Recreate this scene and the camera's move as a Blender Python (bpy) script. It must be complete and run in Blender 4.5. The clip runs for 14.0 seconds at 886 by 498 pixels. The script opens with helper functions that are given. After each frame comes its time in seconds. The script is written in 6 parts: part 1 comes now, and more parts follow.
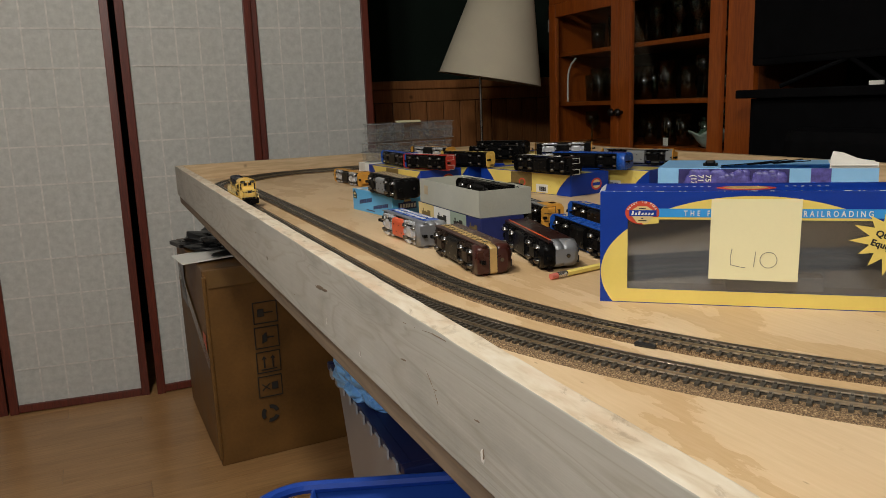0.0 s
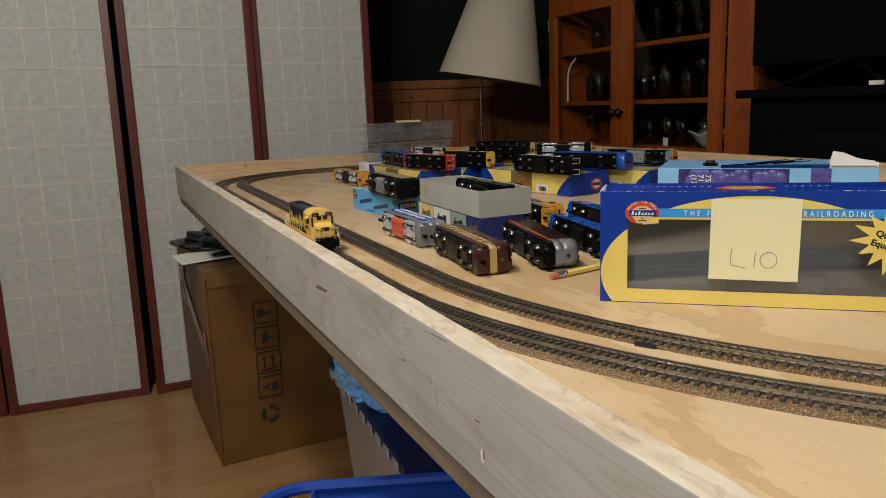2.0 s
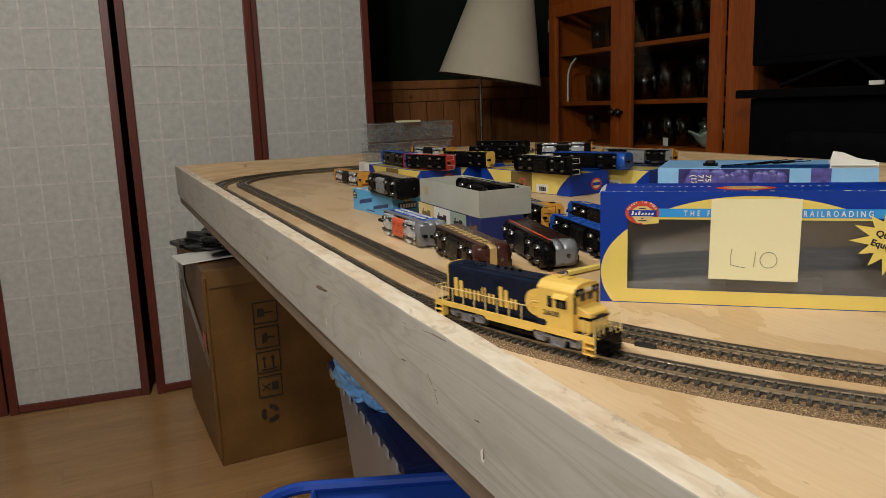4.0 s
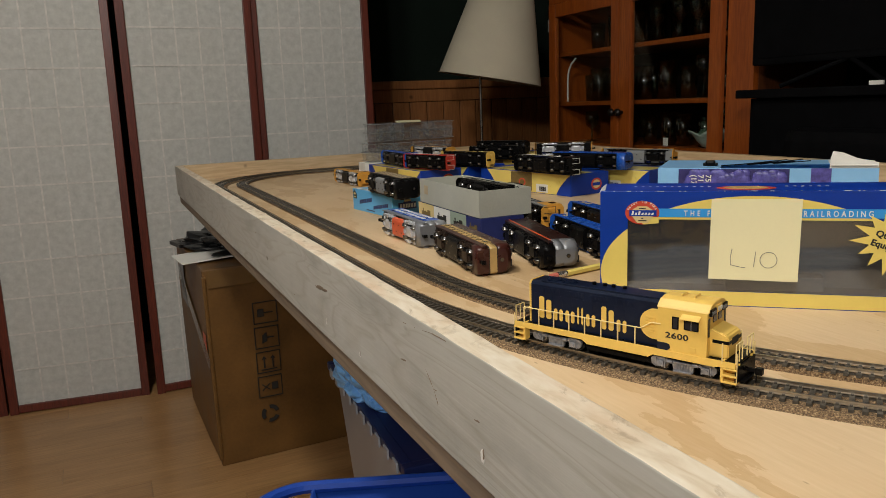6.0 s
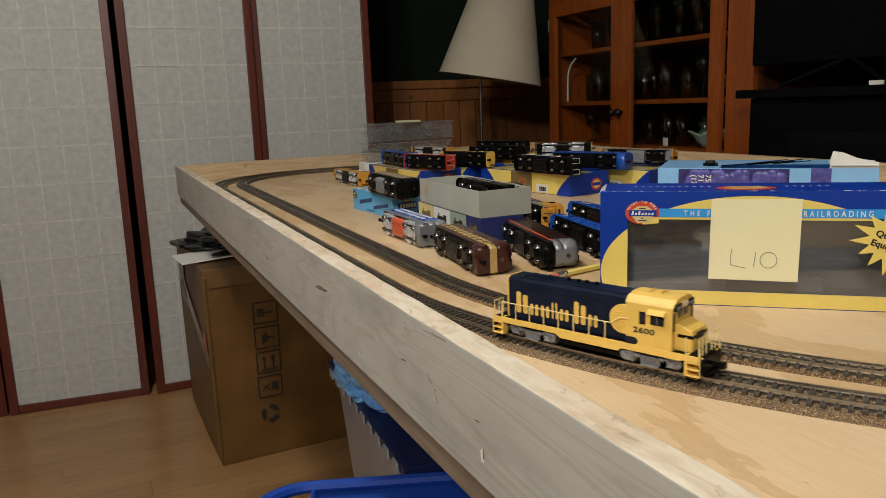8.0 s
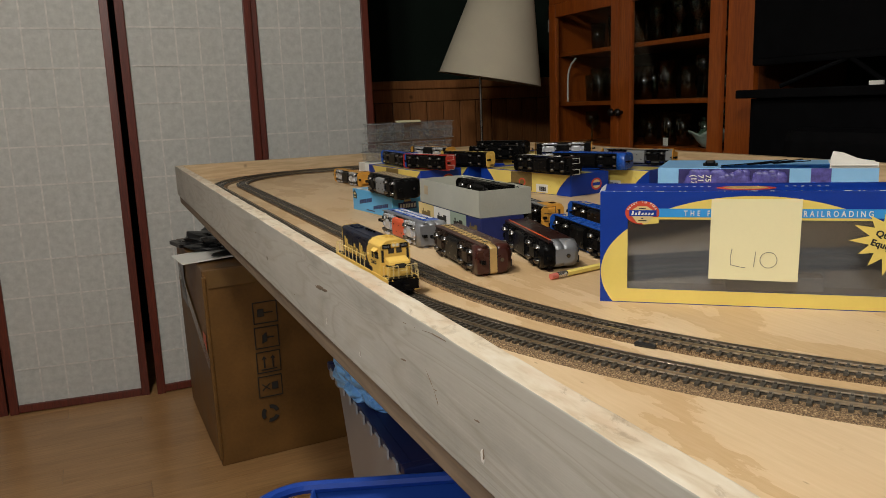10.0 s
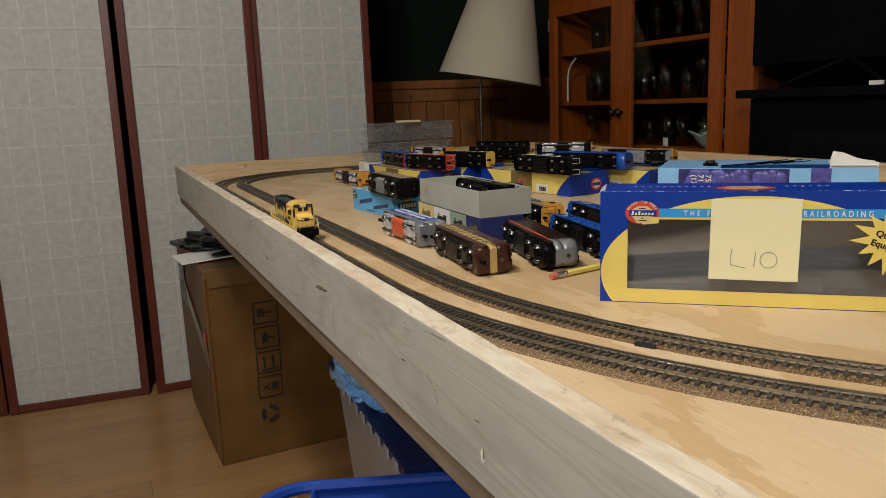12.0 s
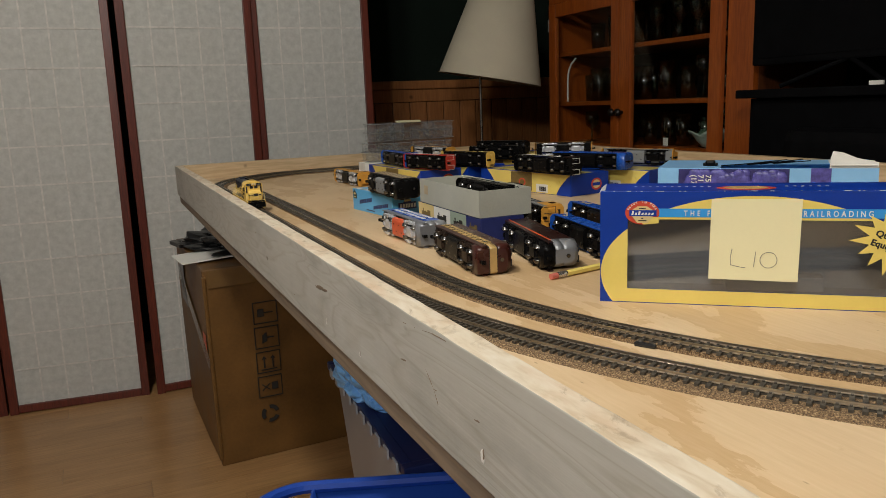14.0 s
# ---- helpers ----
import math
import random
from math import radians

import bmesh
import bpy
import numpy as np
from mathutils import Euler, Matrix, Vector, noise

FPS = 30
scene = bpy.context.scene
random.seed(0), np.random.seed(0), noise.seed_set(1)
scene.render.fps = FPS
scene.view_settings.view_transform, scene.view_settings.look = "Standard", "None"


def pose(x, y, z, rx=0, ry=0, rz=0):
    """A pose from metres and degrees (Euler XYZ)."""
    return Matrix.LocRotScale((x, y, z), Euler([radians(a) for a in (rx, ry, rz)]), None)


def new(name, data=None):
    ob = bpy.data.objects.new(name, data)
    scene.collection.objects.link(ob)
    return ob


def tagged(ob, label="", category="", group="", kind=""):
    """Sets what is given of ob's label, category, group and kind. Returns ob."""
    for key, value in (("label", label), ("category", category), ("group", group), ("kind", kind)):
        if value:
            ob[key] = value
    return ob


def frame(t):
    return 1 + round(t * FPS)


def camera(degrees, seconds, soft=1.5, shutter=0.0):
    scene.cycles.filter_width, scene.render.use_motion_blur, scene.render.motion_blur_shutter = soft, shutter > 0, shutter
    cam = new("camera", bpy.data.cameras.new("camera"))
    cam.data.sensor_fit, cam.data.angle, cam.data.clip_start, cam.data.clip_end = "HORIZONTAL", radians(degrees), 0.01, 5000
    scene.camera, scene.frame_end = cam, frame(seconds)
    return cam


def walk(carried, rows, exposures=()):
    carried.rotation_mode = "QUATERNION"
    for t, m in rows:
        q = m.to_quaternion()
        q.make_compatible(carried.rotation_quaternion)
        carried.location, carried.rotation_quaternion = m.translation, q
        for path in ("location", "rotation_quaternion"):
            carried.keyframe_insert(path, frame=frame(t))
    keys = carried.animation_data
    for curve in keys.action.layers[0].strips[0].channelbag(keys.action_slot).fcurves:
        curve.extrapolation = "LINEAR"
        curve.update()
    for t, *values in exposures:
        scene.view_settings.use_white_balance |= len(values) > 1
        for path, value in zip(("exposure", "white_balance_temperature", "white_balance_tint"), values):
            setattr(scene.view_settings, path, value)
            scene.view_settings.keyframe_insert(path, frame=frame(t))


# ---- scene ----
# ---- camera ----
TABLE = 0.78
cam = camera(62.01, 14.0, soft=0.6, shutter=0.5)
EYE = pose(0.0, 0.0, TABLE + 0.197, 78.752, 2.235, -24.875)
walk(cam, [(0.0, EYE), (14.0, EYE)], exposures=[(0.0, 0.0), (14.0, 0.0)])

# ---- light ----
world = bpy.data.worlds.new("room_air")
world.use_nodes = True
scene.world = world
world.node_tree.nodes["Background"].inputs["Color"].default_value = (1.0, 0.95, 0.88, 1)
world.node_tree.nodes["Background"].inputs["Strength"].default_value = 0.004


def globe_lamp(name, eye, radius, watts, color):
    data = bpy.data.lights.new(name, "POINT")
    data.shadow_soft_size, data.energy, data.color = radius, watts, color
    ob = new(name, data)
    ob.location = eye
    return ob


globe_lamp("room_lamp", (-0.70, -0.60, 1.82), 0.09, 60, (1.0, 0.98, 0.915))
# Unseen fill light, added overhead to brighten the upper screen and table.
globe_lamp("ceiling_lamp", (-0.34, 0.66, 2.28), 0.12, 56, (1.0, 0.98, 0.915))


# ---- materials ----
def nodes_of(name):
    m = bpy.data.materials.new(name)
    m.use_nodes = True
    nt = m.node_tree
    return m, nt, nt.nodes["Principled BSDF"]


def node(nt, kind, **inputs):
    n = nt.nodes.new(kind)
    for key, value in inputs.items():
        n.inputs[key.replace("_", " ")].default_value = value
    return n


def coords(nt, scale=(1, 1, 1), turn=0.0, space="Object"):
    tc = nt.nodes.new("ShaderNodeTexCoord")
    mp = nt.nodes.new("ShaderNodeMapping")
    mp.inputs["Scale"].default_value = scale
    mp.inputs["Rotation"].default_value = (0, 0, turn)
    nt.links.new(tc.outputs[space], mp.inputs["Vector"])
    return mp.outputs["Vector"]


def ramp(nt, fac, stops):
    r = nt.nodes.new("ShaderNodeValToRGB")
    while len(r.color_ramp.elements) < len(stops):
        r.color_ramp.elements.new(0.5)
    for e, (p, c) in zip(r.color_ramp.elements, stops):
        e.position, e.color = p, (*c, 1)
    nt.links.new(fac, r.inputs["Fac"])
    return r.outputs["Color"]


def mix(nt, fac, a, b, blend="MIX"):
    n = nt.nodes.new("ShaderNodeMix")
    n.data_type, n.blend_type = "RGBA", blend
    for sock, v in ((n.inputs[0], fac), (n.inputs[6], a), (n.inputs[7], b)):
        if isinstance(v, (int, float)):
            sock.default_value = v
        elif isinstance(v, tuple):
            sock.default_value = (*v, 1)
        else:
            nt.links.new(v, sock)
    return n.outputs[2]


def bumped(nt, bsdf, height, strength, distance=0.001):
    b = nt.nodes.new("ShaderNodeBump")
    b.inputs["Strength"].default_value, b.inputs["Distance"].default_value = strength, distance
    nt.links.new(height, b.inputs["Height"])
    nt.links.new(b.outputs["Normal"], bsdf.inputs["Normal"])


def times(c, k):
    return tuple(min(1.0, v * k) for v in c)


def plain(name, color, rough=0.5, metal=0.0, var=0.12, scale=30.0, bump=0.05, fine=400.0, coat=0.0, dist=0.0005, spec=0.5):
    """A painted, moulded or printed surface with soft stains and a fine grain."""
    m, nt, b = nodes_of(name)
    v = coords(nt)
    n1 = node(nt, "ShaderNodeTexNoise", Scale=scale, Detail=4.0)
    n2 = node(nt, "ShaderNodeTexNoise", Scale=fine, Detail=2.0)
    nt.links.new(v, n1.inputs["Vector"])
    nt.links.new(v, n2.inputs["Vector"])
    c1 = ramp(nt, n1.outputs["Fac"], [(0.3, times(color, 1 - var)), (0.7, times(color, 1 + var))])
    c2 = mix(nt, 0.25, c1, ramp(nt, n2.outputs["Fac"], [(0.3, times(color, 1 - var)), (0.7, times(color, 1 + var))]))
    nt.links.new(c2, b.inputs["Base Color"])
    r = node(nt, "ShaderNodeMapRange", To_Min=max(0.02, rough - 0.1), To_Max=min(1.0, rough + 0.1))
    nt.links.new(n1.outputs["Fac"], r.inputs["Value"])
    nt.links.new(r.outputs["Result"], b.inputs["Roughness"])
    b.inputs["Metallic"].default_value = metal
    b.inputs["Coat Weight"].default_value = coat
    b.inputs["Specular IOR Level"].default_value = spec
    bumped(nt, b, n2.outputs["Fac"], bump, dist)
    return m


def wood(name, dark, light, along="Y", grain=18.0, stretch=14.0, rough=0.55, knots=0.0, bump=0.15, rand=False, coat=0.0, stain=None):
    """Sawn or varnished wood: streaks along one axis, broad figure, knots."""
    m, nt, b = nodes_of(name)
    s = [stretch, stretch, stretch]
    s["XYZ".index(along)] = 1.0
    v = coords(nt, tuple(s))
    if rand:
        info = nt.nodes.new("ShaderNodeObjectInfo")
        add = nt.nodes.new("ShaderNodeVectorMath")
        add.operation = "ADD"
        off = nt.nodes.new("ShaderNodeVectorMath")
        off.operation = "SCALE"
        off.inputs[0].default_value = (31.0, 17.0, 23.0)
        nt.links.new(info.outputs["Random"], off.inputs["Scale"])
        nt.links.new(v, add.inputs[0])
        nt.links.new(off.outputs["Vector"], add.inputs[1])
        v = add.outputs["Vector"]
    big = node(nt, "ShaderNodeTexNoise", Scale=grain * 0.12, Detail=3.0, Distortion=0.6)
    fine = node(nt, "ShaderNodeTexNoise", Scale=grain, Detail=6.0, Distortion=0.3)
    nt.links.new(v, big.inputs["Vector"])
    nt.links.new(v, fine.inputs["Vector"])
    c1 = ramp(nt, big.outputs["Fac"], [(0.3, dark), (0.7, light)])
    c2 = ramp(nt, fine.outputs["Fac"], [(0.35, times(dark, 0.8)), (0.65, light)])
    col = mix(nt, 0.5, c1, c2)
    if rand:
        col = mix(nt, 0.35, col, ramp(nt, info.outputs["Random"], [(0.0, dark), (1.0, light)]))
    if knots:
        vk = coords(nt, (1, 1, 1))
        vor = node(nt, "ShaderNodeTexVoronoi", Scale=knots)
        nt.links.new(vk, vor.inputs["Vector"])
        kn = ramp(nt, vor.outputs["Distance"], [(0.02, (0.8, 0.8, 0.8)), (0.055, (0, 0, 0))])
        col = mix(nt, kn, col, times(dark, 0.4))
    if stain:
        vs = coords(nt, (20, 6, 6))
        st = node(nt, "ShaderNodeTexNoise", Scale=3.0, Detail=8.0, Roughness=0.65)
        nt.links.new(vs, st.inputs["Vector"])
        col = mix(nt, ramp(nt, st.outputs["Fac"], [(0.5, (0, 0, 0)), (0.75, (0.7, 0.7, 0.7))]), col, stain)
    nt.links.new(col, b.inputs["Base Color"])
    b.inputs["Roughness"].default_value = rough
    b.inputs["Coat Weight"].default_value = coat
    bumped(nt, b, fine.outputs["Fac"], bump)
    return m


def plywood():
    """Rotary-cut plywood: a few wide figure patches with ragged edges, fine streaks, pores and rusty stains."""
    m, nt, b = nodes_of("plywood")
    v = coords(nt, (6.0, 2.4, 1), 0.35)
    warp = node(nt, "ShaderNodeTexNoise", Scale=1.5, Detail=10.0, Roughness=0.58, Distortion=0.35)
    nt.links.new(v, warp.inputs["Vector"])
    mul = nt.nodes.new("ShaderNodeMath")
    mul.operation = "MULTIPLY"
    mul.inputs[1].default_value = 3.6
    nt.links.new(warp.outputs["Fac"], mul.inputs[0])
    fr = nt.nodes.new("ShaderNodeMath")
    fr.operation = "FRACT"
    nt.links.new(mul.outputs[0], fr.inputs[0])
    bands = ramp(nt, fr.outputs[0], [(0.0, (0.53, 0.345, 0.170)), (0.40, (0.575, 0.390, 0.205)), (0.415, (0.70, 0.530, 0.330)), (0.93, (0.675, 0.495, 0.298)), (0.95, (0.53, 0.345, 0.170))])
    vf = coords(nt, (70, 6, 1), 0.20)
    fine = node(nt, "ShaderNodeTexNoise", Scale=4.0, Detail=8.0, Roughness=0.6)
    nt.links.new(vf, fine.inputs["Vector"])
    streak = ramp(nt, fine.outputs["Fac"], [(0.28, (0.50, 0.335, 0.175)), (0.5, (0.60, 0.425, 0.24)), (0.72, (0.69, 0.515, 0.325))])
    col = mix(nt, 0.36, bands, streak)
    vb = coords(nt, (1, 1, 1))
    broad = node(nt, "ShaderNodeTexNoise", Scale=3.2, Detail=4.0, Roughness=0.5)
    nt.links.new(vb, broad.inputs["Vector"])
    col = mix(nt, ramp(nt, broad.outputs["Fac"], [(0.42, (0, 0, 0)), (0.72, (0.55, 0.55, 0.55))]), col, (0.46, 0.285, 0.130))
    blot = node(nt, "ShaderNodeTexNoise", Scale=13.0, Detail=6.0, Roughness=0.7)
    nt.links.new(vb, blot.inputs["Vector"])
    col = mix(nt, ramp(nt, blot.outputs["Fac"], [(0.64, (0, 0, 0)), (0.76, (0.6, 0.6, 0.6))]), col, (0.36, 0.17, 0.06))
    pores = node(nt, "ShaderNodeTexVoronoi", Scale=1.0)
    nt.links.new(coords(nt, (70, 26, 1), 0.20), pores.inputs["Vector"])
    col = mix(nt, ramp(nt, pores.outputs["Distance"], [(0.03, (0.55, 0.55, 0.55)), (0.075, (0, 0, 0))]), col, (0.20, 0.11, 0.05))
    nt.links.new(col, b.inputs["Base Color"])
    gl = node(nt, "ShaderNodeMapRange", To_Min=0.38, To_Max=0.62)
    nt.links.new(blot.outputs["Fac"], gl.inputs["Value"])
    nt.links.new(gl.outputs["Result"], b.inputs["Roughness"])
    bumped(nt, b, fine.outputs["Fac"], 0.16)
    return m


def grey_pine():
    """A flat-sawn pine board with shade put in as grey: nested cathedral figure, faint streaks, grey smudges, dark pin
    knots.
    """
    m, nt, b = nodes_of("shade_grey_pine")
    v = coords(nt, (1.0, 1.6, 14.0))
    warp = node(nt, "ShaderNodeTexNoise", Scale=1.5, Detail=3.0, Roughness=0.35, Distortion=0.9)
    nt.links.new(v, warp.inputs["Vector"])
    mul = nt.nodes.new("ShaderNodeMath")
    mul.operation = "MULTIPLY"
    mul.inputs[1].default_value = 11.0
    nt.links.new(warp.outputs["Fac"], mul.inputs[0])
    fr = nt.nodes.new("ShaderNodeMath")
    fr.operation = "FRACT"
    nt.links.new(mul.outputs[0], fr.inputs[0])
    figure = ramp(nt, fr.outputs[0], [(0.0, (0.385, 0.352, 0.290)), (0.16, (0.445, 0.422, 0.370)), (0.75, (0.475, 0.456, 0.408)), (1.0, (0.390, 0.358, 0.296))])
    vf = coords(nt, (1.0, 5.0, 120.0))
    fine = node(nt, "ShaderNodeTexNoise", Scale=3.0, Detail=5.0, Distortion=0.2)
    nt.links.new(vf, fine.inputs["Vector"])
    streak = ramp(nt, fine.outputs["Fac"], [(0.3, (0.365, 0.342, 0.294)), (0.7, (0.500, 0.482, 0.436))])
    col = mix(nt, 0.24, figure, streak)
    vs = coords(nt, (1.0, 5.0, 16.0))
    smudge = node(nt, "ShaderNodeTexNoise", Scale=1.6, Detail=6.0, Roughness=0.6)
    nt.links.new(vs, smudge.inputs["Vector"])
    col = mix(nt, ramp(nt, smudge.outputs["Fac"], [(0.50, (0, 0, 0)), (0.72, (0.6, 0.6, 0.6))]), col, (0.275, 0.258, 0.222))
    col = mix(nt, ramp(nt, smudge.outputs["Fac"], [(0.25, (0.45, 0.45, 0.45)), (0.42, (0, 0, 0))]), col, (0.55, 0.528, 0.475))
    vk = coords(nt, (1.0, 6.0, 13.0))
    vor = node(nt, "ShaderNodeTexVoronoi", Scale=1.0)
    nt.links.new(vk, vor.inputs["Vector"])
    col = mix(nt, ramp(nt, vor.outputs["Distance"], [(0.025, (0.8, 0.8, 0.8)), (0.05, (0, 0, 0))]), col, (0.13, 0.095, 0.06))
    nt.links.new(col, b.inputs["Base Color"])
    b.inputs["Roughness"].default_value = 0.58
    bumped(nt, b, fine.outputs["Fac"], 0.18)
    return m


def sawn_edge():
    """A sawn edge with strong top light put into its pale cream wood: pinkish heart, grey smears, dark torn fibres."""
    m, nt, b = nodes_of("sawn_pine_edge")
    grain = node(nt, "ShaderNodeTexNoise", Scale=6.0, Detail=7.0, Distortion=0.4)
    nt.links.new(coords(nt, (24, 6.0, 24)), grain.inputs["Vector"])
    col = ramp(nt, grain.outputs["Fac"], [(0.30, (0.50, 0.395, 0.275)), (0.5, (0.62, 0.53, 0.405)), (0.72, (0.68, 0.61, 0.50))])
    heart = node(nt, "ShaderNodeTexNoise", Scale=3.0, Detail=5.0)
    nt.links.new(coords(nt, (12, 5.0, 12)), heart.inputs["Vector"])
    col = mix(nt, ramp(nt, heart.outputs["Fac"], [(0.50, (0, 0, 0)), (0.68, (0.6, 0.6, 0.6))]), col, (0.56, 0.385, 0.245))
    smear = node(nt, "ShaderNodeTexNoise", Scale=4.0, Detail=9.0, Roughness=0.68, Distortion=0.7)
    nt.links.new(coords(nt, (12, 7.0, 12)), smear.inputs["Vector"])
    col = mix(nt, ramp(nt, smear.outputs["Fac"], [(0.56, (0, 0, 0)), (0.66, (0.75, 0.75, 0.75))]), col, (0.33, 0.255, 0.175))
    torn = node(nt, "ShaderNodeTexNoise", Scale=5.0, Detail=8.0, Roughness=0.75)
    nt.links.new(coords(nt, (20, 11.0, 20)), torn.inputs["Vector"])
    col = mix(nt, ramp(nt, torn.outputs["Fac"], [(0.66, (0, 0, 0)), (0.74, (0.8, 0.8, 0.8))]), col, (0.14, 0.095, 0.06))
    nt.links.new(col, b.inputs["Base Color"])
    b.inputs["Roughness"].default_value = 0.7
    bumped(nt, b, torn.outputs["Fac"], 0.3)
    return m


def cork():
    m, nt, b = nodes_of("cork_roadbed")
    v = coords(nt)
    vor = node(nt, "ShaderNodeTexVoronoi", Scale=1000.0)
    n = node(nt, "ShaderNodeTexNoise", Scale=820.0, Detail=3.0, Roughness=0.6)
    nt.links.new(v, vor.inputs["Vector"])
    nt.links.new(v, n.inputs["Vector"])
    col = ramp(nt, n.outputs["Fac"], [(0.34, (0.022, 0.013, 0.008)), (0.48, (0.18, 0.105, 0.048)), (0.56, (0.30, 0.19, 0.09)), (0.66, (0.60, 0.43, 0.23))])
    nt.links.new(mix(nt, 0.35, col, ramp(nt, vor.outputs["Color"], [(0.1, (0.04, 0.024, 0.013)), (0.9, (0.32, 0.205, 0.115))])), b.inputs["Base Color"])
    b.inputs["Roughness"].default_value = 0.85
    bumped(nt, b, n.outputs["Fac"], 0.9, 0.002)
    return m


def clear(name, tint=(1, 1, 1), gloss=0.03, weight=0.25, wave=0.25, haze=0.0):
    """Thin clear film or glass: see-through with a mirror gloss that grows at the edge."""
    m = bpy.data.materials.new(name)
    m.use_nodes = True
    nt = m.node_tree
    nt.nodes.remove(nt.nodes["Principled BSDF"])
    out = nt.nodes["Material Output"]
    t = node(nt, "ShaderNodeBsdfTransparent")
    t.inputs["Color"].default_value = (*tint, 1)
    g = node(nt, "ShaderNodeBsdfGlossy", Roughness=gloss)
    lw = node(nt, "ShaderNodeLayerWeight", Blend=0.25)
    k = nt.nodes.new("ShaderNodeMath")
    k.operation, k.use_clamp = "MULTIPLY_ADD", True
    k.inputs[1].default_value, k.inputs[2].default_value = 0.6, weight
    pw = nt.nodes.new("ShaderNodeMath")
    pw.operation = "POWER"
    pw.inputs[1].default_value = 3.0
    nt.links.new(lw.outputs["Facing"], pw.inputs[0])
    nt.links.new(pw.outputs[0], k.inputs[0])
    mx = nt.nodes.new("ShaderNodeMixShader")
    nt.links.new(k.outputs[0], mx.inputs[0])
    nt.links.new(t.outputs[0], mx.inputs[1])
    nt.links.new(g.outputs[0], mx.inputs[2])
    nz = node(nt, "ShaderNodeTexNoise", Scale=60.0 if wave < 0.9 else 95.0, Detail=2.0 if wave < 0.9 else 4.0)
    nt.links.new(coords(nt), nz.inputs["Vector"])
    bp = node(nt, "ShaderNodeBump", Strength=wave, Distance=0.002 if wave < 0.9 else 0.006)
    nt.links.new(nz.outputs["Fac"], bp.inputs["Height"])
    nt.links.new(bp.outputs["Normal"], g.inputs["Normal"])
    if haze:
        df = node(nt, "ShaderNodeBsdfDiffuse")
        df.inputs["Color"].default_value = (0.72, 0.74, 0.78, 1)
        hz = nt.nodes.new("ShaderNodeMixShader")
        hz.inputs[0].default_value = haze
        nt.links.new(mx.outputs[0], hz.inputs[1])
        nt.links.new(df.outputs[0], hz.inputs[2])
        nt.links.new(hz.outputs[0], out.inputs["Surface"])
    else:
        nt.links.new(mx.outputs[0], out.inputs["Surface"])
    return m


PLY = plywood()
PINE = wood("pine_board", (0.50, 0.34, 0.18), (0.66, 0.49, 0.30), "Y", 14, 12, 0.6, knots=7.0)
PINE_X = wood("pine_end_board", (0.50, 0.34, 0.18), (0.66, 0.49, 0.30), "X", 14, 12, 0.6, knots=7.0)
PINE_FACE = grey_pine()
PINE_TOP = sawn_edge()
STUD = wood("brown_stud", (0.15, 0.105, 0.07), (0.27, 0.195, 0.13), "Y", 14, 14, 0.7)
LAMINATE = wood("oak_laminate", (0.24, 0.118, 0.040), (0.46, 0.265, 0.112), "X", 15, 14, 0.32, rand=True, bump=0.08, coat=0.2)
CHERRY = wood("cherry_stained_frame", (0.062, 0.011, 0.006), (0.15, 0.026, 0.013), "Z", 20, 14, 0.42)
PAPER = plain("rice_paper", (0.495, 0.495, 0.468), 0.9, var=0.16, scale=45, bump=0.35, fine=130)
LATTICE = plain("paper_lattice", (0.60, 0.575, 0.54), 0.9, var=0.20, scale=60)
GREEN = plain("dark_green_paint", (0.007, 0.013, 0.009), 0.8, var=0.2, scale=5, spec=0.15)
# Unseen ceiling and walls, kept dark so less light bounces under the table.
CEIL = plain("ceiling_paint", (0.38, 0.365, 0.34), 0.9, var=0.04, scale=4)
WALLP = plain("wall_paint", (0.07, 0.062, 0.055), 0.85, var=0.06, scale=4)
WAINSCOT = wood("knotty_pine_panel", (0.20, 0.070, 0.020), (0.44, 0.18, 0.058), "Z", 14, 9, 0.45, knots=4.0, rand=True, coat=0.15)
CABWOOD = wood("orange_varnished_pine", (0.23, 0.044, 0.004), (0.36, 0.086, 0.010), "Z", 16, 10, 0.4, coat=0.2)
# Darker copy of CABWOOD: the near side's shade is put into its colour.
CABSIDE = wood("shaded_cabinet_side", (0.070, 0.019, 0.005), (0.125, 0.036, 0.009), "Z", 16, 10, 0.5)
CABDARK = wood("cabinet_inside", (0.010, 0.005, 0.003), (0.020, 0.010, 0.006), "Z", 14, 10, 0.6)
IRON = plain("black_iron", (0.02, 0.017, 0.015), 0.4, 0.6)
BLACKP = plain("black_plastic", (0.014, 0.014, 0.015), 0.35, var=0.3)
SATIN = plain("black_satin", (0.004, 0.004, 0.0045), 0.55, var=0.3, spec=0.03)
SHADE = plain("linen_shade", (0.56, 0.50, 0.38), 0.9, var=0.06, scale=8, bump=0.15, fine=300)
STEEL = plain("brushed_steel", (0.62, 0.60, 0.57), 0.25, 1.0, var=0.08)
CARD = plain("cardboard", (0.145, 0.068, 0.015), 0.5, var=0.30, scale=9, bump=0.1, fine=120)
TAPE = plain("packing_tape", (0.17, 0.095, 0.035), 0.22, coat=0.3)
GRAPE_DARK = plain("deep_violet_print", (0.035, 0.030, 0.14), 0.35)
INK = plain("black_ink", (0.02, 0.018, 0.015), 0.7, var=0.2)
WHITEP = plain("white_paper", (0.74, 0.72, 0.67), 0.7, var=0.05)
NOTE = plain("pale_yellow_note", (0.80, 0.74, 0.46), 0.8, var=0.03, scale=14)
PENCIL_INK = plain("pencil_line", (0.16, 0.15, 0.13), 0.6)
CORK = cork()
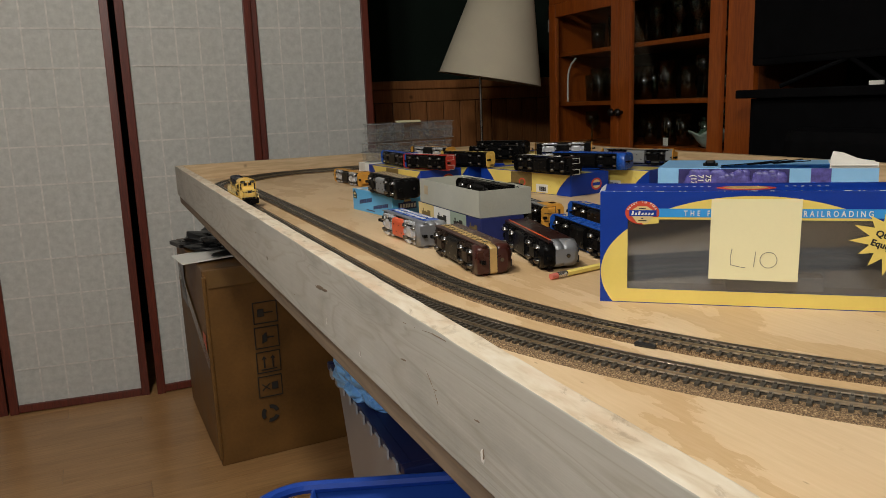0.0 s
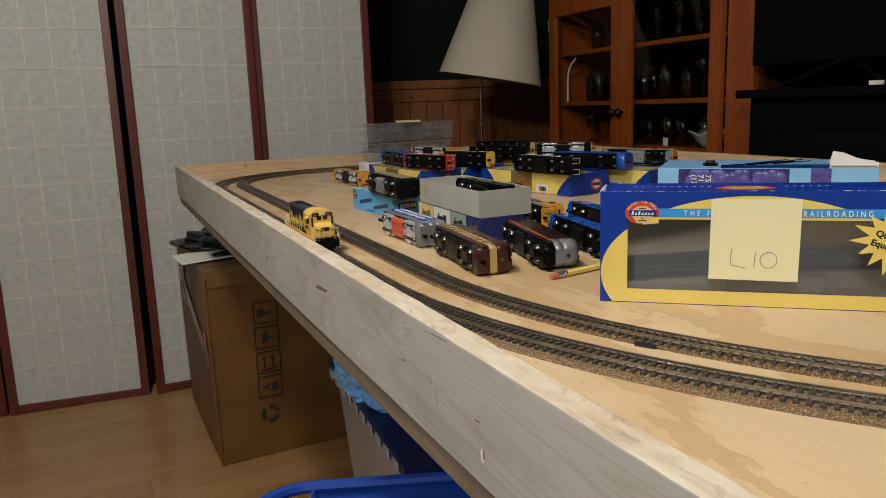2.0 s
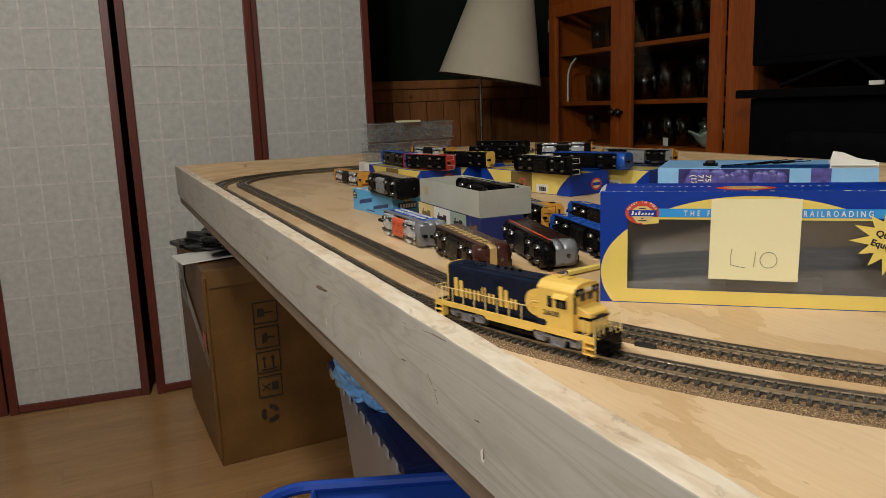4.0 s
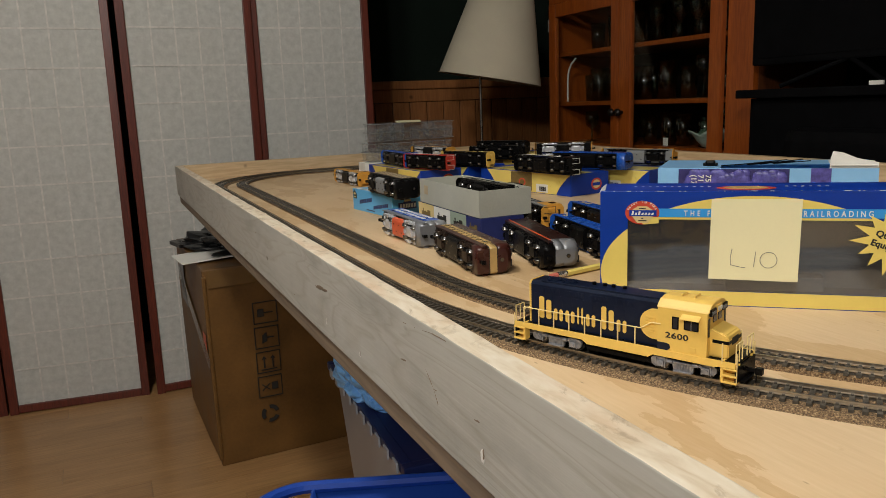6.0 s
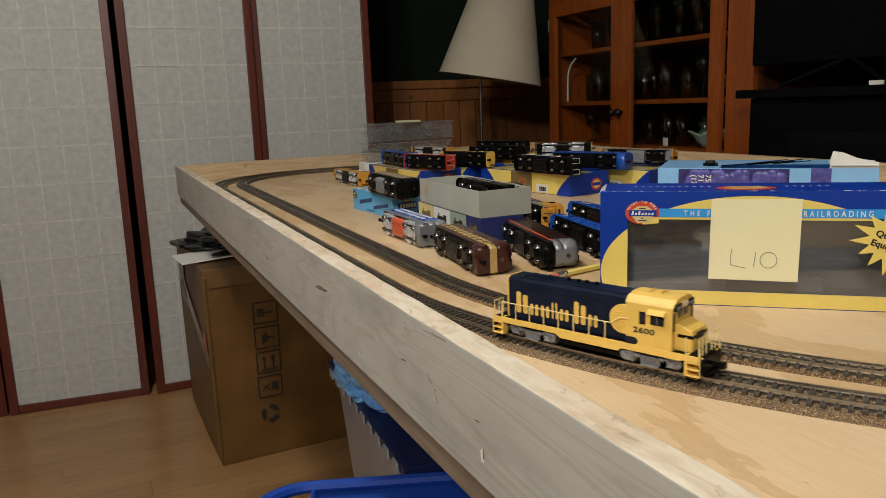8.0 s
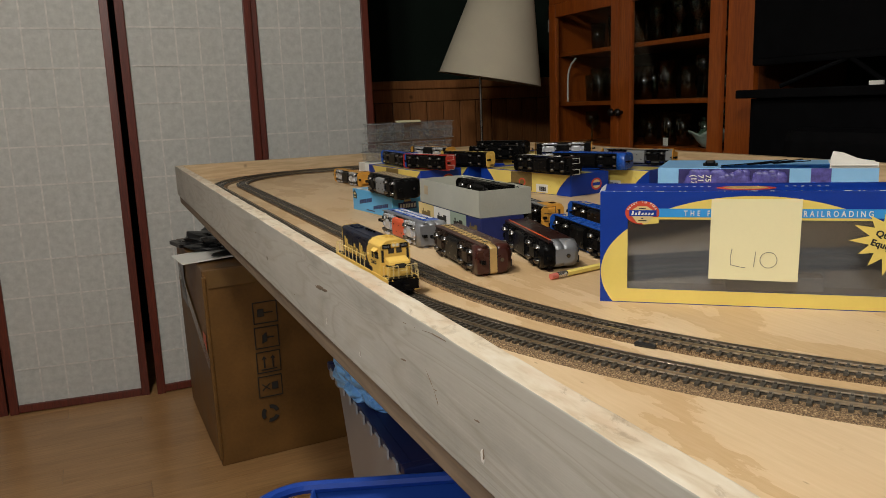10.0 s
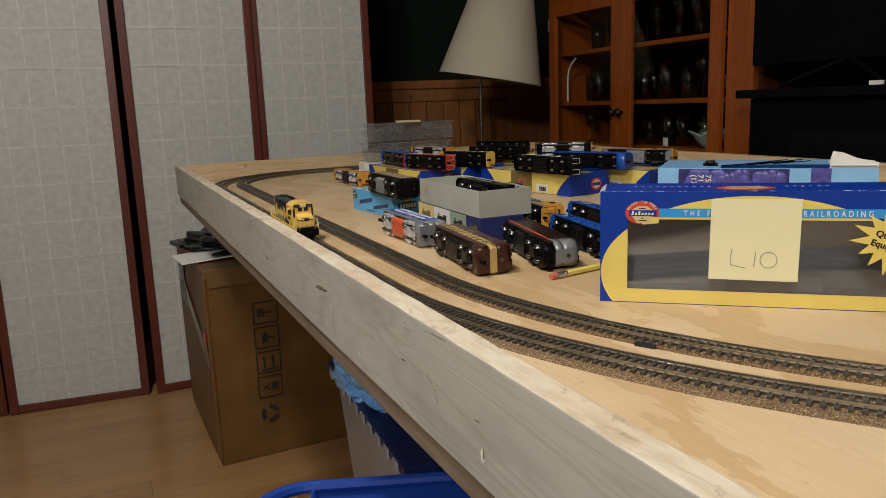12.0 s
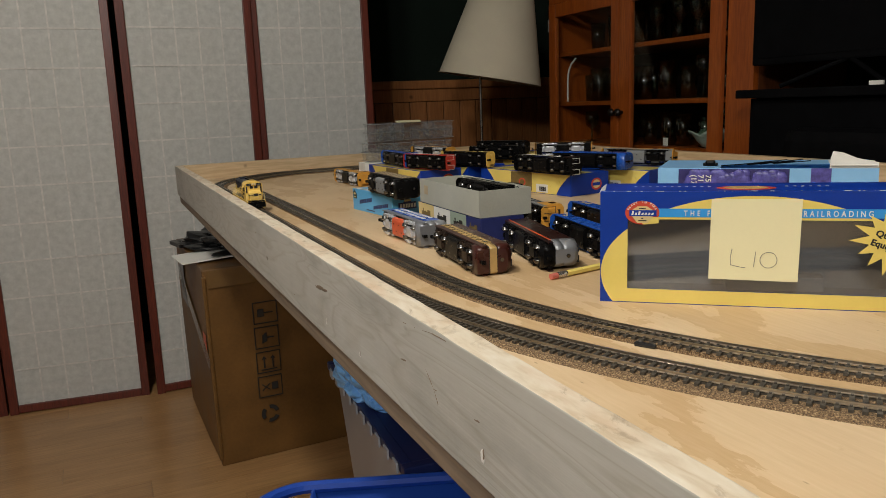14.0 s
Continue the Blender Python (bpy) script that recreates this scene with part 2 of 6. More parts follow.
TIE = plain("black_tie_plastic", (0.060, 0.050, 0.038), 0.5, var=0.3, scale=200)
RAIL = plain("nickel_rail", (0.46, 0.40, 0.32), 0.33, 0.95, var=0.2, scale=60)
NAVY = plain("navy_loco_paint", (0.006, 0.011, 0.028), 0.32, var=0.2, scale=60, coat=0.1, spec=0.35)
YELLOW = plain("warm_yellow_loco_paint", (0.78, 0.51, 0.115), 0.38, var=0.06, scale=60)
RAILCREAM = plain("pale_yellow_wire", (0.80, 0.62, 0.28), 0.4, var=0.06, scale=60)
SILVER = plain("silver_truck_paint", (0.27, 0.275, 0.30), 0.38, 0.4, var=0.35, scale=300, bump=0.3)
CHROME = plain("chrome_plating", (0.78, 0.79, 0.82), 0.2, 0.6, var=0.12, scale=300, bump=0.35, fine=250, dist=0.0015)
WHEEL = plain("dark_nickel_wheel", (0.17, 0.165, 0.16), 0.2, 0.95, var=0.15, scale=200)
BLACKT = plain("black_loco_frame", (0.0048, 0.0045, 0.0046), 0.30, var=0.4, scale=200, bump=0.12, spec=0.09)
LENS = plain("clear_lens", (0.72, 0.70, 0.62), 0.1, var=0.03)
DARKGLASS = plain("dark_window", (0.025, 0.025, 0.028), 0.08, var=0.1)
BLUEBOX = plain("royal_blue_print", (0.004, 0.038, 0.31), 0.36, var=0.08, scale=20, coat=0.08, bump=0.02, spec=0.3)
YELBOX = plain("yellow_print", (0.78, 0.61, 0.15), 0.3, var=0.05, scale=20, coat=0.3, bump=0.02)
SKYBOX = plain("sky_blue_print", (0.10, 0.40, 0.72), 0.35, var=0.07, scale=20, coat=0.2)
STRIPE = plain("bright_blue_stripe", (0.03, 0.30, 0.75), 0.3, var=0.04, coat=0.3)
REDP = plain("red_print", (0.55, 0.06, 0.03), 0.35, var=0.08)
ORANGE = plain("orange_red_paint", (0.60, 0.09, 0.03), 0.35, var=0.08)
MAROON = plain("maroon_loco_paint", (0.050, 0.013, 0.009), 0.3, var=0.15, scale=60)
LOCOBLUE = plain("blue_loco_paint", (0.012, 0.085, 0.42), 0.28, var=0.1, scale=60)
LOCORED = plain("red_loco_paint", (0.42, 0.03, 0.02), 0.35, var=0.1, scale=60)
DKMAROON = plain("dark_maroon_loco_paint", (0.022, 0.008, 0.007), 0.3, var=0.2, scale=60)
SILVERP = plain("silver_loco_paint", (0.25, 0.255, 0.27), 0.42, 0.4, var=0.08, scale=60)
INDIGO = plain("indigo_print", (0.022, 0.030, 0.13), 0.4, var=0.2, scale=60)
OLIVE = plain("olive_brown_print", (0.17, 0.115, 0.035), 0.5, var=0.25, scale=90)
MILKGLASS = plain("milky_green_glass", (0.42, 0.50, 0.44), 0.12, var=0.25, scale=40, coat=0.4)
INNER_TRAY = plain("grey_inner_tray", (0.16, 0.162, 0.170), 0.6, var=0.12, scale=20)
OCHRE = plain("ochre_band_paint", (0.50, 0.33, 0.12), 0.4, var=0.12, scale=80)
GOLD = plain("gold_loco_paint", (0.62, 0.30, 0.045), 0.38, var=0.1, scale=60)
BROWNT = plain("brown_truck_plastic", (0.020, 0.011, 0.007), 0.4, var=0.35, scale=200, bump=0.15, spec=0.3)
GREYL = plain("grey_loco_paint", (0.20, 0.205, 0.21), 0.45, var=0.1, scale=60)
TAN = plain("tan_roofwalk", (0.40, 0.31, 0.19), 0.6, var=0.15, scale=100)
TRAY = plain("grey_chipboard", (0.39, 0.385, 0.325), 0.85, var=0.12, scale=14, bump=0.12)
CREAM = plain("cream_print", (0.66, 0.52, 0.24), 0.6, var=0.06)
SAGE = plain("sage_print", (0.30, 0.36, 0.28), 0.6, var=0.08)
PURPLE = plain("grape_print", (0.085, 0.075, 0.31), 0.35, var=0.55, scale=110)
LILAC = plain("pale_blue_card", (0.25, 0.52, 0.84), 0.4, var=0.06)
CLOTH = plain("light_blue_bag", (0.24, 0.52, 1.0), 0.3, var=0.12, scale=18)
TUBBLUE = plain("blue_tub_plastic", (0.012, 0.055, 0.33), 0.32, var=0.06, scale=10, coat=0.1)
TUBGREY = plain("clear_grey_tub", (0.40, 0.41, 0.45), 0.35, var=0.1, scale=9)
TUBNAVY = plain("navy_tub_rim", (0.012, 0.02, 0.09), 0.4)
FILM = clear("clear_film", (0.88, 0.89, 0.90), 0.05, 0.09, 0.03, 0.02)
BLISTER = clear("clear_blister", (0.93, 0.94, 0.94), 0.10, 0.16, 1.0, 0.035)
RIDGE = clear("blister_ridge", (0.92, 0.93, 0.93), 0.12, 0.40, 1.0, 0.10)
PANE = clear("cabinet_pane", (0.93, 0.95, 0.93), 0.02, 0.015, 0.01)
GLASSY = clear("drinking_glass", (0.62, 0.74, 0.66), 0.05, 0.13, 0.25)
ERASER = plain("pink_eraser", (0.55, 0.14, 0.10), 0.8)


# ---- mesh helpers ----
def box(bm, x0, x1, y0, y1, z0, z1, bevel=0.0, m=None, index=0):
    r = bmesh.ops.create_cube(bm, size=1.0)
    vs = r["verts"]
    for v in vs:
        v.co = Vector((x0 + (v.co.x + 0.5) * (x1 - x0), y0 + (v.co.y + 0.5) * (y1 - y0), z0 + (v.co.z + 0.5) * (z1 - z0)))
    fs = {f for v in vs for f in v.link_faces}
    for f in fs:
        f.material_index = index
    if bevel:
        es = list({e for v in vs for e in v.link_edges})
        out = bmesh.ops.bevel(bm, geom=es, offset=bevel, segments=2, profile=0.6, affect="EDGES")
        vs = list({v for f in out["faces"] for v in f.verts} | {v for v in vs if v.is_valid})
        for f in out["faces"]:
            f.material_index = index
    if m:
        bmesh.ops.transform(bm, matrix=m, verts=vs)
    return bm


def rod(bm, a, b, r0, r1=None, seg=10):
    a, b = Vector(a), Vector(b)
    d = b - a
    m = Matrix.Translation((a + b) / 2) @ d.to_track_quat("Z", "Y").to_matrix().to_4x4()
    bmesh.ops.create_cone(bm, cap_ends=True, segments=seg, radius1=r0, radius2=r0 if r1 is None else r1, depth=d.length, matrix=m)
    return bm


def lathe(bm, profile, seg=20, m=None):
    """Turn (radius, height) pairs about z."""
    rings = []
    for r, z in profile:
        ring = [bm.verts.new((r * math.cos(2 * math.pi * i / seg), r * math.sin(2 * math.pi * i / seg), z)) for i in range(seg)]
        rings.append(ring)
    for a, b in zip(rings, rings[1:]):
        for i in range(seg):
            f = bm.faces.new((a[i], a[(i + 1) % seg], b[(i + 1) % seg], b[i]))
            f.smooth = True
    if m:
        bmesh.ops.transform(bm, matrix=m, verts=[v for ring in rings for v in ring])
    return bm


def prism(bm, outline, y0, y1, m=None, smooth=False):
    """Extrude an outline of (x, z) pairs from y0 to y1."""
    a = [bm.verts.new((x, y0, z)) for x, z in outline]
    b = [bm.verts.new((x, y1, z)) for x, z in outline]
    n = len(a)
    bm.faces.new(a)
    bm.faces.new(b[::-1])
    for i in range(n):
        f = bm.faces.new((a[(i + 1) % n], a[i], b[i], b[(i + 1) % n]))
        f.smooth = smooth
    if m:
        bmesh.ops.transform(bm, matrix=m, verts=a + b)
    bmesh.ops.recalc_face_normals(bm, faces=bm.faces)
    return bm


def part(name, bm, material, parent, label="", m=None):
    me = bpy.data.meshes.new(name)
    bm.to_mesh(me)
    bm.free()
    for mt in material if isinstance(material, (list, tuple)) else [material]:
        me.materials.append(mt)
    ob = new(name, me)
    ob.parent = parent
    if m is not None:
        ob.matrix_local = m
    if label:
        tagged(ob, label)
    return ob


def thing(name, label, category, m=None, group="", kind=""):
    ob = new(name)
    ob.empty_display_size = 0.05
    if m is not None:
        ob.matrix_basis = m
    return tagged(ob, label, category, group, kind)


def solid(name, bm, material, label, category="", group="", kind="", m=None):
    ob = part(name, bm, material, None)
    if m is not None:
        ob.matrix_basis = m
    return tagged(ob, label, category, group, kind)


def lettering(words, size, m, material, parent, name="lettering", bold=0.0, depth=0.00015, spacing=1.0):
    """Flat raised letters as one mesh in the x-z plane, standing on the origin."""
    cu = bpy.data.curves.new(name, "FONT")
    cu.body, cu.size, cu.extrude, cu.offset, cu.space_character = words, size, depth, bold, spacing
    cu.resolution_u = 3
    tmp = bpy.data.objects.new(name, cu)
    scene.collection.objects.link(tmp)
    me = bpy.data.meshes.new_from_object(tmp.evaluated_get(bpy.context.evaluated_depsgraph_get()))
    bpy.data.objects.remove(tmp)
    me.materials.clear()
    me.materials.append(material)
    ob = new(name, me)
    ob.parent = parent
    ob.matrix_local = m @ pose(0, 0, 0, 90, 0, 0)
    return ob


# ---- the room ----
def room():
    x0, x1, y0, y1, zc = -2.4, 2.22, -2.2, 3.40, 2.40
    floor = solid("floor", box(bmesh.new(), x0, x1, y0, y1, -0.06, -0.010), STUD, "dark underlay below an oak laminate floor", "floor", kind="structure")
    for name, b, mt, label in (
            ("wall_north", (x0 - 0.12, x1 + 0.12, y1, y1 + 0.12, -0.06, zc), GREEN, "dark green painted wall above a pine wainscot"),
            ("wall_south", (x0 - 0.12, x1 + 0.12, y0 - 0.12, y0, -0.06, zc), WALLP, "plain unseen wall closing the room, darkened to cut bounce"),
            ("wall_west", (x0 - 0.12, x0, y0, y1, -0.06, zc), WALLP, "plain unseen wall closing the room, darkened to cut bounce"),
            ("wall_east", (x1, x1 + 0.12, y0, y1, -0.06, zc), GREEN, "dark green painted wall behind the glass cabinet")):
        solid(name, box(bmesh.new(), *b), mt, label, "wall", kind="structure")
    solid("ceiling", box(bmesh.new(), x0 - 0.12, x1 + 0.12, y0 - 0.12, y1 + 0.12, zc, zc + 0.1), CEIL, "plain unseen ceiling, greyed to cut bounce", "ceiling", kind="structure")
    # wainscot boards and cap on the north wall
    cap = solid("trim", box(bmesh.new(), 0.4, x1, y1 - 0.045, y1, 1.045, 1.085, 0.006), WAINSCOT, "varnished knotty pine wainscot cap rail", "trim", kind="structure")
    band = bmesh.new()
    box(band, 0.4, x1, y1 - 0.030, y1, 0.985, 1.045, 0.003)
    part("cap_moulding", band, WAINSCOT, cap)
    me = None
    wains = solid("wainscot", box(bmesh.new(), 0.4, x1, y1 - 0.012, y1 - 0.002, 0.0, 0.985), CABDARK, "varnished knotty pine wainscot of upright boards", "wainscot", kind="structure")
    for i in range(int((x1 - 0.4) / 0.09)):
        if me is None:
            bm = box(bmesh.new(), 0.0, 0.086, -0.011, 0.0, 0.0, 0.983, 0.003)
            me = bpy.data.meshes.new("board")
            bm.to_mesh(me)
            bm.free()
            me.materials.append(WAINSCOT)
        ob = new("board", me)
        ob.parent = wains
        ob.location = (0.4 + i * 0.09, y1 - 0.012, 0.0)
    return floor


def floor_planks(floor):
    """Laminate planks along x with staggered ends."""
    w, l = 0.096, 1.10
    bm = box(bmesh.new(), 0.0003, l - 0.0003, 0.0003, w - 0.0003, -0.010, 0.0, 0.0004)
    me = bpy.data.meshes.new("plank")
    bm.to_mesh(me)
    bm.free()
    me.materials.append(LAMINATE)
    cuts = []
    for share in (0.2, 0.4, 0.6, 0.8):
        cut = bpy.data.meshes.new("plank")
        bm = box(bmesh.new(), 0.0003, l * share - 0.0003, 0.0003, w - 0.0003, -0.010, 0.0, 0.0004)
        bm.to_mesh(cut)
        bm.free()
        cut.materials.append(LAMINATE)
        cuts.append((cut, l * share))
    row = 0
    y = -2.2
    while y + w <= 3.41:
        x = -2.4
        first = (0, 2, 4, 1, 3)[row % 5]
        while x < 2.2 - 0.01:
            piece, long = cuts[first - 1] if first else (me, l)
            if x + long > 2.225:
                piece, long = max((q for q in cuts if x + q[1] <= 2.225), key=lambda q: q[1], default=cuts[0])
            ob = new("plank", piece)
            ob.parent = floor
            ob.location = (x, y, 0.0)
            x += long
            first = 0
        y += w
        row += 1


def folding_screen():
    """Four hinged panels of rice paper in cherry frames, slightly folded."""
    h, st = 1.78, 0.027
    scr = thing("folding_screen", "rice-paper folding screen with dark cherry-stained frames", "folding screen", pose(0, 0, 0))
    spots = (((-0.80, 2.790), (-0.385, 2.752), 0.7), ((-0.378, 2.745), (0.060, 2.706), 0.7), ((0.084, 2.690), (0.519, 2.700), 0.40), ((0.523, 2.712), (0.953, 2.690), 0.0))
    for (ax, ay), (bx, by), lean in spots:
        w = math.hypot(bx - ax, by - ay)
        m = pose(ax, ay, 0, 0, lean, math.degrees(math.atan2(by - ay, bx - ax)))
        bm = bmesh.new()
        box(bm, 0, st, -0.011, 0.011, 0, h, 0.002)
        box(bm, w - st, w, -0.011, 0.011, 0, h, 0.002)
        box(bm, st, w - st, -0.009, 0.009, 0.004, 0.030, 0.002)
        box(bm, st, w - st, -0.009, 0.009, h - 0.03, h - 0.004, 0.002)
        pan = part("panel", bm, CHERRY, scr, "dark cherry-stained frame of one screen panel", m)
        sheet = bmesh.new()
        n = 12
        grid = bmesh.ops.create_grid(sheet, x_segments=n, y_segments=4 * n, size=0.5)
        for v in sheet.verts:
            u, t = v.co.x + 0.5, v.co.y + 0.5
            v.co = Vector((st + u * (w - 2 * st), 0.0012 * noise.noise((u * 3 + ax, t * 7, ay)), 0.03 + t * (h - 0.06)))
        ext = bmesh.ops.extrude_face_region(sheet, geom=sheet.faces[:])
        bmesh.ops.translate(sheet, vec=(0, 0.001, 0), verts=[g for g in ext["geom"] if isinstance(g, bmesh.types.BMVert)])
        bmesh.ops.recalc_face_normals(sheet, faces=sheet.faces)
        part("paper", sheet, PAPER, pan, "grey-white rice paper sheet")
        cols, rws = 5, 14
        for i in range(1, cols):
            x = st + (w - 2 * st) * i / cols
            part("upright_slat", box(bmesh.new(), x - 0.0026, x + 0.0026, -0.0018, -0.0008, 0.03, h - 0.03), LATTICE, pan)
        for i in range(1, rws):
            z = 0.03 + (h - 0.06) * i / rws
            part("cross_slat", box(bmesh.new(), st, w - st, -0.0017, -0.0006, z - 0.0027, z + 0.0027), LATTICE, pan)
    return scr


def train_table():
    t = thing("train_table", "plywood train table framed with raw pine boards", "table", pose(0, 0, 0))
    xl, xr, yn, yf = 0.195, 1.435, -0.12, 2.335
    part("tabletop", box(bmesh.new(), xl + 0.021, xr - 0.021, yn + 0.02, yf - 0.021, TABLE - 0.012, TABLE), PLY, t, "pale plywood tabletop")
    bm = bmesh.new()
    box(bm, xl, xl + 0.0205, yn, yf, TABLE - 0.043, TABLE + 0.043, 0.0012)
    # soft dents along the upper edges
    es = [e for e in bm.edges if abs((e.verts[0].co - e.verts[1].co).y) > 1.0]
    bmesh.ops.subdivide_edges(bm, edges=es, cuts=160, use_grid_fill=True)
    for v in bm.verts:
        if v.co.z > TABLE + 0.03:
            v.co.z += 0.0005 * noise.noise((v.co.x * 40, v.co.y * 16, 1.0)) + 0.0005 * noise.noise((v.co.x * 90, v.co.y * 70, 4.0))
            v.co.x += 0.0007 * noise.noise((3.0, v.co.y * 20, v.co.x * 50))
    bm.normal_update()
    # Same pine by facing: top painted as brightly lit, outer face as shaded grey.
    for f in bm.faces:
        f.material_index = 1 if f.normal.z > 0.5 else (0 if f.normal.x < -0.3 else 2)
    side = part("side_board", bm, (PINE_FACE, PINE_TOP, PINE), t, "pine side board, face greyed by painted shade, with a planed edge")
    rnd = random.Random(4)
    for y, z, s in ((0.381, -0.021, 0.0042), (0.731, -0.024, 0.0034), (1.279, -0.039, 0.0030), (0.622, -0.027, 0.0026), (1.178, -0.025, 0.0020)):
        dent = bmesh.new()
        bmesh.ops.create_icosphere(dent, subdivisions=3, radius=s)
        for v in dent.verts:
            k = 1 + 0.45 * noise.noise(v.co * (1.2 / s) + Vector((y, z, 0)))
            v.co = Vector((xl - 0.0003 - abs(v.co.x) * 0.10 * k, y + v.co.y * 0.55 * k, TABLE + z + v.co.z * 1.1 * k))
        part("chip", dent, WHITEP, side, "pale chipped dent in the board")
        dent = bmesh.new()
        bmesh.ops.create_icosphere(dent, subdivisions=3, radius=s * 0.8)
        for v in dent.verts:
            k = 1 + 0.5 * noise.noise(v.co * (1.6 / s) + Vector((z, y, 0)))
            v.co = Vector((xl - 0.0004 - abs(v.co.x) * 0.09 * k, y - s * 0.35 + v.co.y * 0.3 * k, TABLE + z + s * 0.4 + v.co.z * 1.1 * k))
        part("chip", dent, STUD, side, "dark torn edge of a dent")
    for y, z, s in ((0.750, 0.009, 0.0110), (0.731, 0.010, 0.0080), (0.387, 0.000, 0.0030), (0.872, -0.026, 0.0018), (1.098, 0.018, 0.0030), (0.511, 0.002, 0.0040), (0.451, -0.002, 0.0020)):
        dent = bmesh.new()
        bmesh.ops.create_icosphere(dent, subdivisions=3, radius=s)
        for v in dent.verts:
            k = 1 + 0.8 * noise.noise(v.co * (1.5 / s) + Vector((y, z, 1)))
            v.co = Vector((xl - 0.0003 - abs(v.co.x) * 0.03, y + v.co.y * 1.2 * k, TABLE + z + v.co.z * 0.17 * k - 0.18 * v.co.y))
        part("knot", dent, STUD, side, "dark knot in the board")
    for line in (((0.548, 0.031), (0.519, 0.032), (0.484, 0.035), (0.453, 0.039), (0.430, 0.040), (0.416, 0.041)), ((0.474, 0.012), (0.465, 0.006), (0.458, 0.000), (0.452, -0.006), (0.448, -0.012))):
        groove = bmesh.new()
        for i, (p, r) in enumerate(zip(line, line[1:])):
            rod(groove, (xl + 0.0002, p[0], TABLE + p[1]), (xl + 0.0002, r[0], TABLE + r[1]), 0.00028 + 0.0002 * (i % 2), seg=6)
        part("scratch", groove, STUD, side, "long scratch in the board")
    part("end_board", box(bmesh.new(), xl + 0.0208, xr - 0.021, yf - 0.0205, yf, TABLE - 0.043, TABLE + 0.043, 0.0012), PINE_X, t, "pale pine end board with knots")
    part("side_board", box(bmesh.new(), xr - 0.0205, xr, yn, yf, TABLE - 0.043, TABLE + 0.043, 0.0012), PINE, t, "pale pine side board")
    part("end_board", box(bmesh.new(), xl + 0.0208, xr - 0.021, yn, yn + 0.0195, TABLE - 0.043, TABLE + 0.043, 0.0012), PINE_X, t)
    part("rail", box(bmesh.new(), xl + 0.003, xl + 0.041, yn + 0.03, yf - 0.03, TABLE - 0.064, TABLE - 0.0435, 0.001), STUD, t, "brown stud under the side board")
    for x in (xl + 0.35, xr - 0.08):
        for y in (yn + 0.1, 1.2, yf - 0.12):
            part("leg", box(bmesh.new(), x, x + 0.04, y, y + 0.08, 0.0, TABLE - 0.0125, 0.002), STUD, t)
    return t


# ---- tracks ----
def track_path(points):
    """Even steps of 2 mm along straight and curved pieces: rows of x, y, heading, from piece tuples."""
    rows, (x, y, a) = [], points[0]
    step = 0.002
    for length, radius in points[1:]:
        n = max(1, round(length / step))
        for _ in range(n):
            rows.append((x, y, a))
            turn = (length / n) / radius if radius else 0.0
            x += length / n * math.cos(a + turn / 2)
            y += length / n * math.sin(a + turn / 2)
            a += turn
    rows.append((x, y, a))
    return rows


Q = math.pi / 2
OUTER = track_path([(1.20, 2.272, math.pi), (0.608, 0), (0.33 * Q, 0.33), (1.197, 0), (0.8 * 0.70, 0.8), (0.30, 0.45)])
INNER = track_path([(1.20, 2.222, math.pi), (0.611, 0), (0.261 * Q, 0.261), (1.211, 0), (0.775 * 0.70, 0.775), (0.30, 0.42)])
STEP = 0.002


def at_length(path, s):
    i = min(max(s / STEP, 0.0), len(path) - 1.001)
    k = int(i)
    f = i - k
    a, b = path[k], path[k + 1]
    return a[0] + (b[0] - a[0]) * f, a[1] + (b[1] - a[1]) * f, a[2] + (b[2] - a[2]) * f


def cant_at(y, lean):
    """The bank of a track at y, in radians: full in the near curve, none on the far straight."""
    return lean * min(1.0, max(0.0, (1.15 - y) / 0.4))


def sweep(bm, path, profile, every=4, rough=0.0, lean=0.0):
    """Carry an outline of (side, height) pairs along a path; side is to the left of the heading."""
    last = None
    picks = list(range(0, len(path), every))
    for k in picks:
        x, y, a = path[k]
        nx, ny = -math.sin(a), math.cos(a)
        ring = []
        tilt = cant_at(y, lean)
        for j, (s, z) in enumerate(profile):
            z = z + s * tilt if z > 0.001 else z
            d = rough * noise.noise((x * 160, y * 160, j * 3.1)) if rough else 0.0
            ring.append(bm.verts.new((x + nx * (s + d), y + ny * (s + d), TABLE + z + (d * 0.5 if z > 0.001 else 0))))
        if last:
            n = len(ring)
            for j in range(n):
                bm.faces.new((last[j], last[(j + 1) % n], ring[(j + 1) % n], ring[j]))
        else:
            bm.faces.new(ring)
        last = ring
    bm.faces.new(last[::-1])
    bmesh.ops.recalc_face_normals(bm, faces=bm.faces)
    return bm


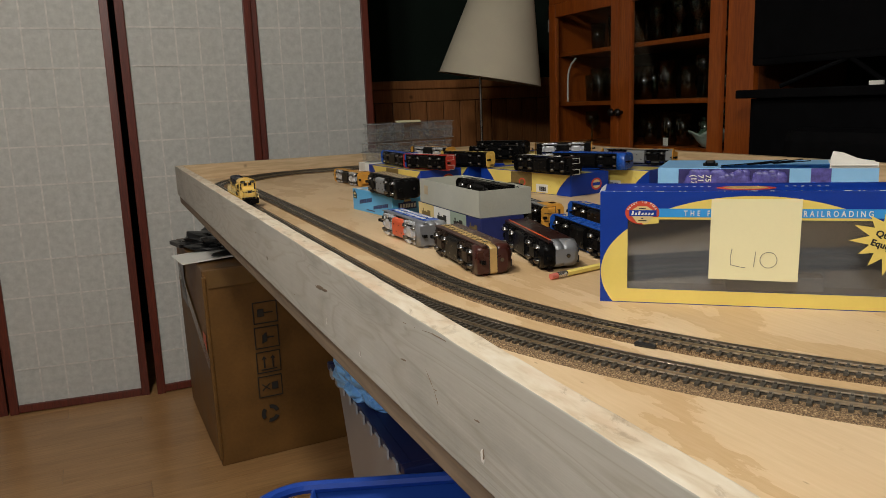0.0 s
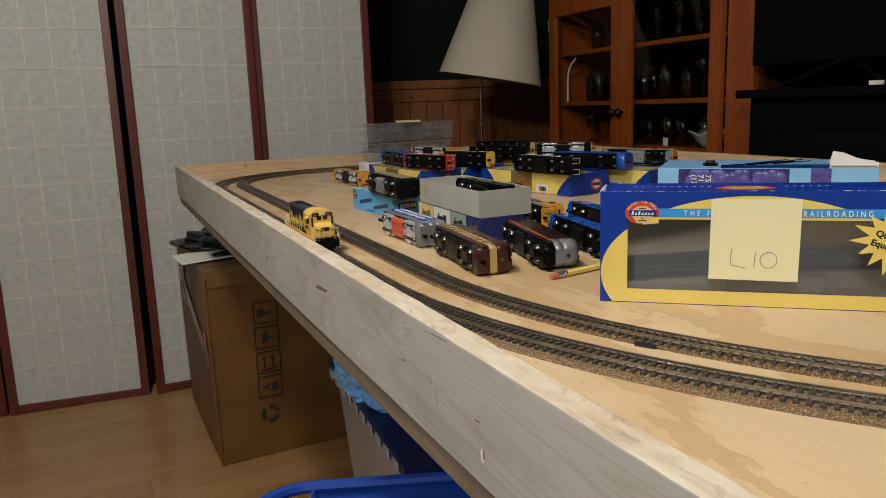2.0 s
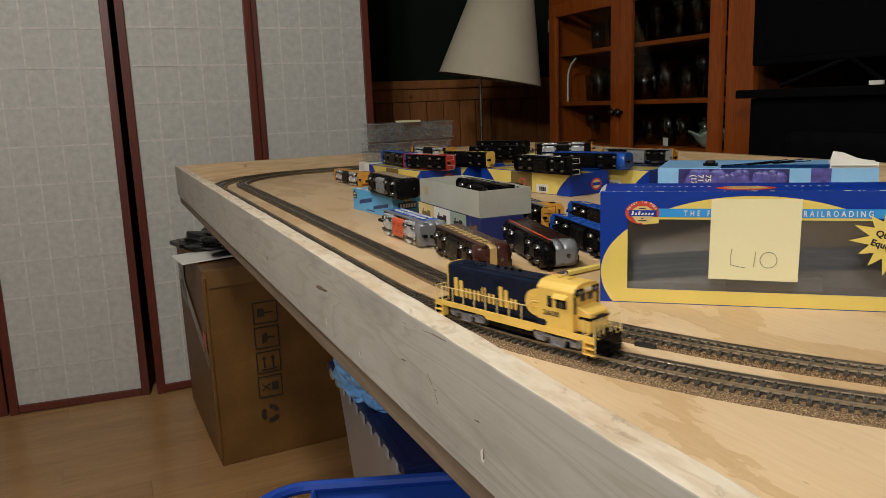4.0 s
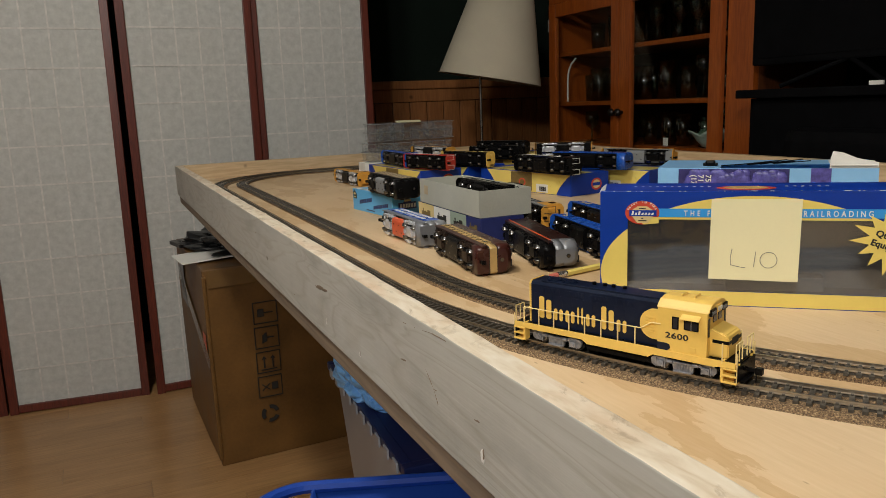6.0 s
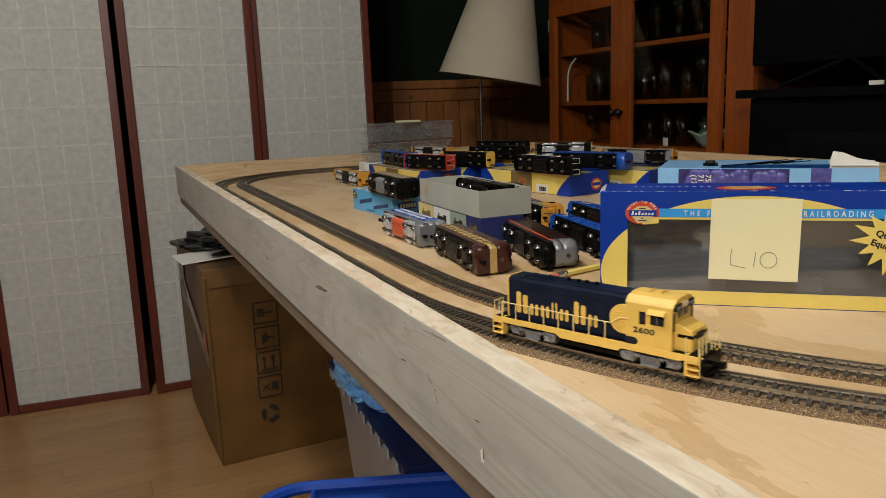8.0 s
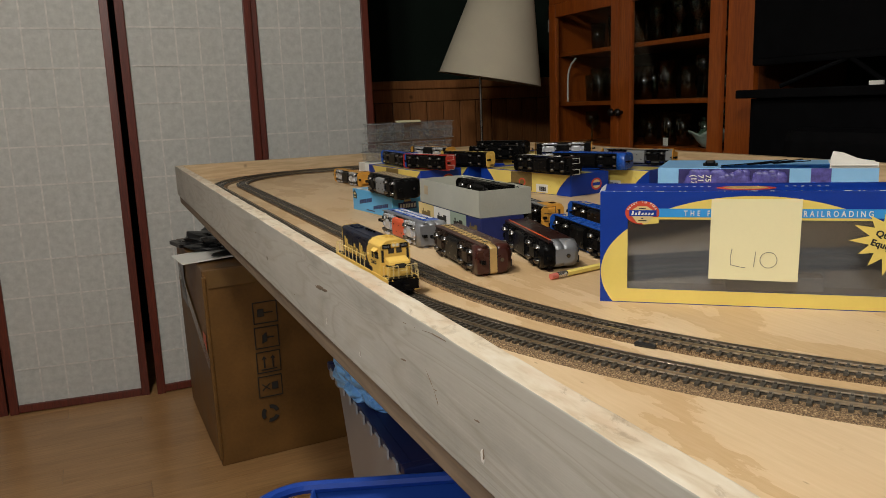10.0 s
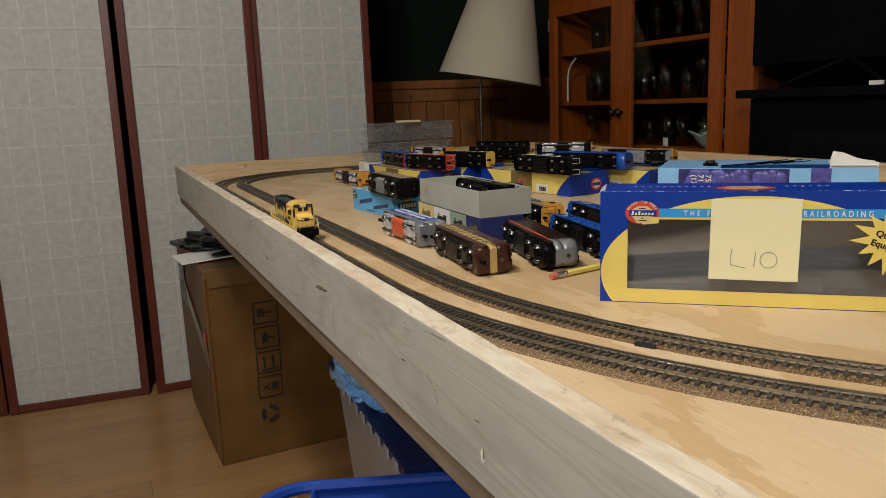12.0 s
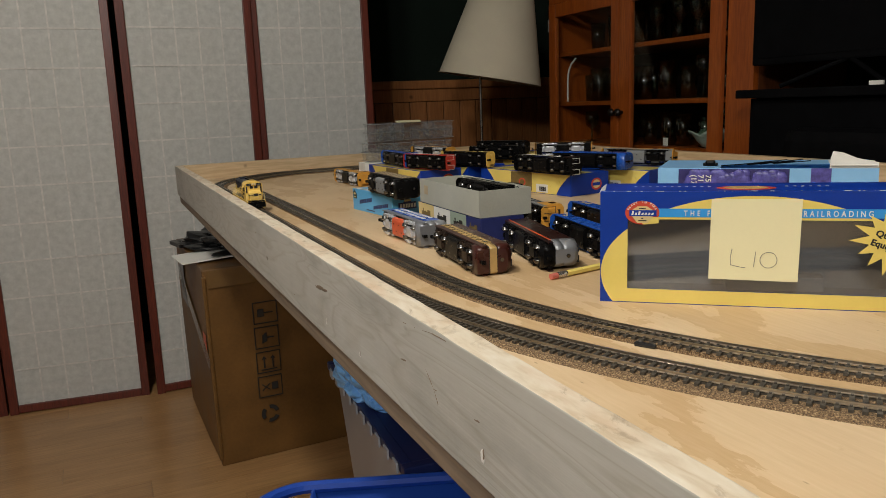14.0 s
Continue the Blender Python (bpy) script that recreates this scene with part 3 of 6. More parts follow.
def model_track(path, label, foot, slope, lean, sink):
    t = thing("model_track", label, "model track", pose(0, 0, -sink), group="parallel model tracks")
    cork_bed = [(-foot, 0.0), (slope - foot, 0.005), (-0.001, 0.0052), (0.001, 0.0052), (foot - slope, 0.005), (foot, 0.0)]
    part("roadbed", sweep(bmesh.new(), path, cork_bed, 1, 0.0008, lean), CORK, t, "speckled brown cork roadbed")
    prof = [(-0.0011, 0.0072), (-0.0011, 0.0077), (-0.0004, 0.0080), (-0.0004, 0.0091), (-0.0007, 0.0093), (-0.0007, 0.0100), (0.0007, 0.0100), (0.0007, 0.0093), (0.0004, 0.0091), (0.0004, 0.0080), (0.0011, 0.0077), (0.0011, 0.0072)]
    for side in (-0.0089, 0.0089):
        part("rail", sweep(bmesh.new(), path, [(side + s, z) for s, z in prof], 4, 0.0, lean), RAIL, t, "tarnished nickel rail")
    bm = bmesh.new()
    box(bm, -0.0016, 0.0016, -0.0152, 0.0152, 0.0050, 0.0072, 0.0002)
    for s in (-0.0089, 0.0089):
        box(bm, -0.0009, 0.0009, s - 0.0022, s + 0.0022, 0.0070, 0.0080)
    me = bpy.data.meshes.new("tie")
    bm.to_mesh(me)
    me.materials.append(TIE)
    far = bmesh.new()
    s = 0.004
    total = (len(path) - 1) * STEP
    while s < total:
        x, y, a = at_length(path, s)
        m = Matrix.Translation((x, y, TABLE)) @ Matrix.Rotation(a, 4, "Z") @ Matrix.Rotation(cant_at(y, lean), 4, "X")
        if y < 1.05:
            ob = new("tie", me)
            ob.parent = t
            ob.matrix_basis = m
        else:
            far.from_mesh(me)
            far.verts.ensure_lookup_table()
            bmesh.ops.transform(far, matrix=m, verts=far.verts[-len(me.vertices):])
        s += 0.0075
    bm.free()
    tagged(part("tie_strip", far, TIE, t), kind="stuff")
    web = [(-0.0098, 0.0052), (-0.0098, 0.0064), (-0.0080, 0.0064), (-0.0080, 0.0052)]
    for k in (-1, 1):
        part("tie_web", sweep(bmesh.new(), path, [(k * s, z) for s, z in web], 4, 0.0, lean), TIE, t)
    return t


ROOM_FLOOR = room()
SCREEN = folding_screen()
train_table()
model_track(OUTER, "outer curve of black-tied nickel track on cork", 0.0265, 0.007, 0.030, 0.0015)
model_track(INNER, "inner curve of black-tied nickel track on cork", 0.0150, 0.0012, -0.06, 0.0020)


# ---- the running locomotive ----
def wheelset(parent, x, r=0.0057):
    bm = bmesh.new()
    half = [(0.0, 0.0116), (r - 0.0012, 0.0116), (r, 0.0105), (r, 0.0080), (r + 0.0007, 0.0079), (r + 0.0007, 0.0074), (r - 0.0008, 0.0062), (0.0012, 0.0060)]
    lathe(bm, half + [(q, -y) for q, y in reversed(half)], 18, Matrix.Translation((x, 0, r)) @ Matrix.Rotation(math.pi / 2, 4, "X"))
    return part("wheelset", bm, WHEEL, parent, "metal wheels on one axle")


def truck(parent, x, paint):
    """A two-axle truck with cast side frames; its pivot is at x."""
    bm = box(bmesh.new(), -0.021, 0.021, -0.0075, 0.0075, 0.004, 0.0105, 0.0006)
    t = part("truck", bm, paint if paint == CHROME else BLACKT, parent, "two-axle model truck", pose(x, 0, 0))
    for s in (-1, 1):
        f = bmesh.new()
        y0, y1 = (-0.0138, -0.0117) if s < 0 else (0.0117, 0.0138)
        outline = [(-0.0225, 0.0088), (-0.0205, 0.0102), (-0.0135, 0.0106), (-0.0085, 0.0092), (0.0085, 0.0092), (0.0135, 0.0106), (0.0205, 0.0102), (0.0225, 0.0088),
                   (0.0222, 0.0050), (0.0205, 0.0036), (0.0130, 0.0036), (0.0116, 0.0074), (0.0076, 0.0074), (0.0066, 0.0022), (-0.0066, 0.0022), (-0.0076, 0.0074), (-0.0116, 0.0074), (-0.0130, 0.0036), (-0.0205, 0.0036), (-0.0222, 0.0050)]
        prism(f, outline, y0, y1)
        k = s * 0.0138
        for ax in (-0.0157, 0.0157):
            box(f, ax - 0.0024, ax + 0.0024, min(k, k + s * 0.0016), max(k, k + s * 0.0016), 0.0038, 0.0082, 0.0004)
            rod(f, (ax, k + s * 0.0012, 0.0058), (ax, k + s * 0.0022, 0.0058), 0.0016, seg=10)
            box(f, ax - 0.0034, ax - 0.0027, min(k, k + s * 0.0010), max(k, k + s * 0.0010), 0.0032, 0.0095)
            box(f, ax + 0.0027, ax + 0.0034, min(k, k + s * 0.0010), max(k, k + s * 0.0010), 0.0032, 0.0095)
        for i in range(-4, 5):
            rod(f, (i * 0.0011, k, 0.0030), (i * 0.0011, k + s * 0.0008, 0.0082), 0.0005, seg=6)
        box(f, -0.0064, 0.0064, min(k, k + s * 0.0018), max(k, k + s * 0.0018), 0.0018, 0.0030, 0.0003)
        box(f, -0.0064, 0.0064, min(k, k + s * 0.0018), max(k, k + s * 0.0018), 0.0082, 0.0092, 0.0003)
        for ax in (-0.0088, 0.0088):
            rod(f, (ax - 0.0018, k + s * 0.0012, 0.0086), (ax + 0.0018, k + s * 0.0012, 0.0086), 0.0014, seg=8)
        part("side_frame", f, paint, t, "cast side frame with springs and journal boxes")
    for ax in (-0.0157, 0.0157):
        wheelset(t, ax)
    return t


def hood_outline(hw, z0, z1, cut):
    return [(-hw, z0), (hw, z0), (hw, z1 - cut), (hw - cut * 0.35, z1 - cut * 0.35), (hw - cut, z1), (-hw + cut, z1), (-hw + cut * 0.35, z1 - cut * 0.35), (-hw, z1 - cut)]


def along_x(bm, outline, x0, x1, bevel=0.0):
    """Extrude an outline of (y, z) pairs along x."""
    a = [bm.verts.new((x0, y, z)) for y, z in outline]
    b = [bm.verts.new((x1, y, z)) for y, z in outline]
    n = len(a)
    fs = [bm.faces.new(a), bm.faces.new(b[::-1])]
    for i in range(n):
        fs.append(bm.faces.new((a[(i + 1) % n], a[i], b[i], b[(i + 1) % n])))
    bmesh.ops.recalc_face_normals(bm, faces=fs)
    if bevel:
        bmesh.ops.bevel(bm, geom=list({e for f in fs for e in f.edges}), offset=bevel, segments=2, affect="EDGES")
    return bm


def yellow_locomotive():
    loco = thing("model_locomotive", "navy and yellow model diesel locomotive running on the outer track", "model locomotive")
    # sill and walkway
    bm = bmesh.new()
    sill = [(-0.0865, 0.0165), (0.0865, 0.0165), (0.0865, 0.0128), (0.0770, 0.0128), (0.0730, 0.0118), (0.0300, 0.0118), (0.0265, 0.0095), (-0.0220, 0.0095), (-0.0260, 0.0122), (-0.0730, 0.0122), (-0.0770, 0.0128), (-0.0865, 0.0128)]
    for y0, y1 in ((-0.0175, -0.0160), (0.0160, 0.0175)):
        prism(bm, sill, y0, y1)
    body = part("frame", bm, YELLOW, loco, "yellow side sill")
    part("walkway", box(bmesh.new(), -0.0862, 0.0862, -0.0159, 0.0159, 0.0145, 0.0163), BLACKT, loco, "dark walkway deck")
    part("fuel_tank", along_x(bmesh.new(), [(-0.0120, 0.0095), (-0.0135, 0.0070), (-0.0135, 0.0040), (-0.0110, 0.0022), (0.0110, 0.0022), (0.0135, 0.0040), (0.0135, 0.0070), (0.0120, 0.0095)], -0.0245, 0.0275, 0.0003), BLACKT, loco, "black underslung fuel tank")
    # long hood
    hood = part("long_hood", along_x(bmesh.new(), hood_outline(0.0112, 0.0163, 0.0498, 0.0026), -0.0745, 0.0325), NAVY, loco, "navy long hood with door panels")
    end = part("hood_end", along_x(bmesh.new(), hood_outline(0.0113, 0.0163, 0.0500, 0.0027), -0.0766, -0.0747, 0.0005), YELLOW, hood, "yellow hood end")
    for i in range(10):
        x = -0.0715 + i * 0.0086
        for s in (-1, 1):
            b = bmesh.new()
            y = s * 0.0112
            box(b, x, x + 0.0078, min(y, y + s * 0.00022), max(y, y + s * 0.00022), 0.0205, 0.0405, 0.0001)
            part("door_panel", b, NAVY, hood)
    for i in range(4):
        for s in (-1, 1):
            b = bmesh.new()
            y = s * 0.0112
            box(b, -0.064 + i * 0.021, -0.049 + i * 0.021, min(y, y + s * 0.0003), max(y, y + s * 0.0003), 0.0418, 0.0458, 0.0001)
            for j in range(6):
                box(b, -0.0635 + i * 0.021 + j * 0.0023, -0.0622 + i * 0.021 + j * 0.0023, min(y, y + s * 0.0005), max(y, y + s * 0.0005), 0.0422, 0.0454)
            part("louvre", b, NAVY, hood)
    for x in (-0.060, -0.046):
        b = bmesh.new()
        rod(b, (x, 0, 0.0496), (x, 0, 0.0506), 0.0062, seg=24)
        rod(b, (x, 0, 0.0504), (x, 0, 0.0509), 0.0050, seg=24)
        for k in range(6):
            box(b, x - 0.0058, x + 0.0058, -0.0003, 0.0003, 0.0506, 0.0511, m=Matrix.Translation((x, 0, 0)) @ Matrix.Rotation(k * math.pi / 6, 4, "Z") @ Matrix.Translation((-x, 0, 0)))
        part("roof_fan", b, NAVY, hood, "round roof fan grille")
    for x in (-0.027, -0.018, -0.011, -0.002):
        b = bmesh.new()
        rod(b, (x, 0.003, 0.0496), (x, 0.003, 0.0518), 0.0016, seg=12)
        part("exhaust_stack", b, BLACKT, hood)
    part("grab_bar", rod(bmesh.new(), (-0.066, -0.0095, 0.0501), (0.031, -0.0095, 0.0501), 0.00035, seg=6), NAVY, hood)
    # yellow rounded cover behind the cab
    for s in (-1, 1):
        b = bmesh.new()
        cx, cz, r = 0.0285, 0.0325, 0.0105
        pts = [(0.0326, cz + r), (cx, cz + r)] + [(cx + r * 0.95 * math.cos(a), cz + r * math.sin(a)) for a in [math.pi / 2 + math.pi * i / 14 for i in range(1, 14)]] + [(cx, cz - r), (0.0326, cz - r)]
        y = (-0.0142, -0.0113) if s < 0 else (0.0113, 0.0142)
        prism(b, pts, *y)
        cov = part("air_filter_cover", b, YELLOW, hood, "round-ended yellow cover")
        for i in range(6):
            lb = bmesh.new()
            yy = s * 0.0142
            box(lb, 0.0232, 0.0300, min(yy, yy + s * 0.0004), max(yy, yy + s * 0.0004), 0.0262 + i * 0.0021, 0.0274 + i * 0.0021)
            part("slat", lb, YELLOW, cov)
    # cab
    cw = 0.0166
    roof = [(-cw, 0.0462), (-cw + 0.0012, 0.0478), (-0.0110, 0.0512), (-0.0050, 0.0524), (0.0050, 0.0524), (0.0110, 0.0512), (cw - 0.0012, 0.0478), (cw, 0.0462)]
    cab = part("cab", along_x(bmesh.new(), [(-cw, 0.0163), (cw, 0.0163), (cw, 0.0462), (-cw, 0.0462)], 0.0328, 0.0672), YELLOW, loco, "yellow cab")
    part("roof", along_x(bmesh.new(), roof, 0.0320, 0.0678, 0.0003), YELLOW, cab, "arched yellow cab roof")
    for x in (0.0445, 0.0535):
        b = bmesh.new()
        box(b, x - 0.0005, x + 0.0005, -0.0045, 0.0045, 0.0532, 0.0540, 0.0002)
        for yy in (-0.004, 0.004):
            rod(b, (x, yy, 0.0518), (x, yy, 0.0536), 0.0004, seg=6)
        part("roof_grab", b, YELLOW, cab)
    for s in (-1, 1):
        k = s * cw
        for x0, x1, z0, z1 in ((0.0432, 0.0478, 0.0325, 0.0412), (0.0515, 0.0615, 0.0332, 0.0398)):
            b = bmesh.new()
            box(b, x0, x1, min(k, k + s * 0.0003), max(k, k + s * 0.0003), z0, z1, 0.0004)
            w = part("side_window", b, BLACKT, cab, "black-framed cab side window")
            pb = bmesh.new()
            box(pb, x0 + 0.0008, x1 - 0.0008, min(k + s * 0.0002, k + s * 0.0005), max(k + s * 0.0002, k + s * 0.0005), z0 + 0.0007, z1 - 0.0007)
            part("pane", pb, DARKGLASS, w)
        b = bmesh.new()
        box(b, 0.0563, 0.0568, min(k, k + s * 0.0007), max(k, k + s * 0.0007), 0.0335, 0.0395)
        part("window_bar", b, SILVER, cab)
        b = bmesh.new()
        prism(b, [(0.0500, 0.0), (0.0630, 0.0), (0.0630, 0.0003), (0.0500, 0.0003)], 0.0, 0.0052, Matrix.Translation((0, s * (cw - 0.0002), 0.0438)) @ Matrix.Rotation(-s * 0.55, 4, "X") @ Matrix.Diagonal((1, s, 1, 1)))
        part("sunshade", b, YELLOW, cab, "yellow sunshade over the side window")
        b = bmesh.new()
        box(b, 0.0560, 0.0600, min(k, k + s * 0.0004), max(k, k + s * 0.0004), 0.0185, 0.0218, 0.0002)
        part("battery_hatch", b, YELLOW, cab)
        b = bmesh.new()
        pts = [(0.0329, 0.0167), (0.0398, 0.0167), (0.0416, 0.0176), (0.0422, 0.0192), (0.0416, 0.0208), (0.0398, 0.0218), (0.0329, 0.0218)]
        prism(b, pts, min(k, k + s * 0.0003), max(k, k + s * 0.0003))
        part("navy_swoosh", b, NAVY, cab, "rounded end of the navy band")
        m = pose(0.0385, -cw - 0.0001, 0.0258) if s < 0 else pose(0.0562, cw + 0.0001, 0.0258, 0, 0, 180)
        lettering("2600", 0.0056, m @ Matrix.Diagonal((1.4, 1, 1, 1)), INK, cab, "cab_number", 0.00012, spacing=1.05)
    # cab front: number boards, windshields, headlight
    for s in (-1, 1):
        b = bmesh.new()
        box(b, 0.0672, 0.0690, min(s * 0.0050, s * 0.0140), max(s * 0.0050, s * 0.0140), 0.0440, 0.0486, 0.0003)
        nb = part("number_board", b, BLACKT, cab, "black number board")
        lettering("2600", 0.0034, pose(0.0691, -0.0134 if s < 0 else 0.0056, 0.0451, 0, 0, 90), GREYL, nb, "board_number", 0.00005)
        b = bmesh.new()
        box(b, 0.0672, 0.0677, min(s * 0.0012, s * 0.0075), max(s * 0.0012, s * 0.0075), 0.0385, 0.0440, 0.0003)
        part("windshield", b, DARKGLASS, cab, "dark front windshield")
        b = bmesh.new()
        box(b, 0.0672, 0.0677, min(s * 0.0125, s * 0.0152), max(s * 0.0125, s * 0.0152), 0.0300, 0.0430, 0.0003)
        part("door_window", b, DARKGLASS, cab)
    b = bmesh.new()
    box(b, 0.0672, 0.0690, -0.0046, 0.0046, 0.0448, 0.0498, 0.0006)
    hl = part("headlight", b, YELLOW, cab, "headlight housing with twin lenses")
    for yy in (-0.0021, 0.0021):
        part("lens", rod(bmesh.new(), (0.0688, yy, 0.0473), (0.0694, yy, 0.0473), 0.0016, seg=12), LENS, hl)
    # short hood
    nose = [(0.0672, 0.0163), (0.0796, 0.0163), (0.0796, 0.0302), (0.0782, 0.0322), (0.0672, 0.0358)]
    b = bmesh.new()
    prism(b, nose, -0.0114, 0.0114)
    bmesh.ops.bevel(b, geom=[e for e in b.edges if max(v.co.x for v in e.verts) > 0.078 or min(v.co.z for v in e.verts) > 0.03], offset=0.0009, segments=3, affect="EDGES")
    sh = part("short_hood", b, YELLOW, loco, "low yellow short hood")
    b = bmesh.new()
    box(b, 0.0690, 0.0798, -0.0116, -0.0113, 0.0262, 0.0284)
    box(b, 0.0690, 0.0798, 0.0113, 0.0116, 0.0262, 0.0284)
    box(b, 0.0795, 0.0798, -0.0113, 0.0113, 0.0262, 0.0284)
    part("nose_band", b, BLACKT, sh, "black band round the nose")
    b = bmesh.new()
    box(b, 0.0796, 0.0800, -0.0055, 0.0055, 0.0248, 0.0298, 0.0002)
    part("nose_emblem", b, INK, sh, "small dark emblem plate on the nose")
    # the name on the hood as plain rounded bars
    x = -0.0670
    for w, z0, z1, gap in ((0.0110, 0.0212, 0.0384, 0.0024), (0.0078, 0.0212, 0.0304, 0.0024), (0.0078, 0.0212, 0.0304, 0.0024), (0.0050, 0.0212, 0.0347, 0.0024), (0.0078, 0.0212, 0.0304, 0.0050), (0.0100, 0.0212, 0.0384, 0.0024), (0.0076, 0.0212, 0.0304, 0.0)):
        for s in (-1, 1):
            k = s * 0.0115
            xs = x if s < 0 else -0.052 - x - w
            wide = (w - 0.0018) / 2
            for u, zt in ((xs, z1), (xs + wide + 0.0018, z1 if w < 0.009 else z1 - 0.002)):
                b = bmesh.new()
                c = 0.0010
                pts = [(u + c, z0), (u + wide - c, z0), (u + wide, z0 + c), (u + wide, zt - c), (u + wide - c, zt), (u + c, zt), (u, zt - c), (u, z0 + c)]
                prism(b, pts, min(k, k + s * 0.0002), max(k, k + s * 0.0002))
                part("name_bar", b, YELLOW, hood, "plain yellow bar in place of the railway name")
        x += w + gap
    # corner steps, pilots, couplers
    for ex in (-1, 1):
        for s in (-1, 1):
            b = bmesh.new()
            ox = sorted((ex * 0.0775, ex * 0.0875))
            oy = lambda a, c: sorted((s * a, s * c))
            xs = sorted((ex * 0.0768, ex * 0.0786))
            box(b, *xs, *oy(0.0110, 0.0172), 0.0022, 0.0165)
            for z in (0.0022, 0.0068, 0.0114):
                box(b, *ox, *oy(0.0115, 0.0178), z, z + 0.0011, 0.0002)
                box(b, *ox, *oy(0.0112, 0.0122), z + 0.001, z + 0.0038)
            part("corner_step", b, YELLOW, loco, "yellow corner steps")
        b = bmesh.new()
        xs = sorted((ex * 0.0858, ex * 0.0880))
        box(b, *xs, -0.0165, 0.0165, 0.0035, 0.0140, 0.0004)
        box(b, *sorted((ex * 0.0875, ex * 0.0905)), -0.0100, 0.0100, 0.0022, 0.0036, 0.0003)
        pil = part("pilot", b, BLACKT, loco, "black pilot plate")
        b = bmesh.new()
        box(b, *sorted((ex * 0.0878, ex * 0.0950)), -0.0012, 0.0012, 0.0072, 0.0098, 0.0004)
        box(b, *sorted((ex * 0.0938, ex * 0.0985)), -0.0026, 0.0022, 0.0062, 0.0108, 0.0008)
        rod(b, (ex * 0.0945, -0.001, 0.0005), (ex * 0.0945, -0.001, 0.0070), 0.0004, seg=6)
        part("coupler", b, BLACKT, pil, "black knuckle coupler")
        # end railings
        b = bmesh.new()
        for s in (-1, 1):
            for a in (0.0045, 0.0100, 0.0158):
                rod(b, (ex * 0.0862, s * a, 0.0160), (ex * 0.0862, s * a, 0.0288), 0.00042, seg=6)
            rod(b, (ex * 0.0862, s * 0.0045, 0.0288), (ex * 0.0862, s * 0.0158, 0.0288), 0.00042, seg=6)
            rod(b, (ex * 0.0872, s * 0.0165, 0.0030), (ex * 0.0872, s * 0.0165, 0.0230), 0.00042, seg=6)
            rod(b, (ex * 0.0778, s * 0.0172, 0.0150), (ex * 0.0778, s * 0.0172, 0.0290), 0.00042, seg=6)
        rod(b, (ex * 0.0862, -0.0045, 0.0235), (ex * 0.0862, 0.0045, 0.0235), 0.00042, seg=6)
        part("end_railing", b, RAILCREAM, loco, "thin pale yellow end railing")
    for s in (-1, 1):
        b = bmesh.new()
        for i in range(8):
            x = -0.0775 + i * 0.0134
            rod(b, (x, s * 0.0168, 0.0150), (x, s * 0.0168, 0.0292), 0.00048, seg=6)
        rod(b, (-0.0778, s * 0.0168, 0.0292), (0.0205, s * 0.0168, 0.0292), 0.00042, seg=6)
        rod(b, (0.0205, s * 0.0168, 0.0292), (0.0285, s * 0.0168, 0.0345), 0.00042, seg=6)
        rod(b, (0.0285, s * 0.0168, 0.0345), (0.0350, s * 0.0168, 0.0345), 0.00042, seg=6)
        part("handrail", b, RAILCREAM, loco, "thin pale yellow handrail on posts")
    trucks = [truck(loco, 0.0495, SILVER), truck(loco, -0.0495, SILVER)]
    return loco, trucks


RUNNER, RUNNER_TRUCKS = yellow_locomotive()


# ---- boxes and models on the table ----
def stripe_print(bm, cols, low, high, y, x0, x1):
    """A thin printed field between two curves of x, cut in columns."""
    for i in range(cols):
        a, b = x0 + (x1 - x0) * i / cols, x0 + (x1 - x0) * (i + 1) / cols
        pts = [(a, low(a)), (b, low(b)), (b, high(b)), (a, high(a))]
        if max(high(a) - low(a), high(b) - low(b)) < 1e-5:
            continue
        vs = [bm.verts.new((x, y, z)) for x, z in pts]
        bm.faces.new(vs)
    bmesh.ops.remove_doubles(bm, verts=bm.verts, dist=1e-6)
    ext = bmesh.ops.extrude_face_region(bm, geom=bm.faces[:])
    bmesh.ops.translate(bm, vec=(0, 0.0002, 0), verts=[g for g in ext["geom"] if isinstance(g, bmesh.types.BMVert)])
    bmesh.ops.recalc_face_normals(bm, faces=bm.faces)
    return bm


def oval(bm, cx, cz, rx, rz, y, t=0.0002, n=28):
    return prism(bm, [(cx + rx * math.cos(2 * math.pi * i / n), cz + rz * math.sin(2 * math.pi * i / n)) for i in range(n)], y - t, y)


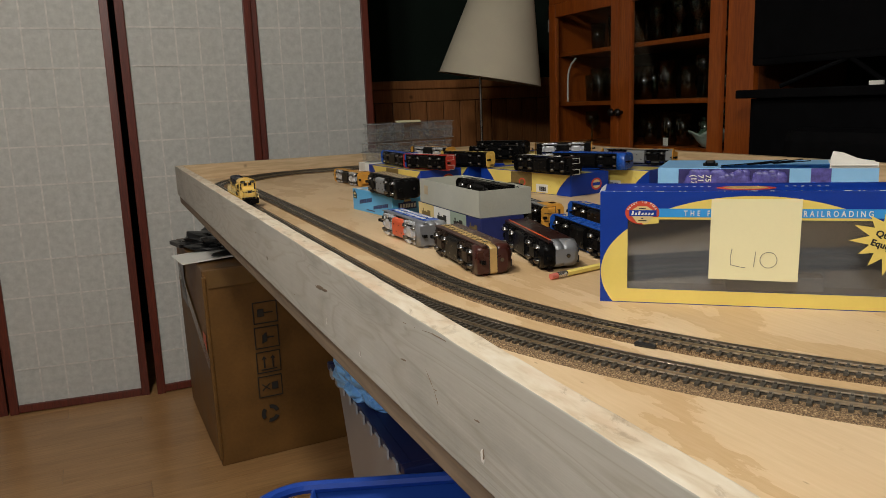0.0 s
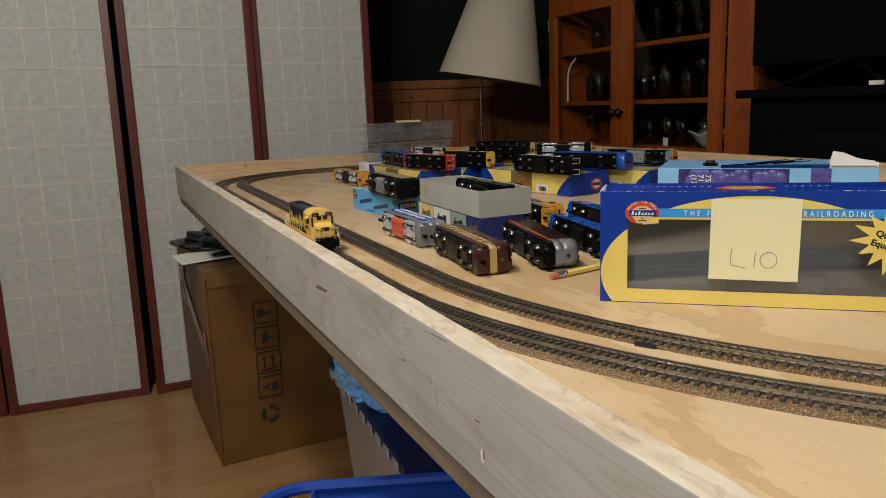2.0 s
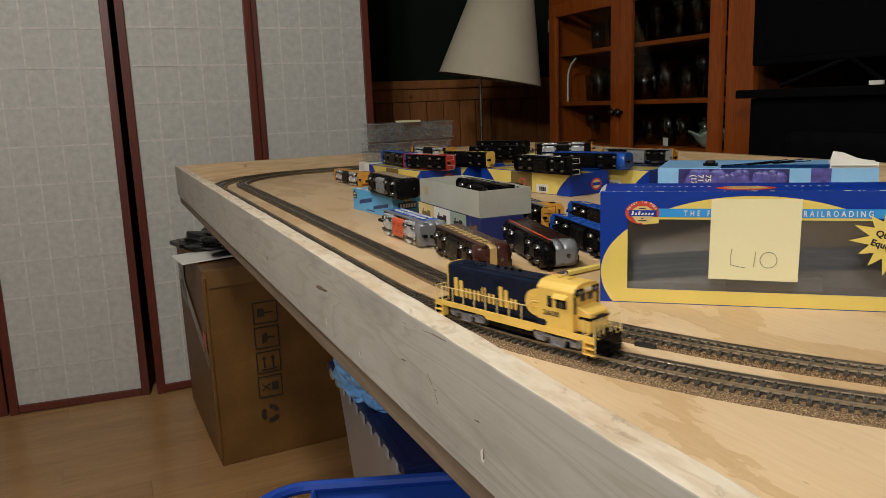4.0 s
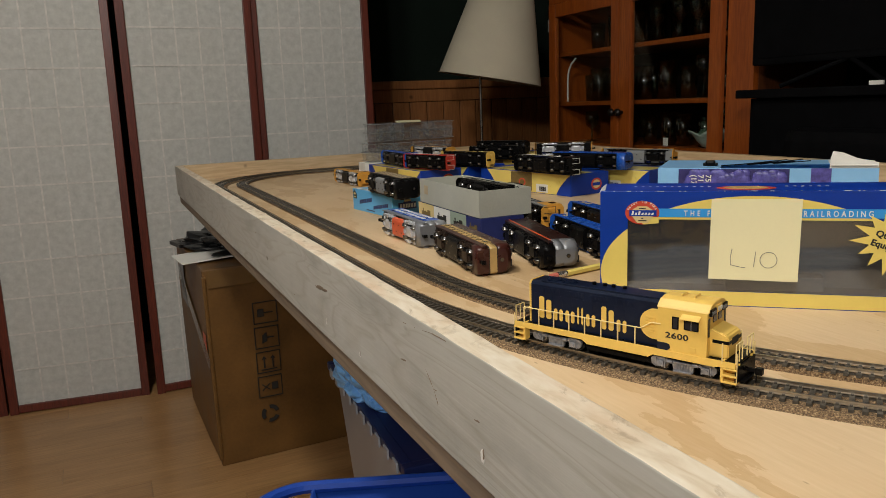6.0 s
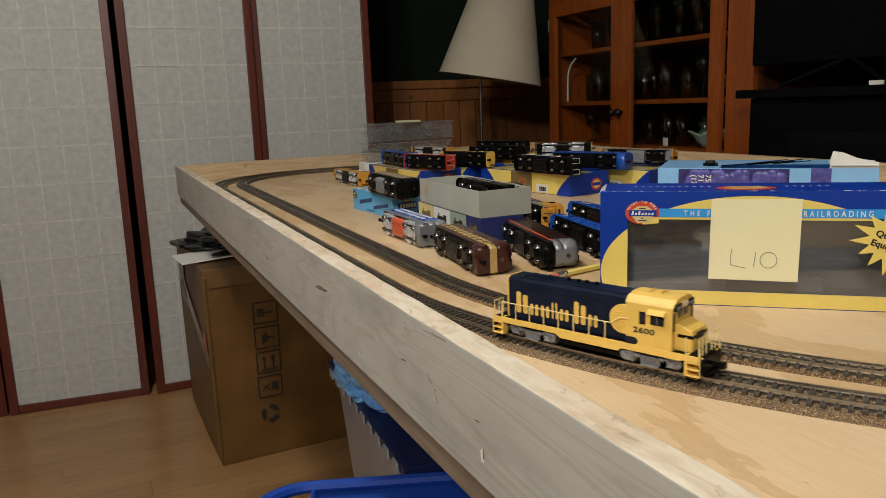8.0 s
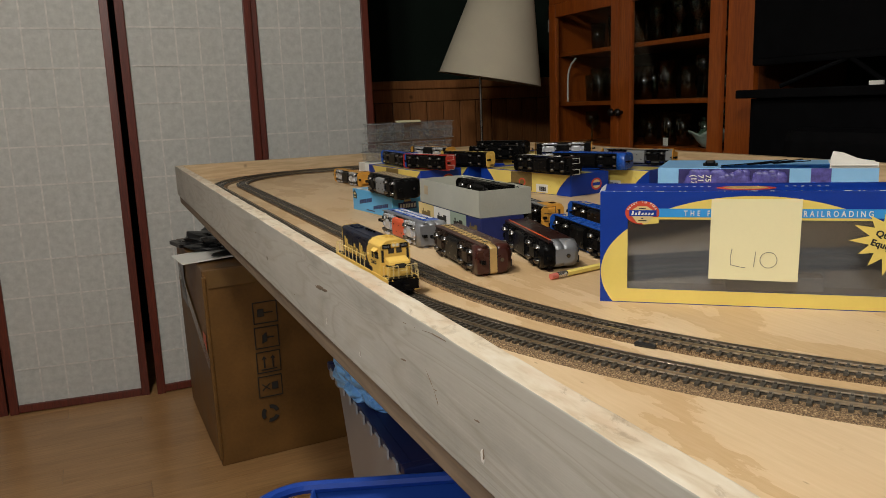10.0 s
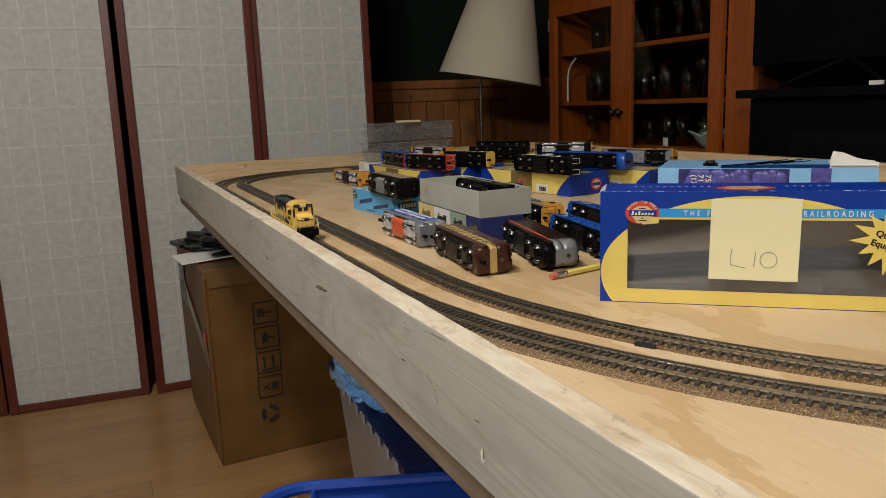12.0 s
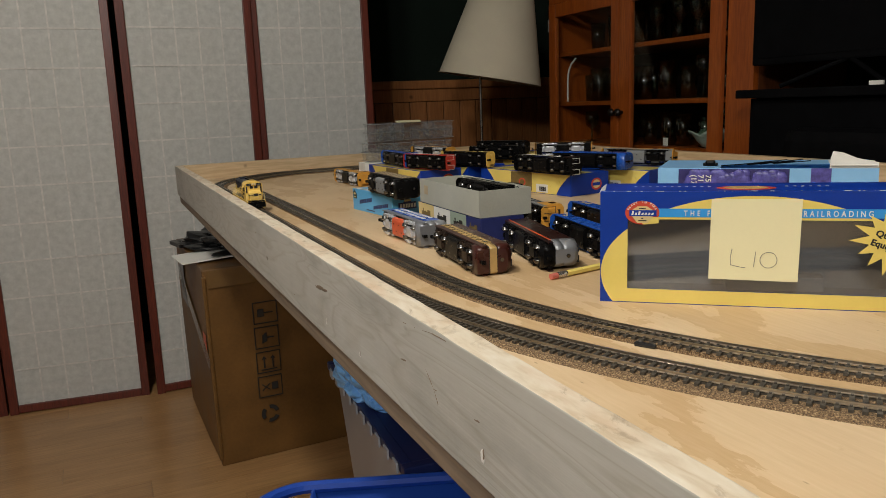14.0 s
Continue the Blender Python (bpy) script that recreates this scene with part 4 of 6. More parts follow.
def emblem(parent, cx, cz, k, y):
    """A round maker's badge drawn in plain shapes, with its readable slogan."""
    e = part("badge", oval(bmesh.new(), cx, cz, 0.0156 * k, 0.0112 * k, y), REDP, parent, "round red badge with a blue bar")
    b = bmesh.new()
    prism(b, [(cx + 0.001 * k, cz - 0.0112 * k), (cx + 0.0150 * k, cz - 0.0098 * k), (cx + 0.0150 * k, cz - 0.0040 * k), (cx - 0.0040 * k, cz - 0.0040 * k)], y - 0.0004, y - 0.0002)
    part("badge_ribbon", b, YELBOX, e)
    b = bmesh.new()
    prism(b, [(cx - 0.0100 * k, cz - 0.0022 * k), (cx - 0.0045 * k, cz - 0.0096 * k), (cx + 0.0050 * k, cz - 0.0096 * k), (cx + 0.0105 * k, cz - 0.0022 * k), (cx + 0.0105 * k, cz + 0.0022 * k), (cx + 0.0042 * k, cz + 0.0062 * k), (cx - 0.0042 * k, cz + 0.0062 * k), (cx - 0.0100 * k, cz + 0.0022 * k)], y - 0.0006, y - 0.0004)
    part("badge_ring", b, CREAM, e)
    b = bmesh.new()
    box(b, cx - 0.0118 * k, cx + 0.0130 * k, y - 0.0008, y - 0.0006, cz - 0.0032 * k, cz + 0.0026 * k)
    part("badge_bar", b, BLUEBOX, e)
    for i in range(7):
        b = bmesh.new()
        u = cx + (-0.0100 + i * 0.0030) * k
        hh = 0.0034 if i in (0, 2) else 0.0020
        prism(b, [(u, cz - 0.0020 * k), (u + 0.0019 * k, cz - 0.0020 * k), (u + 0.0026 * k, cz + (hh - 0.0018) * k), (u + 0.0009 * k, cz + (hh - 0.0018) * k)], y - 0.0010, y - 0.0008)
        part("badge_line", b, WHITEP, e)
    for u0, u1, z in ((-0.0030, 0.0030, 0.0042), (-0.0008, 0.0010, -0.0052), (-0.0036, 0.0040, -0.0074)):
        b = bmesh.new()
        box(b, cx + u0 * k, cx + u1 * k, y - 0.0008, y - 0.0006, cz + z * k - 0.0005, cz + z * k + 0.0005)
        part("badge_line", b, INK, e)
    return e


def tall_model_box():
    """The blue and yellow box that stands on edge, with a film window and a note."""
    w, d, h, t = 0.300, 0.064, 0.1075, 0.0006
    bx = thing("model_box", "blue and yellow model box with a film window standing on edge", "box", pose(0.4272, 0.5729, TABLE, 0, 0, -41.68))
    u0, u1, z0, z1 = 0.0256, 0.2860, 0.0140, 0.0816
    b = bmesh.new()
    for q in ((0, u0, 0, h), (u1, w, 0, h), (u0, u1, 0, z0), (u0, u1, z1, h)):
        box(b, q[0], q[1], 0, t, q[2], q[3])
    box(b, 0, t, t, d, 0, h)
    box(b, w - t, w, t, d, 0, h)
    box(b, 0, w, d, d + t, 0, h)
    box(b, t, w - t, t, d, 0, t)
    box(b, 0.0, w, 0.0, d, h, h + t, 0.0002)
    bmesh.ops.remove_doubles(b, verts=b.verts, dist=1e-6)
    part("carton", b, BLUEBOX, bx, "royal blue printed carton")
    b = bmesh.new()
    box(b, t + 0.001, w - t - 0.001, d - 0.003, d - 0.001, t, h - 0.002)
    box(b, t + 0.001, w - t - 0.001, 0.004, d - 0.004, t + 0.0002, 0.006)
    box(b, 0.118, 0.205, 0.040, d - 0.004, 0.006, 0.020, 0.001)
    part("inner_tray", b, INNER_TRAY, bx, "grey inner tray seen through the window")
    film = part("window_film", box(bmesh.new(), u0 - 0.004, u1 + 0.004, t + 0.0003, t + 0.0005, z0 - 0.004, z1 + 0.004), FILM, bx, "clear film window")
    film.visible_shadow = False
    ell = lambda x: math.sqrt(max(0.0, 1 - ((x - 0.137) / 0.1365) ** 2)) * 0.0735
    top = lambda x: min(h - 0.001, 0.030 + ell(x))
    low = lambda x: max(0.0008, 0.030 - ell(x))
    b = bmesh.new()
    stripe_print(b, 20, low, top, -0.0003, 0.0006, u0)
    part("yellow_print", b, YELBOX, bx, "yellow printed field")
    b = bmesh.new()
    stripe_print(b, 50, low, lambda x: max(low(x), z0), -0.0003, u0, 0.272)
    part("yellow_print", b, YELBOX, bx)
    b = bmesh.new()
    stripe_print(b, 50, lambda x: min(z1, top(x)), top, -0.0003, u0, 0.272)
    part("yellow_print", b, YELBOX, bx)
    part("blue_stripe", box(bmesh.new(), 0.050, w, -0.0006, -0.0003, 0.0838, 0.0918), STRIPE, bx, "bright blue slogan stripe")
    lettering("THE F", 0.0072, pose(0.0762, -0.0007, 0.0851) @ Matrix.Diagonal((0.74, 1, 1, 1)), WHITEP, bx, "slogan", 0.00012, spacing=1.85)
    lettering("RAILROADING", 0.0075, pose(0.1770, -0.0007, 0.0851) @ Matrix.Diagonal((0.74, 1, 1, 1)), WHITEP, bx, "slogan", 0.00012, spacing=1.68)
    emblem(bx, 0.0388, 0.0878, 1.0, -0.0007)
    for i, ch in enumerate("READY TO ROLL"):
        a = math.radians(160 - i * 11.7)
        x, z = 0.0388 + 0.0124 * math.cos(a) - 0.0010 * math.sin(a), 0.0878 + 0.0095 * math.sin(a) + 0.0010 * math.cos(a)
        if ch != " ":
            lettering(ch, 0.0029, pose(x, -0.00095, z, 0, 90 - math.degrees(a), 0), WHITEP, bx, "badge_slogan", 0.00006)
    # starburst
    n, pts = 14, []
    for i in range(2 * n):
        a = math.pi * i / n + 0.02
        r = (0.0330 + 0.003 * math.sin(i * 2.3)) if i % 2 == 0 else 0.0195
        pts.append((0.2495 + r * math.cos(a), 0.0650 + r * 0.92 * math.sin(a)))
    b = bmesh.new()
    prism(b, pts, -0.0012, -0.0010)
    star = part("starburst", b, YELBOX, bx, "yellow starburst sticker")
    lettering("Quick", 0.0078, pose(0.2345, -0.0014, 0.0690, 0, 18, 0), INK, star, "sticker_words", 0.00025)
    lettering("Equipped", 0.0078, pose(0.2310, -0.0014, 0.0610, 0, 18, 0), INK, star, "sticker_words", 0.00025)
    # board showing white where the upper edge is rubbed, and a line of small print behind it
    rnd = random.Random(21)
    x = 0.004
    while x < w - 0.012:
        ln = 0.0006 + 0.006 * rnd.random() ** 3
        b = bmesh.new()
        box(b, x, x + ln, -0.0002, 0.0002 + 0.0002 * rnd.random(), h + 0.0004, h + t + 0.0002)
        part("rubbed_edge", b, WHITEP, bx)
        x += ln + 0.001 + 0.016 * rnd.random() ** 2
    for i in range(26):
        b = bmesh.new()
        x = 0.030 + i * 0.0068
        if not 0.098 < x < 0.160:
            box(b, x, x + 0.0026, 0.034, 0.0362, h + t + 0.0001, h + t + 0.0003)
            part("print_bar", b, WHITEP, bx)
        else:
            b.free()
    b = bmesh.new()
    prism(b, [(0.0, 0.0), (0.006, 0.002), (0.0075, 0.008), (0.003, 0.005)], 0, 0.0005, Matrix.Translation((-0.001, 0.003, h - 0.001)) @ Matrix.Rotation(0.5, 4, "Z"))
    part("torn_corner", b, WHITEP, bx, "torn whitish corner of the carton")
    # badge on the upper face
    b = bmesh.new()
    bmesh.ops.create_cone(b, cap_ends=True, segments=28, radius1=1, radius2=1, depth=0.0003, matrix=Matrix.Translation((0.131, 0.022, h + t + 0.0002)) @ Matrix.Diagonal((0.026, 0.014, 1, 1)))
    part("badge", b, REDP, bx)
    b = bmesh.new()
    bmesh.ops.create_cone(b, cap_ends=True, segments=28, radius1=1, radius2=1, depth=0.0003, matrix=Matrix.Translation((0.131, 0.022, h + t + 0.0005)) @ Matrix.Diagonal((0.019, 0.010, 1, 1)))
    part("badge_ring", b, OCHRE, bx)
    return bx


def sticky_note():
    """A pale yellow note stuck on the box by its upper edge."""
    base = pose(0.4272, 0.5729, TABLE, 0, 0, -41.68)
    ob = thing("sticky_note", "pale yellow sticky note with pencilled code on the box front", "sticky note", base)
    b = bmesh.new()
    bmesh.ops.create_grid(b, x_segments=8, y_segments=12, size=0.5)
    curl = lambda v: -0.0015 - 0.0012 * v ** 1.6
    for v in b.verts:
        s, q = v.co.x + 0.5, 0.5 - v.co.y
        v.co = Vector((0.1000 + s * 0.0760 - 0.0010 * q, curl(q), 0.1010 - q * 0.0745 - 0.0010 * s * q))
    ext = bmesh.ops.extrude_face_region(b, geom=b.faces[:])
    bmesh.ops.translate(b, vec=(0, 0.0002, 0), verts=[g for g in ext["geom"] if isinstance(g, bmesh.types.BMVert)])
    bmesh.ops.recalc_face_normals(b, faces=b.faces)
    part("sheet", b, NOTE, ob)

    def stroke(pts):
        s = bmesh.new()
        for p, q in zip(pts, pts[1:]):
            yp, yq = (curl((0.101 - p[1]) / 0.0757) - 0.0002, curl((0.101 - q[1]) / 0.0757) - 0.0002)
            rod(s, (p[0], yp, p[1]), (q[0], yq, q[1]), 0.00027, seg=6)
        part("pencil_stroke", s, PENCIL_INK, ob)

    stroke([(0.1188, 0.0552), (0.1176, 0.0470), (0.1178, 0.0402), (0.1240, 0.0386), (0.1306, 0.0376)])
    stroke([(0.1390, 0.0527), (0.1377, 0.0386)])
    stroke([(0.1500 + 0.0072 * math.cos(2 * math.pi * i / 18 + 1.4), 0.0452 + 0.0073 * math.sin(2 * math.pi * i / 18 + 1.4)) for i in range(19)])
    return ob


def flat_model_box(m, label, w=0.30, d=0.108, h=0.044):
    """The same kind of carton lying on its back."""
    bx = thing("model_box", label, "box", m, group="flat model boxes")
    part("carton", box(bmesh.new(), 0, w, 0, d, 0, h, 0.0008), BLUEBOX, bx, "royal blue printed carton")
    def edge(x):
        u = max(0.0, (x - 0.258) / 0.040, (0.060 - x) / 0.035)
        return 0.0010 + min(1.0, u) ** 0.75 * (h - 0.0022)

    b = bmesh.new()
    stripe_print(b, 40, edge, lambda x: h - 0.0010, -0.0003, 0.024, w - 0.001)
    part("yellow_print", b, YELBOX, bx, "yellow printed field on the side")
    b = bmesh.new()
    box(b, 0.03, w - 0.004, 0.004, d - 0.040, h + 0.0002, h + 0.0006)
    part("yellow_print", b, YELBOX, bx, "yellow printed field on the upper face")
    b = bmesh.new()
    box(b, 0.112, 0.182, -0.0009, -0.0005, 0.004, h - 0.002)
    patch = part("label_patch", b, OLIVE, bx, "brown picture patch")
    part("badge", oval(bmesh.new(), 0.150, 0.021, 0.0115, 0.0085, -0.0009), REDP, patch)
    part("badge_ring", oval(bmesh.new(), 0.150, 0.021, 0.0080, 0.0055, -0.0011), OLIVE, patch)
    b = bmesh.new()
    box(b, 0.196, 0.232, -0.0009, -0.0005, 0.003, 0.020)
    tick = part("barcode_label", b, WHITEP, bx, "white barcode label")
    for i in range(9):
        b = bmesh.new()
        box(b, 0.206 + i * 0.0023, 0.2072 + i * 0.0023 + 0.0004 * (i % 3), -0.0012, -0.0009, 0.006, 0.015)
        part("barcode_bar", b, INK, tick)
    # the end flap carries the badge
    flap = part("end_flap", box(bmesh.new(), 0.002, d - 0.002, -0.0004, 0.0, 0.001, h - 0.001), BLUEBOX, bx, "", pose(w, 0, 0, 0, 0, 90))
    part("badge", oval(bmesh.new(), 0.072, h * 0.46, 0.0150, 0.0125, -0.0005), REDP, flap)
    part("badge_ring", oval(bmesh.new(), 0.072, h * 0.46, 0.0108, 0.0088, -0.0007), CREAM, flap)
    b = bmesh.new()
    box(b, 0.061, 0.083, -0.0011, -0.0008, h * 0.46 - 0.003, h * 0.46 + 0.003)
    part("badge_bar", b, BLUEBOX, flap)
    return bx


def loft(bm, rings):
    """Skin a run of rings with equal counts of points and cap both ends."""
    rows = [[bm.verts.new(p) for p in r] for r in rings]
    n = len(rows[0])
    fs = [bm.faces.new(rows[0]), bm.faces.new(rows[-1][::-1])]
    for a, b in zip(rows, rows[1:]):
        for i in range(n):
            f = bm.faces.new((a[(i + 1) % n], a[i], b[i], b[(i + 1) % n]))
            f.smooth = True
            fs.append(f)
    bmesh.ops.recalc_face_normals(bm, faces=fs)
    return bm


def nose_slice(hl, z0, z1, crown, hw=0.0171, taper=1.0):
    """One layer of a rounded cab nose: narrower towards the tip, its top sloping down when it is the crown."""
    rings = []
    for dx, k, drop in ((0.0190, 1.0, 0.0), (0.0110, 0.99, 0.0012), (0.0055, 0.96, 0.0040), (0.0022, 0.91, 0.0075), (0.0007, 0.85, 0.0095), (0.0, 0.78, 0.0105)):
        w, x = hw * (k - max(0.0, taper - 1) * 0.36 * (1 - dx / 0.019)), hl - dx
        if crown:
            t = z1 - drop
            rings.append([(x, -w, z0), (x, w, z0), (x, w, t - 0.0085), (x, w * 0.90, t - 0.0032), (x, w * 0.52, t), (x, -w * 0.52, t), (x, -w * 0.90, t - 0.0032), (x, -w, t - 0.0085)])
        else:
            rings.append([(x, -w, z0), (x, w, z0), (x, w, z1), (x, -w, z1)])
    return loft(bmesh.new(), rings)


def side_model(m, label, paint, length=0.178, style="hood", trim=None, band=None, truck_paint=None, tank=None, under=None, rail=None, line=None, pilot=None, taper=1.0, pan=None, group="models lying on their sides"):
    """A model locomotive built upright in its own space; m lays it down."""
    ob = thing("model_locomotive", label, "model locomotive", m, group=group)
    hl = length / 2
    tp = truck_paint or BLACKT
    end_paint = trim or paint
    # underframe: a shallow dark pan with a coloured side sill
    b = bmesh.new()
    box(b, -hl + 0.003, hl - 0.003, -0.0150, 0.0150, 0.0105, 0.0150, 0.0004)
    part("frame", b, pan or BLACKT, ob, "shallow underframe")
    for s in (-1, 1):
        b = bmesh.new()
        box(b, -hl + 0.001, hl - 0.001, *sorted((s * 0.0160, s * 0.0174)), 0.0095, 0.0160, 0.0003)
        part("side_sill", b, under or paint, ob)
    if style == "hood":
        hood = part("long_hood", along_x(bmesh.new(), hood_outline(0.0112, 0.0160, 0.0485, 0.0026), -hl + 0.006, hl - 0.050), paint, ob)
        cabn = part("cab", along_x(bmesh.new(), [(-0.0168, 0.0160), (0.0168, 0.0160), (0.0168, 0.0455), (0.0110, 0.0500), (-0.0110, 0.0500), (-0.0168, 0.0455)], hl - 0.050, hl - 0.018, 0.0004), end_paint, ob)
        part("short_hood", along_x(bmesh.new(), hood_outline(0.0112, 0.0160, 0.0345, 0.0030), hl - 0.018, hl - 0.003, 0.0008), end_paint, ob)
        for i in range(8):
            w = bmesh.new()
            x = -hl + 0.010 + i * (length - 0.068) / 8
            box(w, x, x + (length - 0.068) / 8 - 0.0012, -0.0116, -0.0112, 0.0200, 0.0400, 0.0001)
            part("door_panel", w, paint, hood)
        for i in range(3):
            w = bmesh.new()
            x = -hl + 0.022 + i * 0.026
            rod(w, (x, 0, 0.0484), (x, 0, 0.0500), 0.0070, 0.0064, seg=14)
            part("roof_fan", w, paint, hood)
        for s in (-1, 1):
            w = bmesh.new()
            box(w, hl - 0.042, hl - 0.026, min(s * 0.0168, s * 0.0171), max(s * 0.0168, s * 0.0171), 0.033, 0.042)
            part("side_window", w, DARKGLASS, cabn)
            r = bmesh.new()
            for i in range(7):
                x = -hl + 0.008 + i * (length - 0.066) / 6
                rod(r, (x, s * 0.0166, 0.0155), (x, s * 0.0166, 0.0285), 0.0005, seg=5)
            rod(r, (-hl + 0.008, s * 0.0166, 0.0285), (hl - 0.058, s * 0.0166, 0.0285), 0.0005, seg=5)
            part("handrail", r, rail or end_paint, ob)
        for k in range(2):
            w = bmesh.new()
            box(w, hl - 0.0183, hl - 0.0178, -0.0080 + k * 0.0085, -0.0010 + k * 0.0085, 0.0385, 0.0440)
            part("windshield", w, DARKGLASS, cabn)
    else:
        body = part("body_shell", along_x(bmesh.new(), [(-0.0172, 0.0125), (0.0172, 0.0125), (0.0172, 0.0430), (0.0150, 0.0490), (0.0090, 0.0520), (-0.0090, 0.0520), (-0.0150, 0.0490), (-0.0172, 0.0430)], -hl + 0.002, hl - 0.0185, 0.0004), paint, ob)
        part("pilot", nose_slice(hl, 0.0040, 0.0180, False, taper=taper), pilot or end_paint, ob, "rounded pilot")
        part("nose_band", nose_slice(hl, 0.0181, 0.0285, False, 0.0173, taper), band or end_paint, ob, "painted band round the nose" if band else "")
        if band:
            for z in (0.0181, 0.0278):
                part("band_line", nose_slice(hl + 0.0002, z, z + 0.0008, False, 0.0175, taper), INK, ob)
        nose = part("nose", nose_slice(hl, 0.0286, 0.0515, True, taper=taper), end_paint, ob, "rounded nose")
        for s in (-1, 1):
            w = bmesh.new()
            box(w, hl - 0.0125, hl - 0.0060, *sorted((s * 0.0020, s * 0.0105)), 0.0462, 0.0492, 0.0004)
            part("windshield", w, DARKGLASS, nose)
        rod(w := bmesh.new(), (hl - 0.004, 0, 0.0335), (hl + 0.0012, 0, 0.0335), 0.0024, seg=12)
        part("headlight", w, WHEEL, nose)
        for k in range(5):
            w = bmesh.new()
            x = -hl + 0.020 + k * 0.020
            rod(w, (x, 0, 0.0518), (x, 0, 0.0532), 0.0066, 0.0060, seg=14)
            part("roof_fan", w, paint, body)
        for i in range(4):
            w = bmesh.new()
            x = -hl + 0.018 + i * 0.030
            rod(w, (x, -0.0173, 0.0370), (x, -0.0170, 0.0370), 0.0028, seg=12)
            part("porthole", w, DARKGLASS, body)
        for s in (-1, 1):
            if band:
                bb = bmesh.new()
                box(bb, -hl + 0.004, hl - 0.0192, *sorted((s * 0.0172, s * 0.0176)), 0.0181, 0.0300)
                pl = part("side_stripe", bb, band, ob)
                for i in range(9):
                    k = bmesh.new()
                    x = -hl + 0.014 + i * 0.0165
                    box(k, x, x + 0.0009, *sorted((s * 0.0176, s * 0.0180)), 0.0181, 0.0300)
                    part("stripe_line", k, INK, pl)
                k = bmesh.new()
                box(k, -hl + 0.004, hl - 0.0192, *sorted((s * 0.0176, s * 0.0179)), 0.0236, 0.0243)
                part("stripe_line", k, INK, pl)
            if line:
                bb = bmesh.new()
                box(bb, -hl + 0.004, hl - 0.012, *sorted((s * 0.0172, s * 0.0177)), 0.0150, 0.0172)
                part("side_stripe", bb, line, ob, "thin painted line")
    # undersides: cross members, pipes, small fittings and tank
    rnd = random.Random(round(length * 10000) + len(label))
    u = bmesh.new()
    for i in range(26):
        x, y = (rnd.random() - 0.5) * (length - 0.02), (rnd.random() - 0.5) * 0.024
        a, b2, hgt = 0.0012 + rnd.random() * 0.004, 0.0010 + rnd.random() * 0.003, 0.0010 + rnd.random() * 0.0045
        box(u, x - a, x + a, y - b2, y + b2, 0.0106 - hgt, 0.0108)
    for i in range(5):
        x, y = (rnd.random() - 0.5) * (length - 0.05), (rnd.random() - 0.5) * 0.020
        rod(u, (x, y, 0.0088), (x + 0.018 * (rnd.random() - 0.5), y + 0.010 * (rnd.random() - 0.5), 0.0072), 0.0006, seg=5)
    part("underside_fitting", u, BLACKT, ob, "small black fittings under the frame")
    for i in range(3):
        u = bmesh.new()
        x = (-0.030, 0.0, 0.030)[i] * length / 0.18
        box(u, x - 0.0035, x + 0.0035, -0.0145, 0.0145, 0.0094, 0.0106, 0.0005)
        part("cross_member", u, BLACKT, ob)
    for s in (-1, 1):
        u = bmesh.new()
        rod(u, (-hl + 0.012, s * 0.0148, 0.0096), (hl - 0.012, s * 0.0148, 0.0096), 0.0009, seg=6)
        part("brake_pipe", u, BLACKT, ob)
    tk = along_x(bmesh.new(), [(-0.0130, 0.0105), (-0.0142, 0.0075), (-0.0128, 0.0035), (-0.0100, 0.0022), (0.0100, 0.0022), (0.0128, 0.0035), (0.0142, 0.0075), (0.0130, 0.0105)], -0.022, 0.022, 0.0006)
    tank_part = part("fuel_tank", tk, tank or BLACKT, ob)
    for i in range(4):
        u = bmesh.new()
        rod(u, (-0.015 + i * 0.010, -0.005 + (i % 2) * 0.010, 0.0023), (-0.015 + i * 0.010, -0.005 + (i % 2) * 0.010, 0.0016), 0.0011, seg=8)
        part("screw", u, WHEEL, tank_part)
    for x in (-(hl - 0.040), hl - 0.040):
        t = truck(ob, x, tp)
        u = bmesh.new()
        box(u, -0.0090, 0.0090, -0.0060, 0.0060, 0.0022, 0.0042, 0.0006)
        rod(u, (-0.0157, -0.0030, 0.0035), (-0.0157, 0.0030, 0.0035), 0.0024, seg=10)
        rod(u, (0.0157, -0.0030, 0.0035), (0.0157, 0.0030, 0.0035), 0.0024, seg=10)
        part("gear_cover", u, tp, t)
    for ex in (-1, 1):
        if style == "hood":
            c = bmesh.new()
            prism(c, [(-0.0172, 0.0160), (0.0172, 0.0160), (0.0172, 0.0085), (0.0125, 0.0045), (-0.0125, 0.0045), (-0.0172, 0.0085)], -0.0006, 0.0006)
            bmesh.ops.transform(c, matrix=Matrix.Translation((ex * hl, 0, 0)) @ Matrix.Rotation(math.pi / 2, 4, "Z"), verts=c.verts)
            part("pilot", c, end_paint, ob)
            g = bmesh.new()
            xe = ex * (hl + 0.0008)
            for y in (-0.0158, -0.0060, 0.0060, 0.0158):
                rod(g, (xe, y, 0.0090), (xe, y, 0.0280), 0.00045, seg=5)
            for y in (-0.0158, 0.0060):
                rod(g, (xe, y, 0.0280), (xe, y + 0.0098, 0.0280), 0.00045, seg=5)
            part("end_rail", g, rail or end_paint, ob)
        c = bmesh.new()
        box(c, *sorted((ex * (hl - 0.006), ex * (hl + 0.0065))), -0.0016, 0.0016, 0.0065, 0.0098, 0.0006)
        box(c, *sorted((ex * (hl + 0.0060), ex * (hl + 0.0095))), -0.0028, 0.0018, 0.0055, 0.0108, 0.0008)
        part("coupler", c, BLACKT, ob)
    return ob


